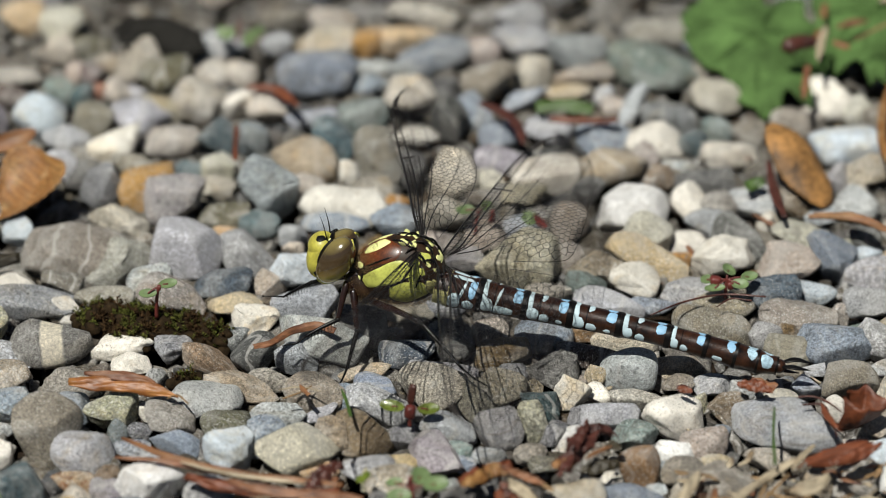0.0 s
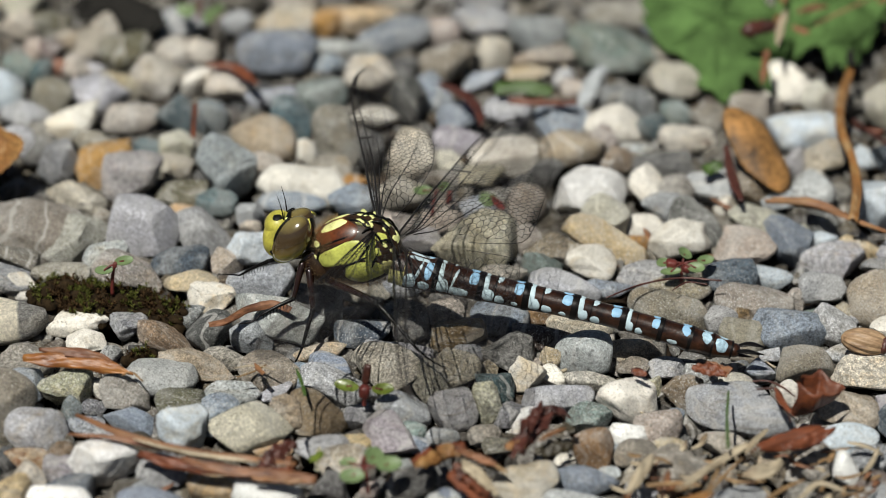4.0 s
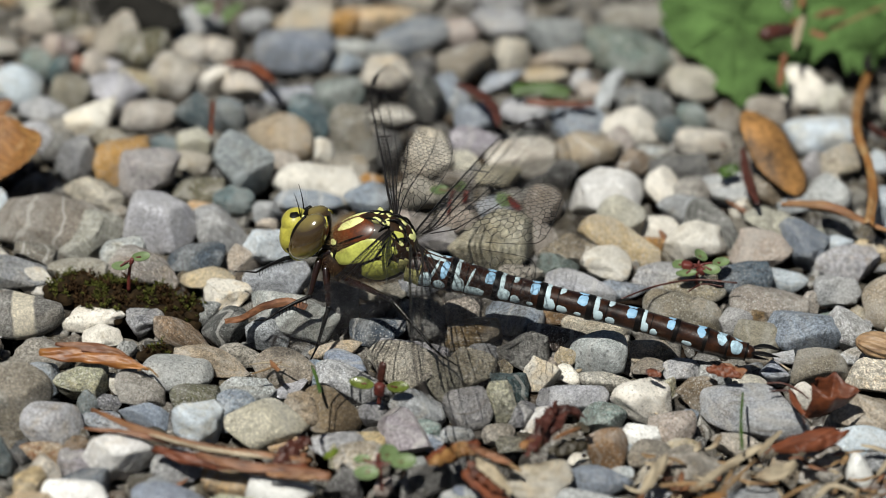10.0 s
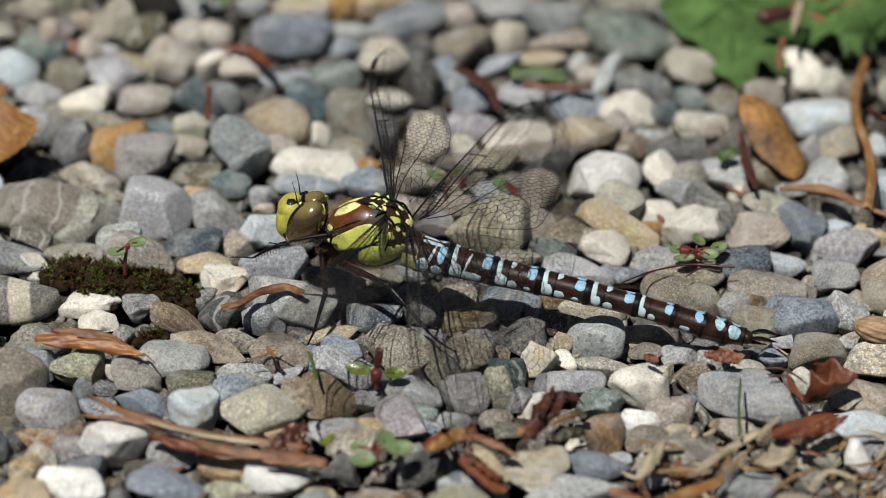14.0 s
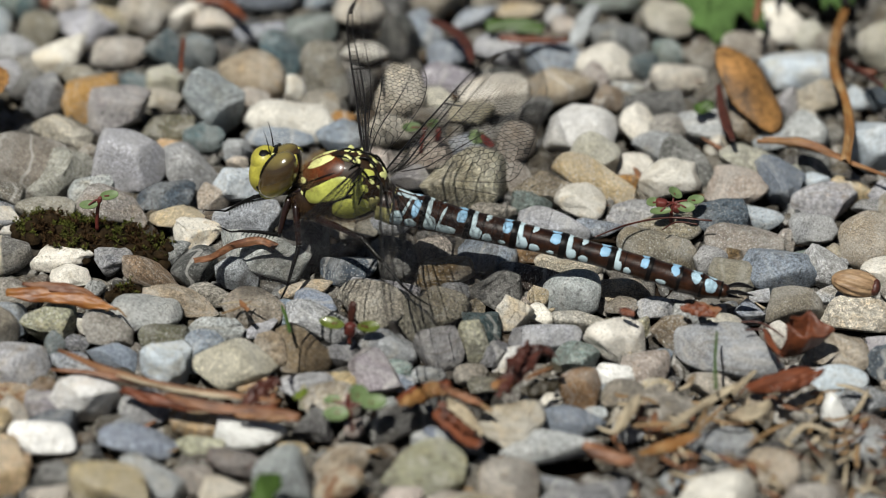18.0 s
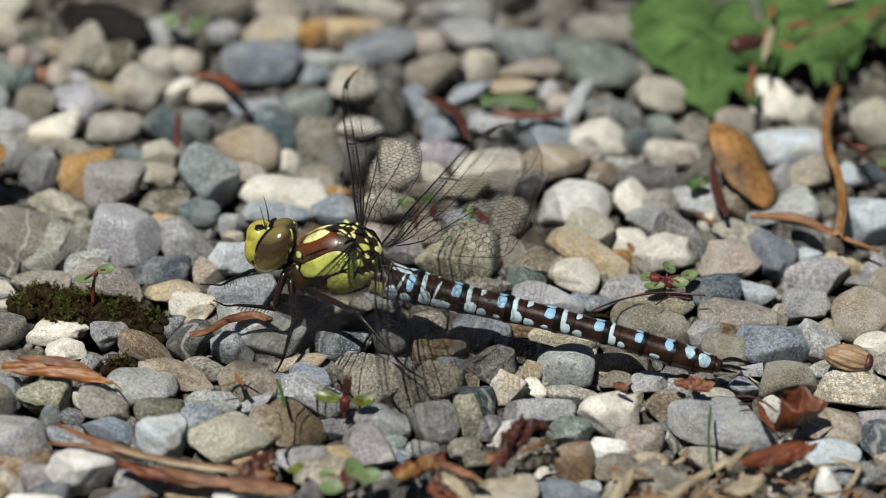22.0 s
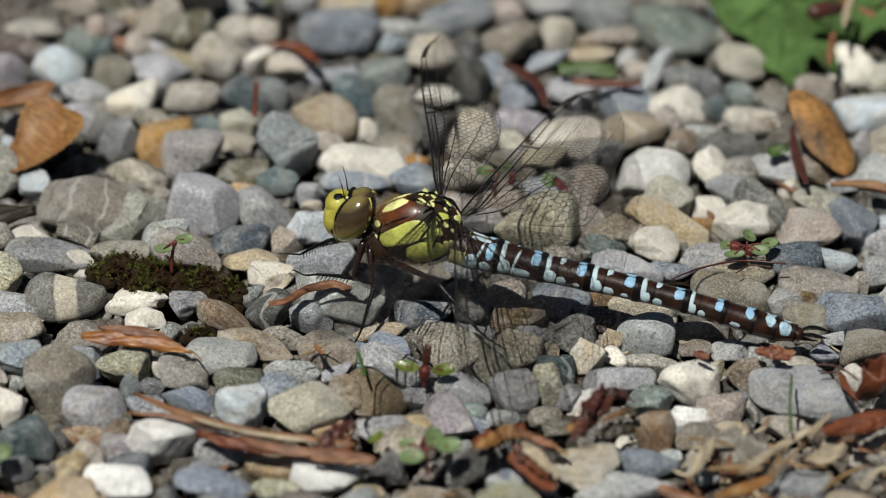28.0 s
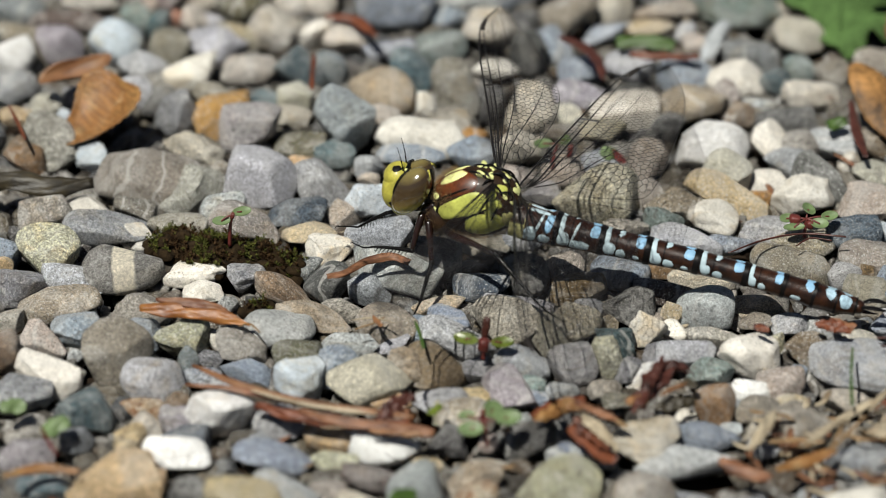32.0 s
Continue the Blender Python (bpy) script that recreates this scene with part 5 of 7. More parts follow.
def moss_patch(cx, cy, rx, ry, count):
    """A clump of dark crumbs of soil with small leafy moss shoots, green above and brown where dry."""
    crumbs = []
    for _ in range(count // 4):
        r, t = math.sqrt(rng.uniform(0, 1)), rng.uniform(0, 6.28)
        q = rng.uniform(0.35, 1.25)
        crumbs.append(blob((r * rx * math.cos(t), r * ry * math.sin(t), 0.5 - 1.2 * r * r + rng.uniform(-0.7, 0.5)), (q, q * 0.9, q * 0.75), rng.uniform(-40, 40), BALL1, 0.22))
    crumbs.append(blob((0, 0, -1.4), (rx, ry, 1.6), 0, BALL2, 0.08))
    ob = tagged(new("moss_cushion", mm_mesh("moss_cushion", join(*crumbs), MOSS_SOIL)), "dark crumbly soil cushion with green and brown moss between stones", "moss", kind="stuff")
    ob.matrix_basis = pose(cx * MM, (cy + 2.8) * MM, -1.7 * MM)
    for mat, share, nm in ((MOSS_G, 0.3, "green_shoot"), (MOSS_B, 0.32, "brown_shoot")):
        vs, fs, n = [], [], 0
        while n < count * share:
            r, t = math.sqrt(rng.uniform(0, 1)), rng.uniform(0, 6.28)
            x, y = r * math.cos(t), r * math.sin(t)
            patchy = math.sin(4.1 * x + cx) + math.sin(3.7 * y + 5 * x + cy)
            if (nm[0] == "g") == (patchy < 0.0) and rng.uniform() < 0.85:
                continue
            p = np.array([x * rx, y * ry, 0.9 - 1.3 * r * r + rng.uniform(-0.3, 0.5)])
            stem = np.array([rng.normal() * 0.3, rng.normal() * 0.3 - 0.15, 1.0])
            high = rng.uniform(0.3, 1.3)
            for k in range(11):
                a, up = k * 2.4, k / 10
                e = np.array([math.cos(a), math.sin(a), 0.35 + 0.9 * up])
                e *= rng.uniform(0.45, 0.8) * (1.05 - 0.45 * up) / np.linalg.norm(e)
                b = p + stem * high * up
                w = np.cross(e, (0.1, 0.2, 1.0))
                w *= 0.11 / np.linalg.norm(w)
                m = len(vs)
                vs += [b - w * 0.5, b + w * 0.5, b + e * 0.5 + w + (0, 0, 0.06), b + e, b + e * 0.5 - w + (0, 0, 0.06)]
                fs.append((m, m + 1, m + 2, m + 3, m + 4))
            n += 1
        tagged(part(nm, mm_mesh(nm, (np.array(vs), fs), mat), ob), kind="stuff")


MOSS_SOIL = plain("mossy soil", srgb(56, 44, 28), 0.95, 0.1, 0.7, 900, 1.0, 0.0006)
moss_patch(-46.4, -18.0, 4.2, 3.4, 170)
moss_patch(-41.3, -19.6, 4.6, 3.6, 200)
moss_patch(-35.5, -20.9, 4.6, 3.4, 180)
moss_patch(-31.5, -23.4, 3.2, 2.4, 110)
moss_patch(-41.7, -23.3, 3.6, 2.0, 110)
moss_patch(-34.3, -34.8, 1.6, 1.3, 50)


def litter(count):
    """Fine dry scraps of straw and leaf between the stones."""
    for mat, nm, lab in ((STRAW, "straw_litter", "loose tan scraps of dry straw between stones"), (BARK, "bark_litter", "loose brown crumbs of bark between stones"), (PALE_STRAW, "leaf_litter", "loose pale crumbs of dry leaf between stones")):
        pieces = []
        for _ in range(count):
            x, y = (rng.uniform(28, 74), rng.uniform(-78, -54)) if rng.uniform() < 0.8 else (rng.uniform(-60, 70), rng.uniform(-80, 60))
            t, L, w = rng.uniform(0, 6.28), rng.uniform(1.2, 5.0), rng.uniform(0.12, 0.5)
            z = rng.uniform(-1.4, 0.8) if x > 28 and y < -54 else rng.uniform(-3.6, -1.8)
            d = np.array([math.cos(t), math.sin(t), rng.uniform(-0.25, 0.25)])
            b = np.array([rng.normal() * 0.3, rng.normal() * 0.3, rng.normal() * 0.3])
            p = np.array([x, y, z])
            pieces.append(tube(curve_points([p - d * L / 2, p + b, p + d * L / 2], 6), w * np.array([0.5, 1, 1.1, 1, 0.8, 0.4]), 5, 0.35))
        tagged(new(nm, mm_mesh(nm, join(*pieces), mat)), lab, "litter", kind="stuff")


litter(70)
ribbon("bark_strip", TANBARK, [(-41.1, -52.2, 2.3), (-34.5, -56.6, 2.3), (-26.4, -60.2, 2.3), (-20.0, -61.6, 2.3), (-12.5, -62.9, 2.3)], 1.13, 1.6, (0.5, 0.5), "long tan strip of dry bark on the gravel", "bark", 0.05)
ribbon("bark_strip", BARK, [(-41.6, -56.8, 2.3), (-36.5, -57.3, 2.3), (-30.0, -59.4, 2.3), (-22.8, -62.0, 2.3)], 0.90, 1.5, (0.3, 0.6), "thin red-brown strip of dry bark on the gravel", "bark", 0.05)
ribbon("bark_strip", PALE_STRAW, [(-33.2, -58.7, 2.9), (-27.8, -61.0, 2.9), (-22.0, -62.6, 2.9), (-17.1, -63.7, 2.9)], 0.60, 1.2, (0.3, 0.3), "narrow pale strip peeling from the bark", "bark", 0.06)
ribbon("bark_strip", RUST_LEAF, [(-32.7, -59.9, 1.7), (-28.1, -61.9, 1.7), (-22.7, -63.4, 1.7), (-17.0, -64.2, 1.7), (-12.9, -63.3, 1.7)], 2.03, 1.9, (0.5, 0.6), "broad curled red-brown strip of bark", "bark", 0.09)
ribbon("bark_strip", BARK, [(-27.0, -62.0, 2.2), (-21.2, -64.3, 2.2), (-14.9, -65.1, 2.2), (-10.0, -66.2, 2.2)], 1.50, 1.6, (0.4, 0.85), "red-brown strip of bark ending in a point", "bark", 0.08)
ribbon("bark_strip", DARK_LEAF, [(-17.0, -64.0, 2.5), (-15.4, -61.4, 2.5), (-13.7, -59.0, 2.5), (-12.6, -58.4, 2.5)], 2.56, 1.7, (0.6, 0.5), "dark red curled scrap of bark", "bark", 0.14)
ribbon("bark_strip", TANBARK, [(-18.0, -65.7, 1.9), (-14.2, -65.9, 1.9), (-10.3, -66.1, 1.9)], 1.05, 1.3, (0.4, 0.1), "orange-brown torn scrap of bark", "bark", 0.1)
ribbon("dead_leaf", GOLD_LEAF, [(-49.2, -38.4, 2.2), (-45.4, -38.9, 2.4), (-41.4, -39.0, 2.2), (-37.7, -39.6, 1.6), (-34.6, -40.5, 0.9)], 2.56, 1.5, (0.4, 0.05), "curled golden-brown dead leaf lying across pebbles", "leaf", 0.03)
ribbon("dead_leaf", BARK, [(-47.2, -37.1, 2.8), (-43.3, -38.1, 3.0), (-39.6, -38.4, 2.4), (-35.5, -39.9, 1.2)], 1.65, 1.7, (0.35, 0.05), "dark upper fold of a golden-brown dead leaf", "leaf", 0.04)
ribbon("dead_leaf", BARK, [(-25.2, -30.1, 2.4), (-22.8, -28.9, 2.4), (-21.0, -26.6, 2.4), (-18.9, -25.0, 2.4), (-16.6, -24.6, 2.4), (-14.5, -26.0, 2.4)], 1.3, 1.8, (0.6, 0.85), "curled orange-brown dead leaf under the foreleg", "leaf", 0.06)
ribbon("leaf_scrap", STRAW, [(-36.0, -41.2, 1.3), (-35.0, -40.4, 1.3), (-33.2, -42.5, 1.3)], 0.30, 1.5, (0.6, 0.5), "thin pale stalk by a dead leaf", "stalk")
ribbon("straw", PALE_STRAW, [(-21.5, -39.1, 1.3), (-19.0, -38.4, 1.3), (-16.0, -39.4, 1.3)], 0.30, 2.0, (0.5, 0.5), "thin pale dry straw by the legs", "straw")
ribbon("straw", STRAW, [(-21.0, -41.3, 1.3), (-18.8, -39.8, 1.3), (-17.2, -38.1, 1.3)], 0.30, 2.0, (0.5, 0.5), "thin tan dry straw by the legs", "straw")
ribbon("leaf_scrap", TANBARK, [(-18.8, -38.4, 1.7), (-18.2, -39.9, 1.7), (-17.5, -41.0, 1.7)], 0.68, 0.8, (0.2, 0.7), "small tan pointed scrap of leaf", "leaf")
ribbon("dead_leaf", DARK_LEAF, [(5.4, 40.0, 2.5), (8.8, 36.9, 2.5), (11.3, 30.8, 2.5), (11.8, 26.6, 2.5)], 1.69, 1.0, (0.4, 0.3), "dark rust curled leaf strip among stones", "leaf")
ribbon("leaf_scrap", GREEN, [(13.9, 39.3, 2.0), (18.1, 39.5, 2.0), (22.5, 38.6, 2.0)], 2.19, 0.5, (0.8, 0.8), "flat green leaf scrap between stones", "leaf")
ribbon("twig", RUST_LEAF, [(15.9, 35.4, 2.0), (20.5, 34.9, 2.0), (26.0, 35.3, 2.0)], 1.26, 1.6, (0.8, 0.8), "short red-brown twig lying flat", "twig")
ribbon("leaf_scrap", DARK_LEAF, [(47.4, 22.4, 2.0), (47.6, 14.3, 2.0), (48.4, 5.8, 2.0)], 1.48, 1.0, (0.4, 0.5), "dark maroon edge of a dead leaf", "leaf")
ribbon("plant_stalk", ORANGE_LEAF, [(68.2, 45.5, 4.0), (65.3, 33.7, 4.0), (64.3, 24.0, 4.0), (65.0, 15.6, 4.0), (64.9, 7.3, 4.0), (63.4, -2.4, 4.0)], 1.95, 2.6, (0.9, 0.9), "dry orange stalk with a black end", "stalk")
ribbon("stalk_end", GAP_AND_STALK_BLACK, [(68.1, 48.6, 4.6), (67.9, 46.0, 4.6), (67.6, 43.0, 4.6)], 1.9, 2.6, (0.5, 0.9), "black rotten end of a dry stalk", "stalk")
ribbon("twig", TANBARK, [(51.7, 4.9, 2.6), (57.7, 4.5, 2.6), (63.6, 0.0, 2.6), (69.1, -4.3, 2.6)], 1.11, 2.4, (0.8, 0.4), "thin orange-brown dry twig", "twig")
ribbon("leaf_stalk", DARK_LEAF, [(46.2, -42.9, 2.6), (48.2, -42.8, 2.6), (49.9, -44.1, 2.6), (51.4, -46.5, 2.6)], 0.37, 2.8, (1, 0.6), "thin red-brown leaf stalk", "stalk")
ribbon("leaf_stalk", DARK_LEAF, [(46.6, -44.8, 2.6), (49.1, -44.7, 2.6), (50.0, -47.9, 2.6), (50.4, -52.4, 2.6)], 0.36, 2.8, (1, 0.6), "thin red-brown leaf stalk", "stalk")
ribbon("dead_leaf", RUST_LEAF, [(2.0, -62.8, 2.6), (5.1, -60.8, 2.6), (8.6, -59.1, 2.6)], 2.53, 1.0, (0.3, 0.6), "rust-brown dead leaf lying flat", "leaf")
ribbon("twig", STRAW, [(8.2, -59.5, 2.4), (10.7, -61.7, 2.4), (13.9, -64.4, 2.4)], 0.92, 1.4, (0.7, 0.5), "flat tan stalk scrap", "twig")
ribbon("dead_leaf", RUST_LEAF, [(6.8, -64.3, 2.0), (9.3, -67.5, 2.0), (12.3, -71.3, 2.0)], 2.25, 1.2, (0.6, 0.5), "rust-brown leaf half buried in gravel", "leaf")
ribbon("leaf_scrap", PALE_STRAW, [(8.2, -61.5, 2.2), (10.5, -64.8, 2.2), (12.5, -69.4, 2.2)], 1.27, 0.8, (0.5, 0.4), "pale pinkish dry leaf scrap", "leaf")
ribbon("twig", DARK_LEAF, [(28.0, -22.3, 2.6), (32.8, -18.7, 2.6), (38.2, -16.8, 2.6), (44.0, -17.4, 2.6)], 0.38, 2.8, (0.5, 0.9), "thin dark bent twig across the stones", "twig")
ribbon("twig", DARK_LEAF, [(37.1, -19.8, 2.4), (39.3, -17.6, 2.4), (42.0, -18.1, 2.4)], 0.31, 2.8, (0.5, 0.8), "thin dark side twig", "twig")
ribbon("grass_blade", GREEN, [(42.7, -47.4, 4.0), (42.0, -54.3, 4.0), (41.7, -61.0, 4.0)], 0.43, 0.8, (0.5, 0.9), "short green blade of grass", "grass")
ribbon("grass_blade", GREEN, [(-13.3, -41.5, 3.0), (-12.5, -44.6, 3.0), (-11.9, -48.2, 3.0)], 0.51, 0.8, (0.2, 0.8), "tiny green blade of grass", "grass")
ribbon("dead_leaf", PALE_STRAW, [(35.1, -67.9, 2.4), (39.3, -62.9, 2.4), (44.7, -57.2, 2.4)], 1.11, 0.9, (0.3, 0.6), "pale bleached dry leaf blade", "leaf")
ribbon("straw", STRAW, [(38.8, -68.2, 2.0), (41.0, -64.2, 2.0), (43.7, -60.0, 2.0)], 0.50, 1.6, (0.6, 0.4), "tan dry piece of straw", "straw")
ribbon("dead_leaf", PALE_STRAW, [(28.8, -68.1, 2.0), (30.6, -63.9, 2.0), (32.4, -59.1, 2.0)], 1.71, 0.8, (0.3, 0.3), "grey-tan dry leaf in litter", "leaf")
ribbon("straw", STRAW, [(31.2, -66.5, 2.0), (34.5, -65.9, 2.0), (38.0, -66.3, 2.0)], 0.71, 1.0, (0.5, 0.5), "flat tan dry straw piece", "straw")
ribbon("dead_leaf", ORANGE_LEAF, [(31.8, -72.0, 1.6), (35.4, -70.0, 1.6), (39.4, -67.4, 1.6)], 1.66, 1.0, (0.4, 0.5), "orange dry leaf in the litter", "leaf")
ribbon("dead_leaf", RUST_LEAF, [(46.0, -57.7, 2.2), (49.3, -56.2, 2.2), (54.2, -53.2, 2.2)], 2.42, 1.2, (0.4, 0.3), "dark brown curled leaf against a flat stone", "leaf")
ribbon("straw", PALE_STRAW, [(44.0, -59.9, 2.6), (45.7, -56.6, 2.6), (47.3, -54.3, 2.6)], 0.82, 1.2, (0.5, 0.6), "pale dry leaf stalk", "straw")
ribbon("dead_leaf", PALE_STRAW, [(43.4, -64.1, 2.0), (46.7, -62.7, 2.0), (48.8, -60.1, 2.0)], 2.03, 0.7, (0.3, 0.4), "tan dry leaf in the litter", "leaf")
ribbon("straw", STRAW, [(45.1, -70.2, 1.8), (48.2, -66.7, 1.8), (51.2, -64.5, 1.8)], 0.60, 1.4, (0.5, 0.5), "tan dry piece of straw", "straw")
ribbon("straw", PALE_STRAW, [(50.1, -68.5, 1.6), (53.2, -65.0, 1.6), (55.9, -66.6, 1.6)], 0.80, 1.2, (0.5, 0.5), "bleached dry straw piece", "straw")
ribbon("straw", STRAW, [(40.3, -63.6, 1.6), (43.4, -65.0, 1.6), (46.2, -64.6, 1.6)], 0.51, 1.6, (0.5, 0.5), "thin tan straw piece", "straw")
ribbon("straw", STRAW, [(41.7, -58.4, 1.6), (40.0, -63.6, 1.6), (38.7, -67.4, 1.6)], 0.46, 1.6, (0.5, 0.5), "thin tan straw piece", "straw")
ribbon("dead_leaf", BARK, [(25.0, -70.0, 1.4), (28.3, -72.1, 1.4), (31.1, -73.5, 1.4)], 2.09, 1.2, (0.5, 0.4), "brown leaf in the litter", "leaf")
ribbon("leaf_scrap", BARK, [(40.5, -37.7, 2.0), (41.9, -38.8, 2.0), (43.5, -40.1, 2.0)], 1.77, 0.9, (0.3, 0.9), "small rust-brown leaf scrap by the tail", "leaf")
ribbon("leaf_scrap", DARK_LEAF, [(30.6, -39.1, 1.6), (31.5, -39.3, 1.6), (32.5, -39.7, 1.6)], 1.18, 0.7, (0.6, 0.5), "small dark red leaf scrap", "leaf")
ribbon("driftwood", BLACK_BARK, [(-76.2, -7.5, 2.0), (-70.2, -5.4, 2.0), (-64.6, -6.7, 2.0), (-58.9, -5.0, 2.0)], 3.58, 1.6, (0.8, 0.5), "dark wet piece of driftwood", "wood")
ribbon("twig", RUST_LEAF, [(-73.1, 14.2, 3.0), (-71.4, 9.9, 3.0), (-69.5, 4.4, 3.0)], 0.73, 2.4, (0.5, 0.8), "short rust-red twig on gravel", "twig")
ribbon("dead_leaf", ORANGE_LEAF, [(-61.8, -77.4, 2.0), (-57.6, -75.5, 2.0), (-52.7, -76.2, 2.0)], 1.23, 1.0, (0.4, 0.4), "narrow orange dead leaf on gravel", "leaf")
ribbon("twig", RED_STEM, [(-58.4, -67.5, 2.6), (-57.2, -70.5, 2.6), (-55.7, -73.6, 2.6)], 0.49, 2.6, (0.6, 0.8), "thin red plant stem", "stem")
ribbon("twig", DARK_LEAF, [(66.4, 28.6, 3.2), (70.0, 22.5, 3.2), (72.7, 17.5, 3.2), (73.9, 8.6, 3.2)], 0.83, 2.6, (0.9, 0.7), "thin maroon plant stalk", "stalk")
ribbon("dead_leaf", RUST_LEAF, [(-29.6, 44.7, 2.4), (-25.7, 44.5, 2.4), (-21.7, 38.7, 2.4)], 1.70, 1.2, (0.4, 0.4), "rust-orange leaf strip behind a white pebble", "leaf")
ribbon("leaf_scrap", GREEN, [(43.7, 15.2, 1.6), (45.1, 16.3, 1.6), (46.4, 16.6, 1.6)], 1.95, 0.6, (0.5, 0.5), "small green leaf scrap", "leaf")
ribbon("leaf_scrap", CLOVER, [(71.5, 19.2, 3.0), (72.6, 20.9, 3.0), (73.8, 21.7, 3.0)], 1.96, 0.5, (0.5, 0.5), "small rounded green leaflet near gravel", "leaf")
ribbon("leaf_scrap", CLOVER, [(73.5, 23.0, 3.0), (74.4, 24.1, 3.0), (75.4, 25.4, 3.0)], 1.97, 0.5, (0.5, 0.5), "small rounded green leaflet near gravel", "leaf")
ribbon("leaf_scrap", GREEN, [(-12.0, -79.6, 3.0), (-13.4, -82.6, 3.0), (-13.9, -86.1, 3.0)], 3.12, 0.5, (0.5, 0.6), "green leaf standing up from the gravel", "leaf")
ribbon("leaf_scrap", GREEN, [(-13.7, -84.7, 2.0), (-14.2, -88.2, 2.0), (-14.4, -91.6, 2.0)], 2.29, 0.5, (0.6, 0.5), "green leaf in the gravel", "leaf")
ribbon("leaf_scrap", CLOVER, [(-64.1, -62.8, 2.0), (-62.7, -62.0, 2.0), (-61.0, -62.2, 2.0)], 2.11, 0.5, (0.5, 0.5), "small rounded green leaflet near gravel", "leaf")
ribbon("leaf_scrap", CLOVER, [(-58.0, -68.1, 2.0), (-56.7, -66.1, 2.0), (-55.1, -65.5, 2.0)], 2.36, 0.5, (0.5, 0.5), "small rounded green leaflet near gravel", "leaf")
ribbon("dead_leaf", BARK, [(64.9, -65.7, 2.0), (66.0, -61.0, 2.0), (66.8, -56.5, 2.0)], 0.98, 1.2, (0.5, 0.7), "upright red-brown bark sliver", "bark")
ribbon("twig", RUST_LEAF, [(70.7, 26.4, 2.4), (68.7, 26.7, 2.4), (66.8, 28.3, 2.4)], 1.16, 2.2, (0.6, 0.8), "short brown twig beside the stalk", "twig")
ribbon("dead_leaf", TANBARK, [(52.6, 6.6, 2.0), (57.4, 5.7, 2.0), (63.4, 1.8, 2.0)], 1.60, 1.0, (0.4, 0.4), "thin orange-brown strip of bark", "bark")
ribbon("leaf_scrap", RED_STEM, [(12.9, 4.6, 3.0), (13.7, 2.7, 3.0), (14.6, 1.1, 3.0)], 1.11, 1.2, (0.5, 0.6), "small red plant scrap", "leaf")
ribbon("leaf_scrap", CLOVER, [(11.3, 4.5, 3.0), (12.5, 3.6, 3.0), (13.6, 4.6, 3.0)], 2.07, 0.5, (0.5, 0.5), "small rounded green leaflet near gravel", "leaf")
ribbon("bark_strip", RUST_LEAF, [(-30.5, 31.6, 3.0), (-30.4, 26.3, 3.0), (-30.2, 20.8, 3.0)], 0.75, 1.4, (0.8, 0.8), "rust-brown sliver across a dark pebble", "bark")
# black sheets standing in for two shaded gaps among the stones, not driftwood
ribbon("driftwood", GAP_AND_STALK_BLACK, [(-50.7, 61.4, 2.5), (-47.0, 64.1, 2.5), (-42.5, 63.0, 2.5), (-37.7, 57.9, 2.5)], 7.36, 1.8, (0.6, 0.5), "black sheet standing in for a shaded gap among stones", "wood")
ribbon("driftwood", GAP_AND_STALK_BLACK, [(17.8, 69.5, 2.0), (20.1, 71.1, 2.0), (22.5, 73.1, 2.0)], 2.66, 1.8, (0.6, 0.5), "dark scrap standing in for a shaded hole among stones", "wood")
ribbon("leaf_scrap", CLOVER, [(-35.0, 63.1, 3.0), (-33.7, 62.2, 3.0), (-32.2, 61.6, 3.0)], 2.28, 0.5, (0.6, 0.6), "small rounded green leaflet near gravel", "leaf")
ribbon("leaf_scrap", CLOVER, [(-30.3, 57.7, 3.0), (-29.6, 61.2, 3.0), (-28.0, 64.3, 3.0)], 1.92, 0.5, (0.6, 0.6), "small rounded green leaflet near gravel", "leaf")
ribbon("twig", RED_STEM, [(-31.9, 67.7, 2.6), (-31.8, 63.3, 2.6), (-31.9, 59.2, 2.6)], 0.62, 2.6, (0.6, 0.8), "thin red plant stem", "stem")
ribbon("leaf_scrap", OLIVE_LEAF, [(-10.9, -61.8, 2.0), (-10.1, -61.0, 2.0), (-9.3, -59.7, 2.0)], 1.06, 1.0, (0.3, 0.6), "olive yellow leaf scrap in a shell hollow", "leaf")
folded_leaf("dead_leaf", RUST_LEAF, [(50.9, -47.6, 0.6), (51.4, -47.6, 0.3), (52.2, -47.3, 0.2), (53.9, -46.8, 0.5)], [(51.7, -48.2, 5.6), (52.8, -48.8, 5.0), (54.5, -49.0, 4.5), (57.7, -47.0, 4.1)], [(52.3, -46.8, 5.3), (53.4, -45.0, 5.5), (55.2, -44.6, 5.1), (57.6, -46.6, 4.0)], "curled rust-red dead leaf folded to a cup")
ribbon("dead_leaf", RUST_LEAF, [(48.9, -45.6, 3.4), (49.4, -48.5, 3.4), (50.4, -51.4, 3.4)], 0.98, 1.5, (0.3, 0.6), "narrow rust-brown leaf stalk blade", "leaf", 0.06)
ribbon("dead_leaf", DARK_LEAF, [(15.1, -62.0, 4.0), (16.4, -58.1, 4.0), (18.1, -54.7, 4.0), (19.9, -52.3, 4.0), (21.5, -53.8, 4.0)], 3.31, 1.9, (0.5, 0.35), "crumpled dark maroon dead leaf", "leaf", 0.16)
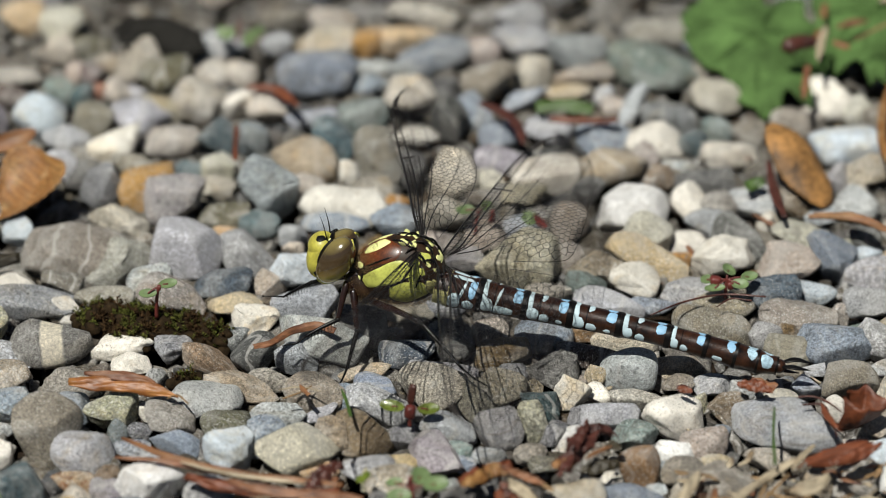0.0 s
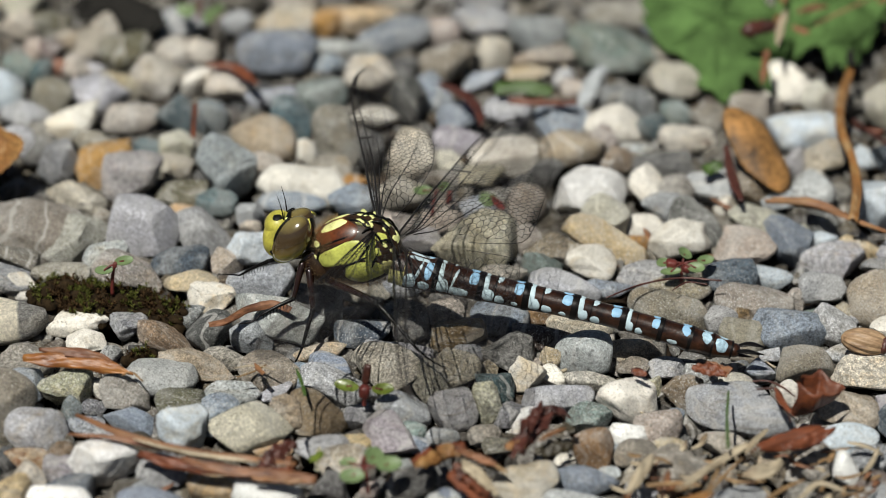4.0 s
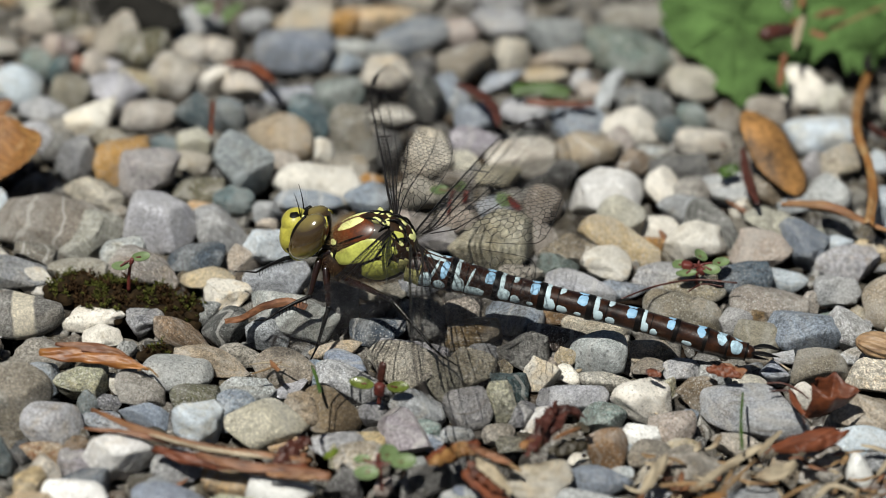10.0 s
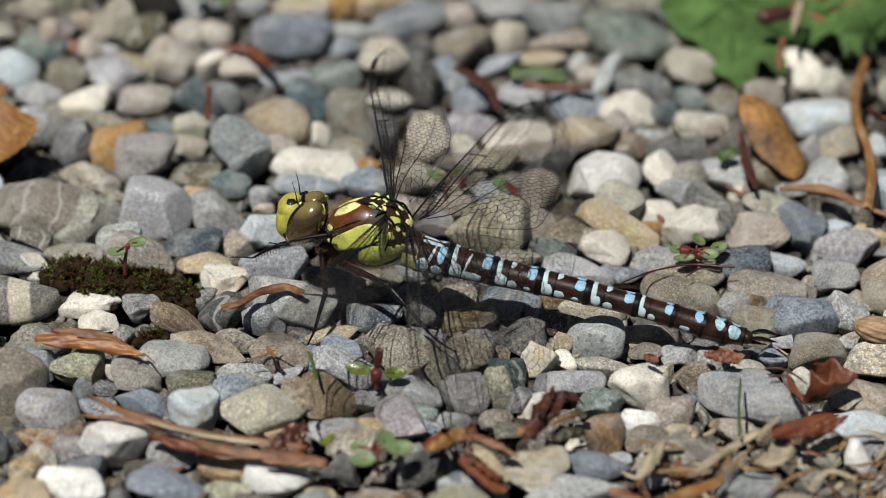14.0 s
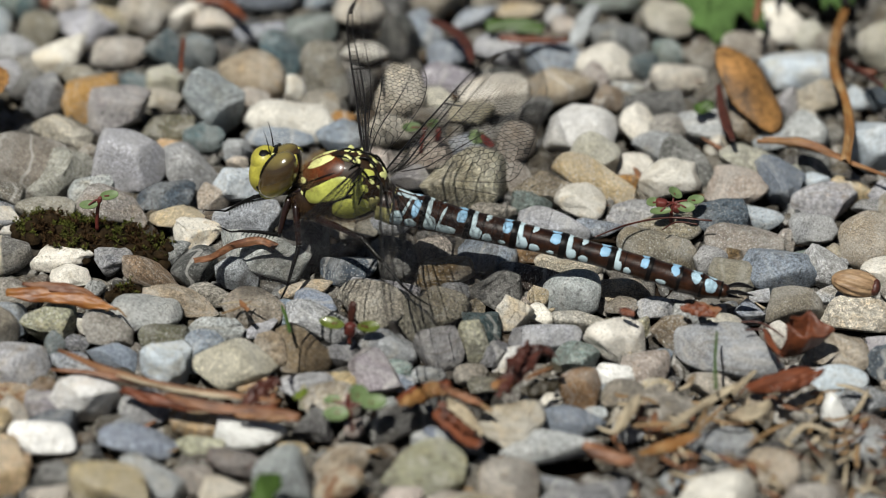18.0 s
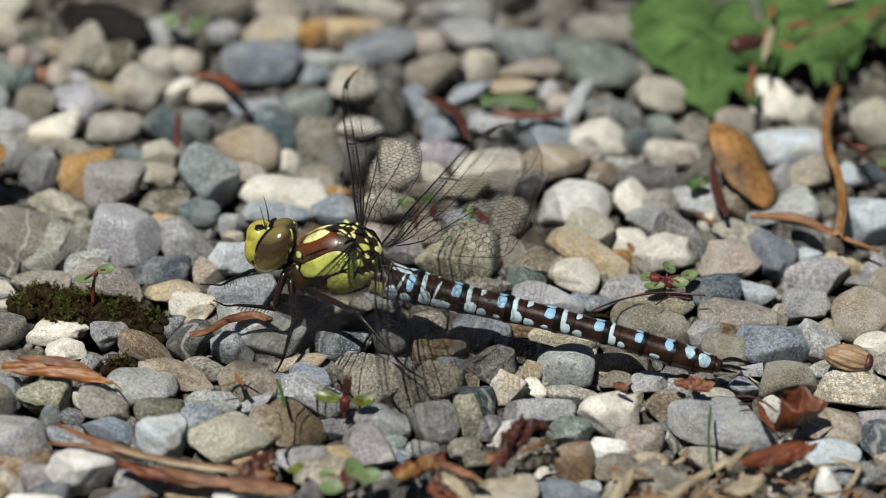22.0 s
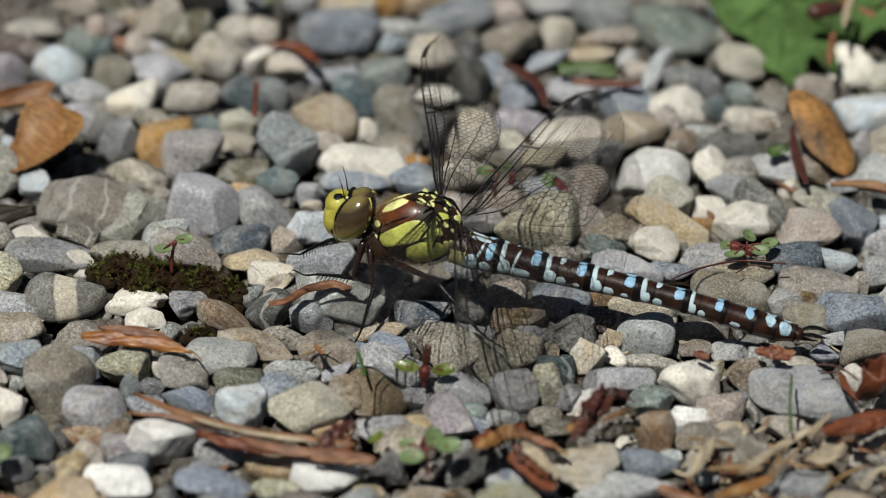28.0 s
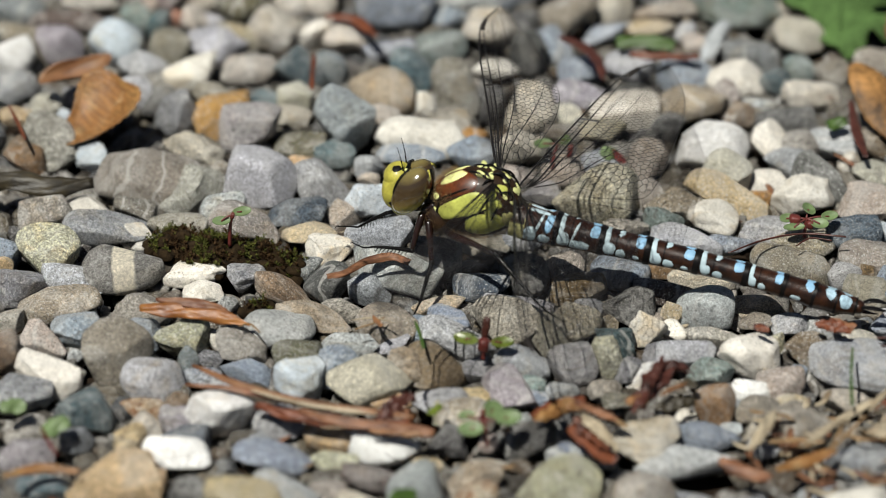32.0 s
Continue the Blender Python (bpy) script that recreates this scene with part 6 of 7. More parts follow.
ribbon("dead_leaf", DARK_LEAF, [(16.5, -58.9, 5.0), (17.6, -54.9, 5.0), (18.5, -52.4, 5.0)], 1.65, 1.6, (0.6, 0.3), "upturned maroon flap of a crumpled leaf", "leaf", 0.15)
ribbon("leaf_scrap", TANBARK, [(17.8, -60.3, 4.4), (19.4, -58.7, 4.4), (21.4, -57.3, 4.4)], 0.68, 1.2, (0.3, 0.3), "thin pinkish-brown curled leaf edge", "leaf", 0.08)
ribbon("leaf_scrap", ORANGE_LEAF, [(13.7, -60.4, 3.4), (14.8, -59.9, 3.4), (16.1, -60.8, 3.4)], 1.50, 1.0, (0.4, 0.6), "torn orange-brown base of a leaf", "leaf", 0.1)
ribbon("leaf_scrap", BLACK_BARK, [(17.5, -59.5, 2.4), (19.6, -59.1, 2.4), (22.5, -58.1, 2.4)], 1.95, 1.4, (0.5, 0.4), "dark olive rotten leaf under a stone", "leaf", 0.1)
ribbon("leaf_scrap", BLACK_BARK, [(20.5, -56.7, 3.4), (21.7, -55.4, 3.4), (22.5, -56.6, 3.4)], 1.20, 1.4, (0.5, 0.4), "black rotten leaf scrap beside a pebble", "leaf", 0.12)
ribbon("dead_leaf", ORANGE_LEAF, [(2.3, -65.4, 3.6), (4.4, -63.3, 3.6), (6.5, -61.3, 3.6), (8.2, -61.7, 3.6)], 1.95, 1.2, (0.3, 0.6), "orange-brown dead leaf with a torn edge", "leaf", 0.1)
ribbon("dead_leaf", RUST_LEAF, [(7.2, -64.8, 3.4), (9.3, -67.3, 3.4), (11.7, -70.5, 3.4)], 1.80, 1.3, (0.5, 0.4), "rust-brown curled leaf in the litter", "leaf", 0.12)
ribbon("leaf_scrap", PALE_STRAW, [(8.2, -66.0, 4.2), (10.3, -68.4, 4.2), (11.7, -71.2, 4.2)], 0.98, 1.0, (0.4, 0.3), "pale pinkish dry leaf strip", "leaf", 0.06)
ribbon("leaf_scrap", BARK, [(7.2, -61.0, 3.8), (9.6, -62.8, 3.8), (12.6, -65.0, 3.8)], 1.13, 1.0, (0.4, 0.3), "brown dry leaf strip in the litter", "leaf", 0.08)
ribbon("leaf_scrap", RUST_LEAF, [(38.4, -40.4, 3.2), (40.6, -41.0, 3.2), (42.7, -42.3, 3.2)], 1.80, 1.1, (0.4, 0.4), "rust-brown leaf scrap by the tail", "leaf", 0.08)
ribbon("leaf_scrap", RUST_LEAF, [(30.6, -41.3, 3.0), (31.6, -41.8, 3.0), (32.4, -42.3, 3.0)], 0.98, 1.0, (0.5, 0.4), "small dark red leaf scrap", "leaf", 0.08)
ribbon("dead_leaf", RUST_LEAF, [(48.8, -59.4, 3.2), (51.6, -58.0, 3.2), (55.8, -54.9, 3.2)], 1.80, 1.3, (0.4, 0.2), "dark rust curled leaf against a flat stone", "leaf", 0.1)
ribbon("leaf_scrap", PALE_STRAW, [(58.5, 54.4, 8.0), (57.4, 49.5, 8.0), (56.2, 42.9, 8.0)], 1.28, 1.0, (0.5, 0.3), "pale tan dry scrap lying on the green leaf", "leaf", 0.08)
ribbon("leaf_scrap", BARK, [(54.8, 43.4, 7.0), (54.3, 40.3, 6.0), (53.6, 36.2, 5.0)], 1.20, 1.0, (0.5, 0.4), "rust-brown dry scrap hanging off the leaf", "leaf", 0.12)
ribbon("leaf_scrap", TANBARK, [(59.0, 49.0, 8.0), (60.2, 48.0, 8.0), (61.3, 46.9, 8.0)], 1.20, 0.8, (0.4, 0.4), "small ochre scrap on the green leaf", "leaf")
ribbon("straw", STRAW, [(62.2, 49.4, 8.0), (67.2, 53.6, 8.5), (72.6, 58.5, 8.5)], 0.53, 1.6, (0.5, 0.5), "long tan straw lying on the green leaf", "straw")
ribbon("twig", BLACK_BARK, [(73.2, 49.3, 7.0), (75.1, 54.6, 8.0), (77.9, 61.8, 8.0)], 0.60, 1.8, (0.6, 0.6), "dark twig lying on the green leaf", "twig")


# ---- the stones that can be told apart: place, half axes, turn, tone ----
pebble(-48.8, -37.9, 2.37, 2.02, 2.29, 0, "blue_grey")
rock(-43.7, -39.4, 3.62, 3.08, 2.61, -5, "greenish_cream")
pebble(-42.4, -35.3, 1.79, 1.52, 1.28, 0, "light_grey")
pebble(-46.6, -49.3, 4.06, 3.39, 2.61, 4, "light_grey")
rock(-42.4, -44.9, 1.39, 1.18, 2.44, 10, "teal")
pebble(-40.5, -46.3, 2.48, 1.49, 1.15, 10, "blue_grey")
pebble(-37.8, -48.3, 2.69, 1.22, 0.94, 5, "light_grey")
pebble(-39.2, -38.0, 1.26, 1.07, 1.41, 0, "white")
pebble(-35.7, -40.4, 3.69, 2.83, 2.18, 18, "mottled")
pebble(-31.2, -37.1, 4.68, 3.21, 2.47, 5, "light_grey")
pebble(-40.1, -41.2, 1.92, 1.06, 0.82, 0, "grey")
pebble(-34.8, -45.1, 3.37, 1.84, 1.42, 12, "blue_grey")
pebble(-28.4, -41.6, 3.39, 2.47, 1.90, 0, "olive")
rock(-27.8, -48.3, 3.49, 2.97, 2.59, 20, "pale_blue")
pebble(-22.8, -44.9, 2.63, 2.24, 2.75, 0, "blue_grey")
pebble(-21.8, -38.3, 3.71, 2.31, 1.78, 0, "light_grey")
pebble(-18.7, -48.6, 5.52, 3.92, 3.02, 5, "cream")
rock(-37.4, -56.7, 4.43, 3.77, 3.21, 10, "bright_white")
pebble(-43.0, -54.7, 1.80, 1.53, 1.88, 0, "warm_brown")
pebble(-47.3, -54.9, 2.87, 1.72, 1.33, 0, "rusty")
pebble(-46.7, -60.3, 2.49, 2.11, 2.14, 0, "cream")
pebble(-42.8, -57.3, 2.29, 1.95, 1.53, 0, "lilac")
pebble(-41.6, -61.9, 3.40, 2.38, 1.83, 0, "dark_blue")
pebble(-42.0, -65.7, 4.43, 2.95, 2.27, 12, "bright_white")
pebble(-47.9, -64.1, 1.98, 1.68, 2.51, 0, "pale_ochre")
pebble(-29.5, -58.2, 3.50, 2.57, 1.98, -10, "grey")
pebble(-27.5, -56.0, 2.08, 0.95, 0.73, 28, "light_grey")
pebble(-32.0, -60.9, 1.56, 1.33, 1.26, 0, "light_grey")
pebble(-30.0, -65.7, 5.00, 2.53, 1.95, 5, "blue_grey")
pebble(-22.4, -60.7, 4.12, 2.56, 1.97, 5, "ochre")
pebble(-22.6, -65.7, 3.24, 1.52, 1.17, 0, "greenish_cream")
rock(-26.8, -33.0, 5.24, 2.96, 2.28, 12, "tan")
pebble(-31.3, -25.2, 4.25, 2.46, 1.89, 25, "warm_brown")
pebble(-23.2, -29.8, 3.01, 1.72, 1.32, 0, "mottled")
rock(-49.6, -32.5, 4.11, 3.50, 2.80, 0, "mottled")
pebble(-38.7, -29.0, 1.58, 1.35, 1.16, 0, "grey")
rock(-42.0, -26.1, 2.80, 2.27, 1.75, 0, "white")
# a clump of black moss, put in as a small black stone
pebble(-34.8, -29.7, 1.43, 1.22, 1.40, 0, "black")
pebble(-17.1, -35.0, 4.10, 3.22, 2.48, 0, "grey_brown")
pebble(-19.8, -25.1, 3.04, 2.58, 2.17, 10, "light_grey")
pebble(-12.8, -35.2, 2.68, 2.28, 2.02, 0, "blue_grey")
pebble(-9.0, -32.5, 2.92, 2.48, 1.95, 0, "blue_grey")
pebble(-10.5, -27.7, 3.63, 1.27, 0.98, -5, "tan")
rock(-16.1, -38.1, 2.52, 1.42, 1.10, -25, "light_grey")
pebble(-8.1, -37.8, 5.34, 2.76, 2.12, 28, "light_grey")
pebble(-10.3, -44.7, 4.10, 3.25, 2.50, 15, "warm_brown")
pebble(-14.5, -45.3, 2.41, 2.05, 2.89, 0, "tan")
pebble(-4.9, -45.2, 2.05, 1.74, 1.86, 0, "grey")
rock(-1.2, -34.5, 5.07, 4.21, 3.24, 10, "mottled")
rock(0.7, -43.6, 3.82, 2.99, 2.31, 20, "light_grey")
pebble(-0.5, -49.6, 3.77, 3.14, 2.41, 45, "lilac")
pebble(2.2, -47.5, 1.68, 1.43, 1.37, 0, "pale_teal")
rock(2.7, -50.1, 1.67, 1.31, 1.01, 0, "blue_grey")
pebble(5.9, -48.9, 2.26, 1.83, 1.41, 0, "light_grey")
pebble(7.3, -43.7, 3.30, 2.81, 3.07, 0, "lilac")
pebble(7.7, -34.2, 3.14, 2.67, 2.50, 20, "tan")
rock(4.3, -36.4, 2.53, 2.15, 2.83, -20, "grey_brown")
pebble(-9.6, -51.9, 3.61, 2.34, 1.80, 0, "light_grey")
pebble(-5.3, -49.7, 2.25, 1.57, 1.21, 10, "pale_ochre")
pebble(-3.2, -49.2, 0.58, 0.49, 1.23, 0, "white")
pebble(-6.2, -56.3, 3.58, 2.92, 2.25, 0, "tan")
rock(-9.8, -55.3, 0.72, 0.61, 2.13, 0, "greenish_cream")
rock(-16.3, -63.4, 4.38, 2.97, 2.29, 10, "bright_white")
rock(-8.5, -61.7, 2.63, 2.23, 2.19, 0, "black")
pebble(-3.3, -60.9, 1.28, 1.09, 1.34, 0, "pinkish")
rock(2.5, -60.1, 3.70, 2.99, 2.30, 0, "dark_grey")
pebble(6.9, -64.1, 2.97, 2.29, 1.76, -20, "light_grey")
pebble(-3.3, -64.9, 2.26, 1.27, 0.98, 0, "cream")
pebble(-10.8, -65.0, 1.98, 1.10, 0.85, 0, "pale_ochre")
pebble(-16.0, -51.1, 2.68, 1.48, 1.14, 0, "peach")
pebble(0.6, -54.8, 1.58, 1.21, 0.93, 0, "light_grey")
rock(8.2, -24.1, 3.80, 2.83, 2.18, 0, "olive_brown")
pebble(9.3, -30.9, 2.10, 1.79, 2.10, 0, "grey")
rock(15.0, -29.0, 3.77, 3.20, 2.85, 25, "dark_grey")
pebble(12.2, -31.6, 1.20, 1.02, 1.54, 0, "tan")
rock(12.9, -37.2, 2.67, 2.27, 2.31, 0, "teal")
pebble(11.8, -42.7, 2.06, 1.75, 3.06, 0, "greenish_cream")
pebble(14.6, -44.0, 2.72, 2.31, 1.86, -25, "grey")
rock(17.0, -35.4, 2.46, 2.09, 2.57, 15, "white")
pebble(20.5, -33.5, 2.10, 1.62, 1.24, 10, "white")
pebble(18.2, -29.6, 1.28, 1.09, 0.84, 0, "pinkish")
pebble(20.4, -28.8, 1.51, 1.28, 1.58, 0, "pale_ochre")
pebble(21.0, -40.1, 4.88, 2.84, 2.19, 0, "light_grey")
pebble(16.1, -45.3, 3.08, 1.85, 1.42, -35, "bright_white")
pebble(24.8, -28.9, 3.92, 3.33, 2.69, -5, "light_grey")
rock(26.3, -34.8, 4.18, 1.70, 1.31, 15, "cream")
rock(30.6, -41.3, 4.50, 3.72, 2.86, 25, "white")
pebble(34.0, -36.4, 0.97, 0.82, 1.74, 0, "greenish_cream")
pebble(25.1, -44.3, 3.08, 2.55, 1.97, 0, "pale_teal")
pebble(30.0, -48.1, 2.62, 2.19, 1.68, 10, "bright_white")
pebble(25.1, -53.3, 2.74, 2.33, 3.14, 0, "brown")
pebble(33.9, -46.5, 3.07, 2.61, 2.54, 15, "pinkish")
pebble(35.1, -50.0, 2.40, 1.48, 1.14, 0, "pale_ochre")
pebble(30.9, -53.3, 2.89, 2.45, 2.06, 15, "grey_brown")
pebble(30.6, -56.3, 3.09, 1.38, 1.06, -40, "tan")
pebble(35.7, -56.8, 4.16, 3.18, 2.45, 0, "grey_brown")
pebble(33.6, -52.3, 1.88, 1.22, 0.94, 0, "light_grey")
rock(16.3, -61.7, 4.11, 3.50, 3.08, 5, "cream")
pebble(23.9, -58.8, 4.43, 2.31, 1.78, 0, "blue_grey")
pebble(21.4, -64.5, 6.50, 2.29, 1.76, -3, "light_grey")
pebble(27.1, -56.3, 1.51, 1.21, 0.93, 0, "light_grey")
pebble(30.9, -60.6, 2.07, 1.62, 1.25, 20, "light_grey")
pebble(11.3, -48.4, 2.19, 1.75, 1.35, 0, "mottled")
pebble(12.9, -50.6, 1.96, 1.48, 1.14, 0, "grey_brown")
pebble(7.3, -64.4, 1.91, 1.62, 1.90, 0, "blue_grey")
rock(21.7, -54.1, 1.59, 1.30, 1.00, 0, "white")
pebble(28.1, -51.8, 0.94, 0.80, 1.52, 0, "light_grey")
pebble(11.1, -63.9, 1.77, 1.19, 0.92, 0, "cream")
pebble(33.7, -60.4, 2.00, 1.20, 0.92, 0, "pale_ochre")
rock(37.5, -38.3, 2.74, 2.33, 2.77, 0, "warm_brown")
pebble(35.9, -31.7, 2.63, 1.80, 1.39, 0, "light_grey")
pebble(40.2, -35.3, 2.39, 2.03, 2.21, 10, "light_grey")
pebble(44.7, -35.2, 2.69, 1.88, 1.45, 0, "cream")
pebble(44.8, -44.1, 7.04, 3.96, 3.05, 3, "light_grey")
pebble(42.0, -49.7, 3.13, 1.83, 1.41, 0, "cream")
pebble(48.6, -32.3, 2.25, 1.91, 1.66, 0, "blue_grey")
pebble(46.0, -29.6, 1.13, 0.91, 0.70, 0, "grey")
pebble(54.3, -31.6, 3.90, 3.32, 2.99, 0, "grey_brown")
pebble(51.9, -37.5, 1.71, 1.45, 1.79, 0, "white")
pebble(61.2, -27.3, 4.01, 1.91, 1.47, -8, "light_grey")
rock(63.2, -33.3, 5.39, 3.06, 2.35, 3, "cream")
rock(59.2, -42.4, 4.27, 3.36, 2.59, 20, "tan")
pebble(58.5, -48.8, 3.71, 2.53, 1.95, 10, "pale_blue")
pebble(57.5, -55.8, 2.08, 1.77, 2.09, 30, "bright_white")
rock(52.7, -53.8, 3.53, 2.86, 2.20, 0, "grey_brown")
pebble(61.4, -53.6, 3.54, 2.25, 1.73, 0, "grey")
pebble(61.6, -58.9, 3.29, 2.14, 1.65, 0, "dark_mauve")
pebble(60.1, -63.0, 3.12, 2.13, 1.64, -15, "light_grey")
pebble(42.6, -63.9, 4.39, 2.72, 2.09, 0, "grey")
rock(47.8, -56.3, 2.30, 1.95, 2.22, 0, "tan")
pebble(54.3, -44.7, 2.72, 0.79, 0.61, 0, "pinkish")
rock(49.9, -26.8, 1.67, 1.09, 0.84, 0, "light_grey")
pebble(46.5, -27.1, 2.05, 1.73, 1.33, 0, "grey_brown")
pebble(65.5, -25.3, 1.06, 0.82, 0.63, 0, "grey")
pebble(36.4, -42.1, 1.33, 1.13, 0.90, 0, "blue_grey")
rock(-52.5, -11.9, 2.72, 2.05, 1.58, 15, "white")
rock(-43.3, -21.5, 4.43, 2.29, 1.76, 0, "white")
rock(-36.8, -22.8, 2.74, 2.33, 2.06, 20, "grey")
pebble(-29.3, -20.4, 3.29, 2.30, 1.77, -40, "grey")
pebble(-25.5, -24.3, 3.19, 2.71, 2.54, -15, "dark_grey")
rock(-25.8, -14.3, 3.33, 2.60, 2.00, -15, "white")
pebble(-28.8, -10.4, 3.89, 2.06, 1.58, -5, "pale_ochre")
rock(-37.6, -10.4, 4.90, 3.83, 2.95, 15, "mottled")
pebble(-40.8, -5.5, 3.37, 2.87, 2.60, -20, "light_grey")
pebble(-36.1, 1.3, 5.07, 4.31, 4.48, 20, "light_grey")
pebble(-28.0, 2.9, 4.30, 3.63, 2.79, -5, "light_grey")
pebble(-30.6, -6.0, 4.16, 2.64, 2.03, -5, "dark_blue")
rock(-45.7, -0.9, 4.90, 3.51, 2.70, -38, "mottled")
rock(-51.7, 1.4, 7.62, 4.47, 3.44, 10, "grey_brown")
pebble(-52.9, -5.4, 3.38, 2.54, 1.96, 15, "grey_brown")
pebble(-47.0, -9.8, 4.05, 2.34, 1.80, 0, "mottled")
pebble(-52.9, -9.1, 2.34, 1.69, 1.30, 0, "grey")
rock(-46.3, 11.5, 4.69, 2.91, 2.24, 15, "cream")
pebble(-38.9, 16.2, 4.39, 3.73, 3.74, 0, "lilac")
pebble(-31.7, 13.1, 4.21, 2.72, 2.10, -15, "olive")
pebble(-31.0, 9.3, 2.09, 1.74, 1.34, 0, "peach")
pebble(-26.4, 11.7, 2.91, 2.33, 1.79, 0, "teal")
rock(-25.4, 16.5, 4.47, 3.80, 5.79, 10, "light_grey")
pebble(-24.2, -5.1, 2.36, 2.00, 1.85, 0, "pinkish")
pebble(-42.7, 8.2, 1.29, 1.09, 1.14, 0, "pinkish")
rock(-20.9, -2.9, 3.63, 3.08, 2.75, 0, "pale_blue")
pebble(-21.3, 5.0, 1.60, 1.36, 1.36, 0, "cream")
pebble(-19.1, -10.8, 4.67, 2.80, 2.16, 0, "light_grey")
pebble(-16.3, -21.6, 6.26, 4.21, 3.24, 10, "light_grey")
pebble(-4.9, -23.9, 3.80, 2.83, 2.18, -5, "dark_blue")
pebble(0.1, -28.6, 4.68, 2.35, 1.81, 0, "light_grey")
# dark grey here carries the body's shadow in the stone's own tone
pebble(-11.1, -19.2, 3.45, 2.93, 3.60, 0, "dark_grey")
pebble(-5.1, -12.0, 3.88, 2.05, 1.58, 0, "tan")
pebble(0.0, -10.6, 3.27, 1.68, 1.30, 0, "light_grey")
pebble(0.8, -21.1, 3.44, 2.92, 2.69, 0, "dark_grey")
pebble(6.3, -17.3, 2.62, 2.23, 1.81, 0, "pinkish")
pebble(-15.6, 11.6, 4.85, 2.33, 1.79, 0, "blue_grey")
pebble(-21.5, 8.8, 2.09, 1.78, 1.66, 0, "light_grey")
rock(-14.3, 15.7, 6.35, 3.71, 2.86, 10, "white")
pebble(-19.7, 21.6, 2.79, 2.38, 1.94, 20, "pinkish")
pebble(-10.2, 21.5, 3.29, 2.47, 1.90, 0, "mottled")
pebble(-7.1, 13.2, 3.40, 2.72, 2.10, 0, "blue_grey")
pebble(1.5, 24.2, 3.79, 3.22, 3.97, 0, "cream")
pebble(0.5, 13.8, 3.65, 3.10, 2.63, 0, "cream")
pebble(6.2, 5.7, 3.20, 2.72, 2.72, 0, "pinkish")
pebble(3.3, 1.7, 3.02, 2.10, 1.62, 0, "lilac")
pebble(-6.9, 19.2, 2.21, 1.38, 1.06, 0, "ochre")
pebble(27.5, 13.8, 5.11, 4.09, 3.15, 5, "bright_white")
pebble(29.1, 5.9, 3.60, 3.06, 3.46, 30, "cream")
pebble(29.4, -0.1, 6.82, 3.14, 2.42, 25, "pale_ochre")
rock(21.9, -2.3, 4.74, 3.32, 2.55, -5, "tan")
rock(26.8, -5.5, 3.54, 3.01, 2.44, -10, "white")
pebble(20.0, -4.7, 2.83, 2.36, 1.82, 20, "pale_teal")
pebble(14.7, -7.1, 3.14, 1.88, 1.45, 0, "mottled")
pebble(22.9, -12.1, 4.97, 2.89, 2.22, 10, "light_grey")
pebble(29.2, -10.9, 3.58, 1.78, 1.37, 0, "blue_grey")
pebble(34.6, -8.1, 4.23, 2.63, 2.02, 8, "light_grey")
pebble(13.8, -19.4, 3.99, 2.95, 2.27, 5, "blue_grey")
pebble(19.2, -17.6, 2.00, 1.48, 1.14, 0, "brown")
pebble(24.7, -21.2, 4.59, 2.11, 1.63, 0, "cream")
pebble(19.5, -24.4, 4.18, 2.28, 1.76, 5, "dark_mauve")
pebble(32.1, -26.9, 3.56, 2.09, 1.61, 0, "tan")
pebble(31.5, -30.8, 2.26, 1.72, 1.32, 0, "grey_brown")
pebble(10.7, -0.8, 6.17, 5.03, 3.87, 0, "greenish_cream")
pebble(11.1, 9.9, 3.23, 2.71, 2.09, 0, "blue_grey")
pebble(18.2, 10.2, 2.74, 2.33, 3.07, 0, "pinkish")
pebble(18.3, 1.2, 2.07, 1.76, 2.46, 0, "pinkish")
pebble(35.9, 16.1, 2.61, 2.22, 3.14, -20, "white")
pebble(38.1, 11.6, 3.07, 2.61, 2.79, -30, "light_grey")
pebble(34.8, 6.1, 2.81, 2.21, 1.70, 0, "white")
rock(39.6, 1.2, 4.53, 3.82, 2.94, 0, "white")
pebble(33.6, 1.7, 1.59, 1.35, 1.56, 0, "ochre")
pebble(42.9, 5.9, 4.97, 3.65, 2.81, 25, "dark_grey")
pebble(44.8, 17.0, 3.76, 2.65, 2.04, 0, "light_grey")
pebble(39.5, 15.9, 3.10, 2.63, 2.60, 0, "mottled")
pebble(47.0, 13.1, 1.79, 1.52, 1.55, 0, "white")
pebble(51.3, 7.8, 4.42, 2.70, 2.08, 0, "mottled")
pebble(53.1, 18.3, 4.58, 3.14, 2.42, 0, "warm_brown")
pebble(59.8, 15.4, 3.09, 2.63, 2.81, 35, "light_grey")
pebble(55.9, 15.2, 3.59, 1.66, 1.28, 0, "light_grey")
rock(48.7, -0.9, 4.44, 3.42, 2.63, 0, "pinkish")
rock(54.2, 0.8, 4.13, 3.43, 2.64, 35, "blue_grey")
rock(45.7, -9.9, 3.90, 3.31, 3.05, 0, "dark_blue")
pebble(38.8, -11.1, 4.36, 2.99, 2.30, 0, "tan")
pebble(36.8, -17.5, 5.39, 3.33, 2.56, 5, "grey_brown")
pebble(51.9, -7.3, 2.90, 2.07, 1.59, 0, "pale_blue")
pebble(48.8, -14.9, 5.41, 2.97, 2.29, 3, "grey_brown")
pebble(43.9, -19.1, 2.30, 1.96, 1.91, 10, "light_grey")
pebble(53.1, -22.7, 5.11, 3.94, 3.03, 15, "blue_grey")
rock(58.4, -12.1, 3.50, 2.97, 2.95, 10, "light_grey")
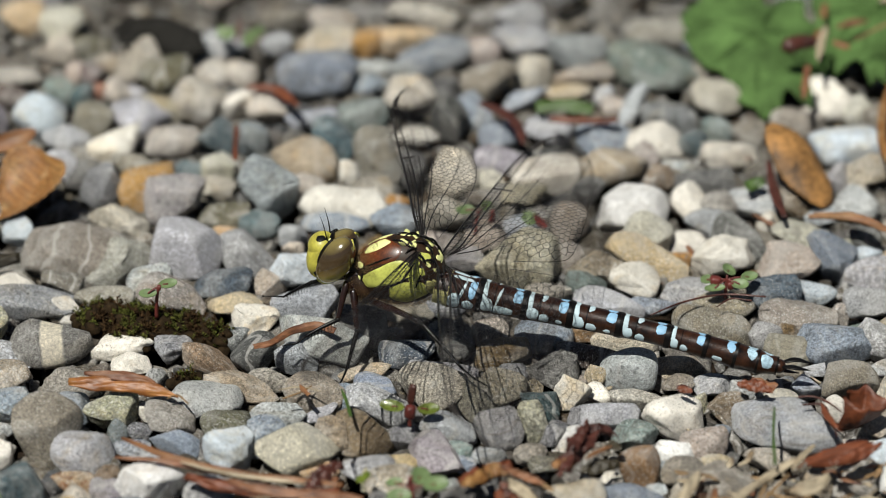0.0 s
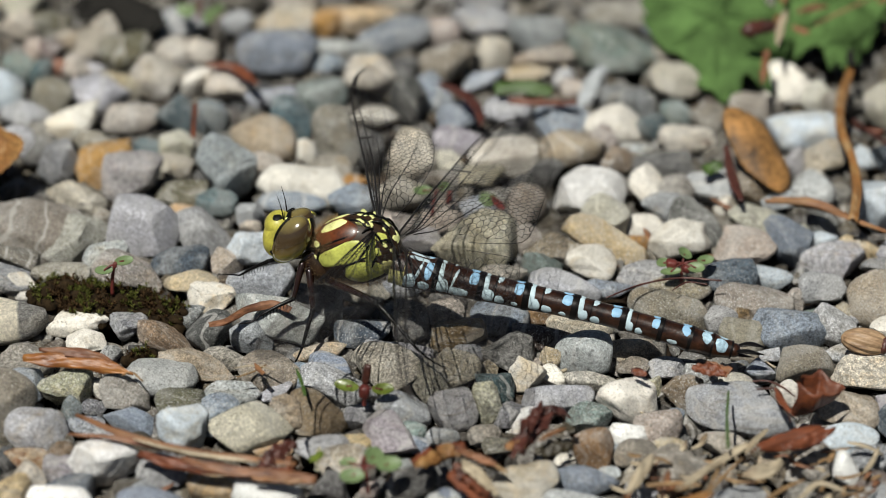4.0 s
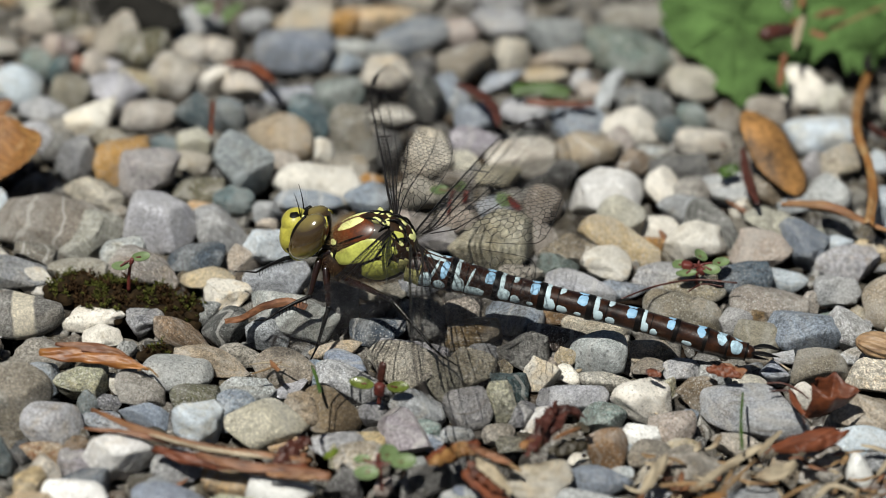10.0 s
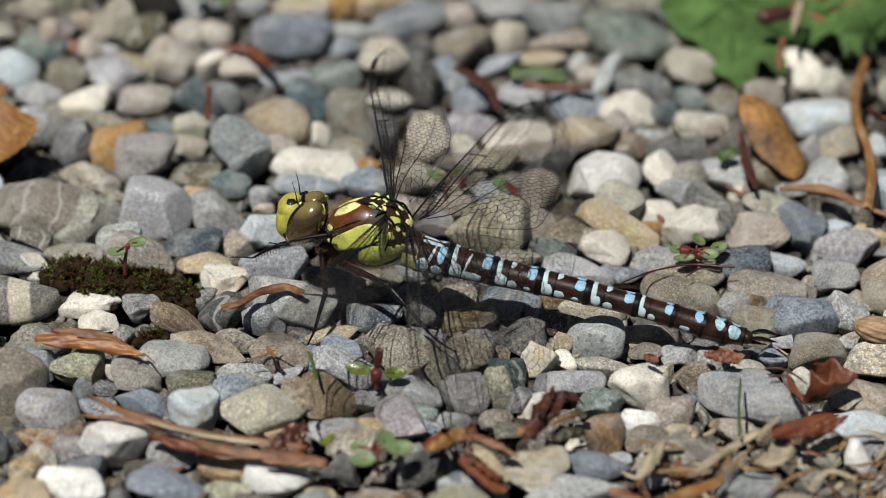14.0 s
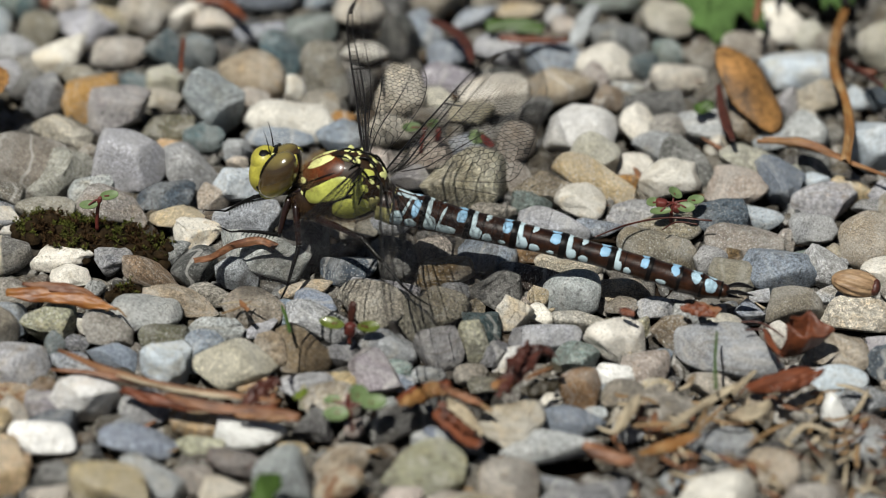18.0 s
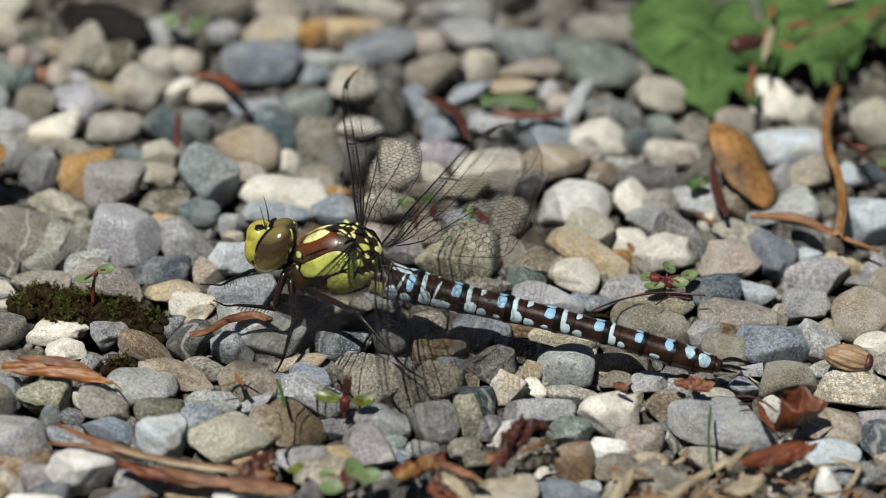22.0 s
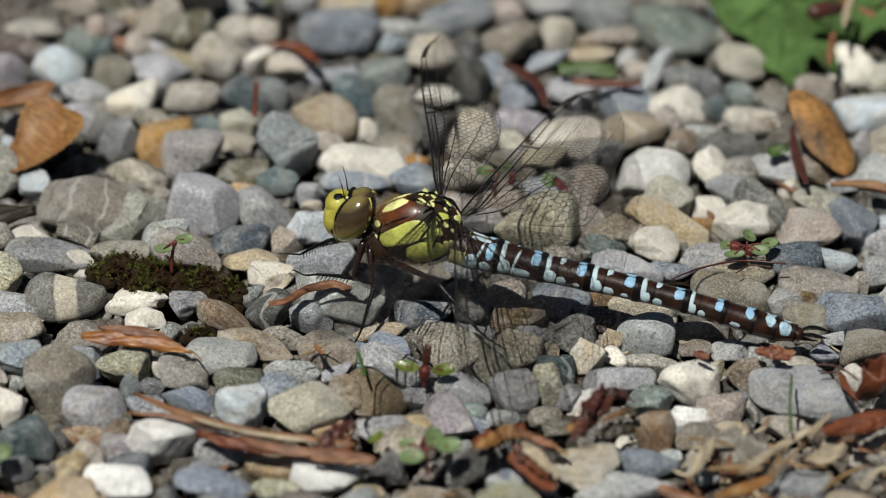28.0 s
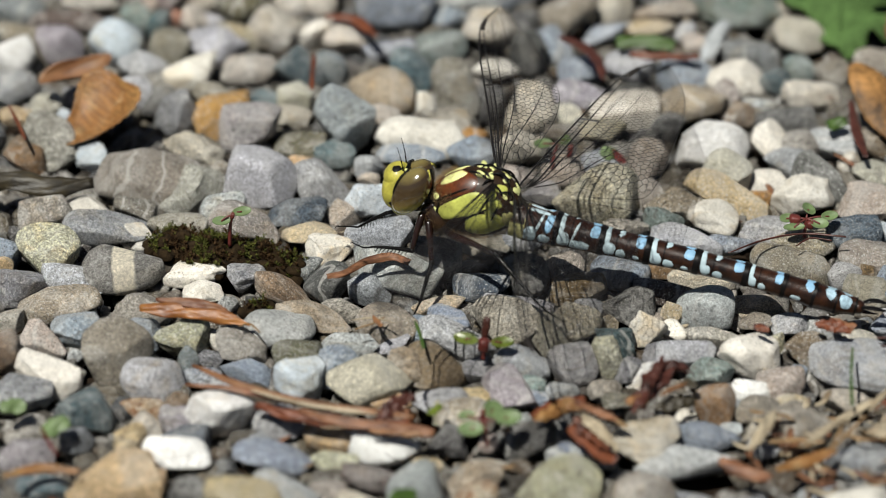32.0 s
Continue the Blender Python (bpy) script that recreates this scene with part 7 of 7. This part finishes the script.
pebble(60.8, -2.8, 4.74, 2.75, 2.12, -5, "light_grey")
pebble(60.0, 3.5, 2.24, 1.53, 1.18, 0, "pale_blue")
pebble(65.1, 0.2, 3.34, 2.48, 1.91, 30, "pale_ochre")
rock(66.0, -15.2, 4.33, 3.68, 3.51, 5, "tan")
pebble(67.8, -4.1, 3.16, 1.89, 1.46, 0, "grey")
pebble(69.1, -1.2, 2.14, 1.82, 2.03, 0, "light_grey")
pebble(58.5, -21.9, 3.06, 2.60, 2.60, 40, "light_grey")
pebble(56.6, -17.4, 2.31, 1.57, 1.21, 0, "pale_teal")
rock(46.5, -23.8, 3.20, 2.72, 2.23, 10, "grey_brown")
pebble(47.4, -18.2, 1.54, 1.31, 1.61, 0, "olive_brown")
pebble(61.1, -15.5, 1.78, 1.49, 1.14, 0, "tan")
pebble(54.7, -13.9, 1.40, 1.19, 1.94, 0, "pinkish")
pebble(69.8, 11.4, 4.53, 3.85, 3.89, 0, "pale_blue")
pebble(57.2, 5.4, 1.20, 1.02, 1.46, 0, "greenish_cream")
pebble(60.3, 7.8, 2.25, 1.92, 1.61, 0, "dark_grey")
pebble(66.6, -22.3, 2.60, 2.21, 2.32, 0, "white")
pebble(62.0, -17.1, 1.31, 0.83, 0.64, 0, "light_grey")
pebble(-60.7, 67.4, 3.53, 2.97, 2.28, 0, "cream")
pebble(-56.2, 68.3, 4.07, 2.34, 1.80, 0, "olive")
pebble(-47.4, 60.4, 4.54, 3.77, 2.90, -45, "pinkish")
pebble(-42.8, 55.6, 4.16, 3.54, 3.21, 0, "olive")
pebble(-35.1, 66.5, 4.06, 3.45, 2.83, 0, "light_grey")
pebble(-36.4, 59.6, 3.84, 2.51, 1.94, 0, "cream")
pebble(-31.1, 59.2, 2.62, 2.23, 1.81, 0, "cream")
pebble(-51.8, 62.9, 2.63, 1.90, 1.46, 0, "tan")
pebble(-57.0, 58.7, 1.74, 1.48, 1.93, 0, "pinkish")
pebble(-54.3, 57.8, 1.91, 1.63, 1.89, 0, "plum")
pebble(-58.4, 53.0, 2.94, 2.50, 2.16, 0, "pale_teal")
pebble(-53.0, 53.1, 1.21, 1.03, 1.48, 0, "rust")
pebble(-50.4, 52.8, 2.25, 1.91, 1.90, 50, "cream")
pebble(-47.7, 53.4, 2.16, 1.45, 1.12, 0, "light_grey")
pebble(-55.2, 49.7, 1.89, 1.61, 2.51, 0, "teal")
pebble(-52.8, 42.5, 3.23, 2.74, 2.48, 0, "grey_brown")
pebble(-46.1, 43.8, 4.60, 3.27, 2.52, 20, "light_grey")
pebble(-42.6, 47.0, 3.59, 2.46, 1.90, 10, "tan")
pebble(-37.2, 47.9, 4.28, 3.64, 3.23, 20, "pinkish")
pebble(-31.7, 47.7, 2.91, 2.48, 2.49, 0, "white")
pebble(-26.5, 45.8, 3.25, 2.76, 2.95, 20, "cream")
rock(-49.0, 34.6, 4.45, 3.32, 2.56, -20, "white")
pebble(-40.7, 36.6, 4.38, 2.73, 2.10, 0, "cream")
pebble(-56.4, 37.7, 3.54, 2.13, 1.64, 20, "light_grey")
rock(-34.1, 36.4, 2.78, 2.36, 3.22, 0, "teal")
rock(-28.5, 35.9, 2.77, 2.36, 3.22, 0, "teal")
pebble(-56.7, 28.8, 2.49, 2.12, 2.17, 0, "light_grey")
pebble(-53.0, 25.8, 3.14, 2.67, 2.18, -45, "dark_grey")
rock(-50.0, 21.5, 3.45, 2.93, 2.96, -40, "grey")
pebble(-45.2, 28.6, 3.16, 2.49, 1.92, 0, "grey_brown")
pebble(-43.1, 21.6, 4.43, 3.77, 3.11, -20, "ochre")
pebble(-37.4, 28.5, 2.33, 1.80, 1.38, 0, "teal")
pebble(-33.1, 27.6, 2.65, 2.26, 2.45, 0, "cream")
pebble(-33.7, 23.2, 3.13, 1.78, 1.37, 8, "cream")
pebble(-19.3, 56.9, 6.26, 4.17, 3.21, -5, "blue_grey")
pebble(-18.0, 69.3, 5.14, 3.19, 2.46, 0, "cream")
pebble(-6.0, 70.2, 4.97, 3.20, 2.46, 0, "peach")
pebble(-11.9, 68.3, 2.65, 2.26, 2.55, 0, "ochre")
pebble(-8.9, 61.2, 5.43, 1.68, 1.29, 5, "light_grey")
pebble(-10.9, 56.0, 2.95, 1.88, 1.44, 0, "blue_grey")
pebble(-1.3, 63.8, 5.62, 3.48, 2.68, -20, "blue_grey")
pebble(-5.0, 49.3, 4.12, 3.50, 3.18, 0, "cream")
pebble(6.1, 65.6, 3.00, 2.55, 2.44, 0, "pinkish")
pebble(7.0, 53.3, 4.49, 3.82, 3.56, 0, "grey_brown")
pebble(4.4, 45.6, 3.59, 3.05, 2.62, 15, "blue_grey")
# tone blackened for the shade on this stone behind the far forewing
pebble(1.1, 40.8, 2.88, 2.45, 3.65, 0, "black")
pebble(-19.3, 44.4, 4.61, 2.25, 1.73, 0, "blue_grey")
pebble(-16.7, 35.7, 3.87, 3.29, 2.93, 30, "teal")
pebble(-12.3, 44.7, 4.09, 3.28, 2.52, -20, "pale_teal")
pebble(-9.6, 26.9, 3.64, 3.09, 5.25, 0, "grey_brown")
pebble(-20.4, 28.8, 4.99, 4.19, 3.22, 5, "tan")
pebble(-14.0, 25.8, 1.32, 1.13, 2.30, 0, "white")
pebble(-11.7, 27.6, 2.16, 1.79, 1.38, 0, "grey")
pebble(-4.0, 38.9, 3.55, 2.23, 1.72, 0, "white")
pebble(8.7, 38.5, 3.38, 2.43, 1.87, 0, "blue_grey")
pebble(8.4, 30.3, 3.84, 2.80, 2.16, 0, "lilac")
pebble(6.2, 24.6, 2.98, 2.18, 1.68, 0, "cream")
pebble(6.2, 20.0, 2.95, 1.67, 1.29, 0, "grey_brown")
pebble(-26.2, 69.7, 2.31, 1.96, 1.71, 0, "light_grey")
pebble(-24.3, 26.1, 2.15, 1.59, 1.22, 0, "light_grey")
pebble(12.9, 70.4, 4.97, 2.98, 2.30, 0, "light_grey")
pebble(13.8, 57.7, 2.96, 2.52, 3.09, 0, "cream")
pebble(21.1, 66.0, 4.59, 3.39, 2.61, 0, "grey")
pebble(21.8, 57.1, 4.87, 3.13, 2.41, 0, "tan")
pebble(18.8, 52.3, 4.32, 1.87, 1.44, 0, "pale_ochre")
pebble(12.2, 51.0, 4.14, 1.76, 1.35, -25, "blue_grey")
rock(33.0, 58.8, 8.02, 4.40, 3.38, 12, "pale_teal")
pebble(34.6, 72.9, 5.53, 3.00, 2.31, 0, "grey_brown")
pebble(40.4, 69.9, 2.66, 2.26, 2.09, 0, "blue_grey")
pebble(41.4, 60.2, 2.45, 2.08, 3.22, 0, "pinkish")
pebble(24.8, 51.9, 1.73, 1.47, 1.58, 0, "light_grey")
pebble(26.0, 49.4, 1.89, 1.61, 1.29, 0, "pinkish")
pebble(28.8, 48.4, 4.12, 2.06, 1.59, -65, "light_grey")
pebble(34.1, 42.6, 4.59, 3.57, 2.75, 10, "grey")
pebble(41.7, 48.8, 3.95, 3.36, 2.76, 0, "cream")
pebble(31.6, 36.3, 4.55, 3.13, 2.41, 10, "white")
pebble(24.1, 36.6, 4.21, 3.24, 2.49, 0, "blue_grey")
pebble(24.8, 27.4, 5.31, 3.59, 2.76, -20, "tan")
pebble(29.9, 29.0, 2.08, 1.77, 3.10, 0, "pinkish")
pebble(31.7, 24.8, 2.32, 1.97, 2.31, 0, "warm_brown")
pebble(34.7, 29.6, 2.67, 1.70, 1.31, 0, "light_grey")
pebble(38.5, 25.0, 4.63, 2.38, 1.83, 5, "dark_grey")
rock(42.5, 31.3, 4.35, 2.81, 2.16, 5, "cream")
pebble(37.7, 35.7, 2.27, 1.93, 2.27, -40, "teal")
pebble(15.8, 40.1, 3.90, 2.85, 2.19, 0, "light_grey")
pebble(15.0, 25.8, 4.97, 3.18, 2.45, 0, "white")
# tone darkened to put in the dark patch showing through the far hindwing
pebble(21.0, 21.1, 2.63, 2.24, 2.21, 0, "dark_grey")
pebble(11.8, 20.7, 3.45, 2.27, 1.75, 0, "tan")
rock(58.8, 47.4, 4.11, 3.50, 3.41, 20, "white")
rock(62.6, 45.3, 2.74, 2.33, 2.64, 0, "cream")
pebble(53.9, 43.3, 4.43, 2.66, 2.05, 0, "pinkish")
pebble(59.9, 33.8, 5.37, 4.03, 3.10, 0, "pale_blue")
pebble(62.5, 25.5, 3.64, 3.10, 3.16, 0, "tan")
pebble(58.0, 24.4, 1.65, 1.41, 2.55, 0, "lilac")
pebble(66.7, 43.5, 3.24, 2.75, 2.25, 0, "grey_brown")
pebble(45.9, 37.9, 2.53, 2.15, 2.32, 0, "grey_brown")
pebble(41.2, 38.9, 2.37, 2.01, 2.26, 0, "pale_teal")
pebble(68.6, 28.0, 2.33, 1.90, 1.46, 0, "pale_blue")
pebble(71.2, 27.5, 2.00, 1.70, 1.87, 0, "dark_blue")
pebble(60.7, 22.5, 1.65, 1.29, 0.99, 0, "white")
pebble(-75.7, 36.4, 3.52, 3.00, 3.68, 0, "bright_white")
pebble(-76.4, 46.5, 3.84, 2.56, 1.97, 0, "tan")
pebble(-69.1, 41.7, 3.55, 3.02, 3.28, 0, "lilac")
pebble(-61.0, 41.9, 3.89, 3.31, 3.63, 30, "pale_blue")
pebble(-74.9, 28.9, 3.82, 2.99, 2.30, 0, "grey")
pebble(-69.2, 24.0, 2.47, 2.10, 1.93, 0, "mottled")
pebble(-65.6, 27.2, 1.49, 1.27, 1.97, 10, "light_grey")
pebble(-66.3, 20.8, 1.31, 1.11, 1.58, 0, "pale_blue")
pebble(-72.5, 21.5, 3.12, 1.77, 1.36, 0, "pale_ochre")
rock(-66.9, 11.2, 4.67, 3.97, 3.39, 30, "mottled")
pebble(-69.7, 8.5, 3.37, 2.86, 2.46, 20, "brown")
pebble(-60.7, 8.6, 2.17, 1.84, 2.16, 0, "pale_blue")
rock(-65.6, -7.7, 3.90, 3.32, 2.84, -20, "mottled")
pebble(-60.0, -6.2, 3.44, 2.92, 2.56, 10, "white")
pebble(-56.8, -11.8, 5.73, 3.16, 2.43, 8, "grey")
pebble(-64.1, -18.5, 4.29, 3.64, 3.37, 20, "greenish_cream")
pebble(-69.6, -19.2, 2.60, 2.21, 2.52, 0, "blue_grey")
pebble(-53.5, -22.5, 6.00, 3.83, 2.95, -5, "banded")
pebble(-69.6, -22.2, 1.67, 1.42, 1.94, 0, "pale_ochre")
rock(-66.1, -28.3, 3.46, 2.94, 3.23, -10, "grey")
rock(-59.5, -24.5, 4.55, 2.55, 1.96, 12, "light_grey")
pebble(-60.4, -31.7, 5.53, 3.05, 2.35, -5, "tan")
pebble(-67.0, -35.4, 2.08, 1.77, 1.98, 0, "mottled")
rock(-57.7, -37.3, 3.41, 2.89, 2.38, -25, "blue_grey")
pebble(-61.5, -39.9, 3.10, 2.63, 2.05, 20, "pinkish")
pebble(-66.5, -45.1, 2.48, 2.11, 3.68, 20, "warm_brown")
pebble(-52.0, -45.5, 4.51, 3.84, 4.53, 25, "grey_brown")
rock(-59.9, -48.5, 4.50, 3.31, 2.55, 5, "white")
pebble(-57.3, -41.7, 1.10, 0.94, 1.06, 0, "light_grey")
pebble(-54.4, -57.2, 3.99, 3.39, 2.85, 0, "teal")
pebble(-63.0, -54.2, 4.16, 3.10, 2.39, 0, "grey")
pebble(-61.5, -60.1, 2.70, 2.22, 1.71, 0, "mottled")
pebble(-54.8, -63.0, 2.26, 1.92, 2.00, 0, "grey")
pebble(-60.6, -65.9, 3.37, 2.36, 1.82, 0, "lilac")
pebble(-57.6, -72.8, 3.46, 2.33, 1.79, 0, "teal")
pebble(-48.8, -72.3, 5.82, 3.99, 3.07, 0, "peach")
pebble(-77.5, 54.8, 4.76, 2.49, 1.92, 0, "grey")
pebble(-69.3, 51.8, 6.03, 2.07, 1.59, 0, "dark_mauve")
pebble(-66.5, 57.3, 4.34, 2.08, 1.60, 0, "cream")
pebble(66.7, -45.3, 4.40, 2.99, 2.30, 12, "dark_blue")
pebble(76.9, 27.4, 4.16, 3.00, 2.31, 0, "dark_blue")
pebble(75.2, 12.9, 2.11, 1.80, 2.00, 0, "white")
pebble(78.8, 14.8, 2.77, 2.35, 2.69, 0, "cream")
pebble(75.6, 3.8, 3.04, 2.50, 1.92, 0, "pinkish")
pebble(72.7, -5.2, 4.57, 3.02, 2.33, -5, "grey_brown")
rock(74.6, -12.1, 4.36, 2.80, 2.16, 20, "light_grey")
pebble(74.3, -19.1, 4.77, 3.14, 2.41, 10, "pale_ochre")
rock(68.6, -26.4, 2.28, 1.94, 1.99, -20, "mottled")
pebble(72.8, -31.1, 4.36, 3.71, 3.97, -10, "dark_mauve")
rock(71.3, -42.4, 2.65, 2.25, 3.51, 30, "white")
pebble(66.3, -40.2, 3.40, 2.31, 1.78, 5, "lilac")
pebble(67.2, -48.3, 3.06, 1.40, 1.08, 0, "cream")
pebble(70.8, -52.2, 2.90, 2.43, 1.87, 0, "blue_grey")
pebble(69.7, -57.3, 3.01, 2.24, 1.72, 0, "light_grey")
rock(73.7, 39.6, 3.90, 3.31, 4.71, -30, "cream")
pebble(81.3, 51.5, 2.25, 1.91, 1.90, 0, "pinkish")
pebble(79.6, 32.8, 3.02, 2.57, 2.27, 0, "dark_blue")
pebble(-32.4, -78.7, 4.91, 4.18, 4.07, 0, "pale_ochre")
pebble(-39.5, -72.8, 2.77, 2.16, 1.66, 0, "dark_grey")
pebble(-40.1, -77.3, 2.74, 1.98, 1.52, 0, "pinkish")
pebble(-44.5, -72.6, 1.94, 1.64, 2.71, 0, "peach")
pebble(-27.7, -73.7, 4.56, 2.98, 2.30, 30, "light_grey")
pebble(-22.7, -72.6, 2.63, 2.24, 2.02, 0, "pinkish")
pebble(-17.8, -69.0, 3.49, 2.18, 1.67, 0, "dark_mauve")
pebble(-19.1, -75.8, 2.89, 2.31, 1.78, 0, "cream")
pebble(-12.2, -74.3, 3.58, 3.05, 3.39, -20, "light_grey")
pebble(-4.8, -69.3, 3.62, 2.68, 2.06, -25, "tan")
pebble(-5.5, -74.4, 4.00, 2.32, 1.79, -30, "rusty")
pebble(5.5, -72.4, 5.26, 3.99, 3.07, 0, "greenish_cream")
pebble(2.7, -78.8, 2.74, 2.33, 2.51, 0, "pinkish")
pebble(7.6, -78.7, 2.74, 2.30, 1.77, 0, "cream")
pebble(-23.4, -80.8, 4.09, 2.13, 1.64, 0, "light_grey")
pebble(-9.5, -80.7, 3.14, 2.13, 1.64, 0, "tan")
pebble(-42.1, -81.5, 2.72, 2.12, 1.63, 0, "light_grey")
pebble(-37.6, -81.8, 2.72, 1.79, 1.38, 0, "cream")
pebble(-4.3, -80.9, 2.73, 1.64, 1.26, 0, "mottled")
pebble(15.9, -75.4, 3.72, 3.16, 3.53, 0, "pinkish")
pebble(24.7, -77.6, 6.17, 3.46, 2.66, -10, "grey")
pebble(21.8, -71.8, 2.78, 1.33, 1.03, 0, "grey")
rock(41.0, -79.2, 4.92, 4.18, 3.89, 0, "white")
pebble(48.5, -71.2, 3.20, 2.72, 3.16, 0, "tan")
pebble(32.5, -78.3, 3.70, 1.98, 1.52, 0, "pale_ochre")
pebble(37.3, -71.0, 2.64, 1.50, 1.16, -10, "blue_grey")
pebble(52.6, -76.6, 3.58, 3.04, 3.20, 0, "pinkish")
pebble(60.1, -77.8, 3.43, 2.64, 2.03, 0, "light_grey")
pebble(11.7, -78.9, 3.42, 2.79, 2.15, 0, "tan")
pebble(-77.6, 12.6, 3.63, 3.62, 3.09, 0, "light_grey")
pebble(-75.3, -9.7, 3.11, 1.96, 2.50, 0, "cream")
pebble(-74.1, -23.2, 3.41, 2.23, 2.85, 0, "grey")
pebble(-71.2, -36.1, 2.97, 1.87, 2.39, 0, "tan")
pebble(-69.7, -49.7, 3.25, 2.13, 2.72, 0, "light_grey")
pebble(-68.2, -60.1, 2.84, 1.79, 2.28, 0, "grey_brown")
pebble(-67.0, -71.4, 3.12, 2.04, 2.61, 0, "cream")
pebble(-82.1, 33.1, 3.34, 3.16, 2.84, 0, "blue_grey")
pebble(79.7, -4.0, 3.15, 1.99, 2.54, 0, "light_grey")
pebble(79.0, -16.2, 2.70, 1.82, 2.30, 0, "grey")
pebble(76.3, -44.6, 3.30, 1.85, 2.36, 0, "grey_brown")
pebble(83.7, 12.2, 3.24, 1.84, 2.35, 0, "tan")
pebble(85.8, 36.3, 3.37, 2.13, 2.72, 0, "light_grey")
pebble(77.2, -30.8, 2.26, 3.05, 1.92, 0, "lilac")
pebble(-3.1, 78.4, 5.86, 1.74, 2.23, 10, "cream")
pebble(-17.4, 76.0, 4.05, 2.11, 2.70, 0, "pinkish")
pebble(-25.5, 76.0, 3.60, 1.89, 2.41, 0, "grey_brown")
pebble(-67.0, 77.0, 3.60, 2.27, 2.90, 0, "pale_ochre")
pebble(-60.3, 73.0, 3.58, 3.39, 3.04, 0, "cream")
pebble(-59.1, 79.0, 3.16, 1.52, 1.94, 0, "grey_brown")
pebble(12.2, 77.0, 4.05, 2.12, 2.71, 0, "light_grey")
pebble(46.6, 79.0, 3.61, 1.90, 2.42, 0, "grey_brown")
pebble(58.1, 86.2, 4.11, 1.92, 2.45, 0, "light_grey")
pebble(-63.5, 87.3, 4.11, 2.30, 2.95, 0, "light_grey")
pebble(-50.7, 88.3, 4.12, 2.31, 2.95, 0, "grey_brown")
pebble(-35.1, 87.3, 4.57, 2.30, 2.95, 0, "cream")
pebble(-20.5, 88.3, 4.12, 1.92, 2.46, 0, "blue_grey")
pebble(-7.7, 89.4, 4.59, 2.16, 2.76, 0, "light_grey")
pebble(6.0, 88.3, 4.12, 2.15, 2.75, 0, "tan")
pebble(19.8, 88.3, 4.12, 2.31, 2.95, 0, "grey")
pebble(33.6, 89.4, 4.13, 2.16, 2.76, 0, "cream")
pebble(-2.8, -89.1, 3.68, 1.69, 2.16, 0, "light_grey")
pebble(-29.4, -91.1, 4.00, 1.68, 2.15, 0, "grey_brown")
pebble(-16.1, -89.5, 3.68, 1.57, 2.01, 0, "cream")
pebble(10.6, -89.7, 3.68, 1.69, 2.15, 0, "blue_grey")
pebble(24.0, -88.1, 3.69, 1.69, 2.16, 0, "tan")
pebble(37.4, -90.0, 3.68, 1.69, 2.16, 0, "light_grey")
pebble(51.0, -87.2, 3.70, 1.70, 2.17, 0, "grey")
pebble(61.8, -86.8, 3.71, 1.70, 2.17, 0, "cream")
pebble(-39.3, -91.4, 3.66, 1.68, 2.14, 0, "blue_grey")
# three dark stones added in place of shaded gaps seen through the far wings
pebble(-4.2, 24.3, 1.81, 1.54, 3.70, 0, "black")
pebble(9.2, 21.7, 1.65, 1.40, 1.40, 0, "black")
pebble(15.3, 33.2, 2.85, 1.61, 1.24, -20, "dark_grey")
pebble(-0.3, 7.2, 2.41, 1.73, 1.34, 0, "pinkish")
gravel_bed()


def motions():
    rise = {("fore", 1): (((0.0, (-0.25, 0.97, 0.035)), (13.0, (-0.235, 0.97, 0.035)), (19.0, (-0.22, 0.97, 0.07)), (32.0, (-0.22, 0.97, 0.068)))),
            ("hind", 1): (((0.0, (0.18, 0.98, -0.06)), (13.0, (0.2, 0.98, -0.055)), (19.0, (0.21, 0.98, -0.03)), (32.0, (0.235, 0.97, -0.02))))}
    for key, rows in rise.items():
        walk(WINGS[key], [(t, wing_pose(ROOTS[key], d, TWIST[key])) for t, d in rows])
    hx, hz = -6.9 * MM, 12.75 * MM
    walk(head, [(t, pose(hx, 0, hz, a, b, c)) for t, a, b, c in ((0.0, 0, 0, 0), (11.8, 0, 0, 0), (12.5, 0, 2, 0), (13.0, 8, -6, 6), (13.5, 10, 4, 6), (14.6, 0, 0, 0), (32.0, 0, 0, 0))])
    down, rest = ((-7.3, -4.0, 5.0), (-14.8, -8.0, 1.7)), ((-7.4, -4.0, 5.0), (-15.0, -6.0, 6.2))
    up, mid, low = ((-4.1, -5.3, 12.1), (-7.5, -5.4, 20.9)), ((-3.8, -5.3, 14.4), (-12.1, -5.4, 15.5)), ((-3.2, -5.3, 14.5), (-10.8, -5.5, 9.9))
    strokes = [(0.0, down), (11.4, down), (11.5, ((-7.0, -4.1, 6.0), (-14.4, -7.0, 4.2))), (11.6, ((-5.0, -4.6, 11.5), (-13.0, -5.0, 10.5))), (11.7, up), (11.8, mid), (12.0, low), (12.2, up), (12.4, mid), (12.6, low), (12.85, up), (13.0, mid), (13.2, low), (13.35, mid), (13.5, up),
               (13.75, mid), (13.95, low), (14.2, up), (14.45, mid), (14.7, low), (15.1, down), (15.5, ((-7.3, -4.0, 5.0), (-14.6, -7.2, 3.6))), (15.65, ((-7.3, -4.0, 5.0), (-14.8, -6.6, 5.0))), (15.8, rest), (32.0, rest)]
    walk(fore_thigh, [(t, aim(HIP, k)) for t, (k, toe) in strokes])
    rows = []
    for t, (k, toe) in strokes:
        knee = Vector(HIP) + (Vector(k) - Vector(HIP)).normalized() * 5.2
        rows.append((t, aim(knee, toe)))
    walk(fore_shin, rows)


motions()
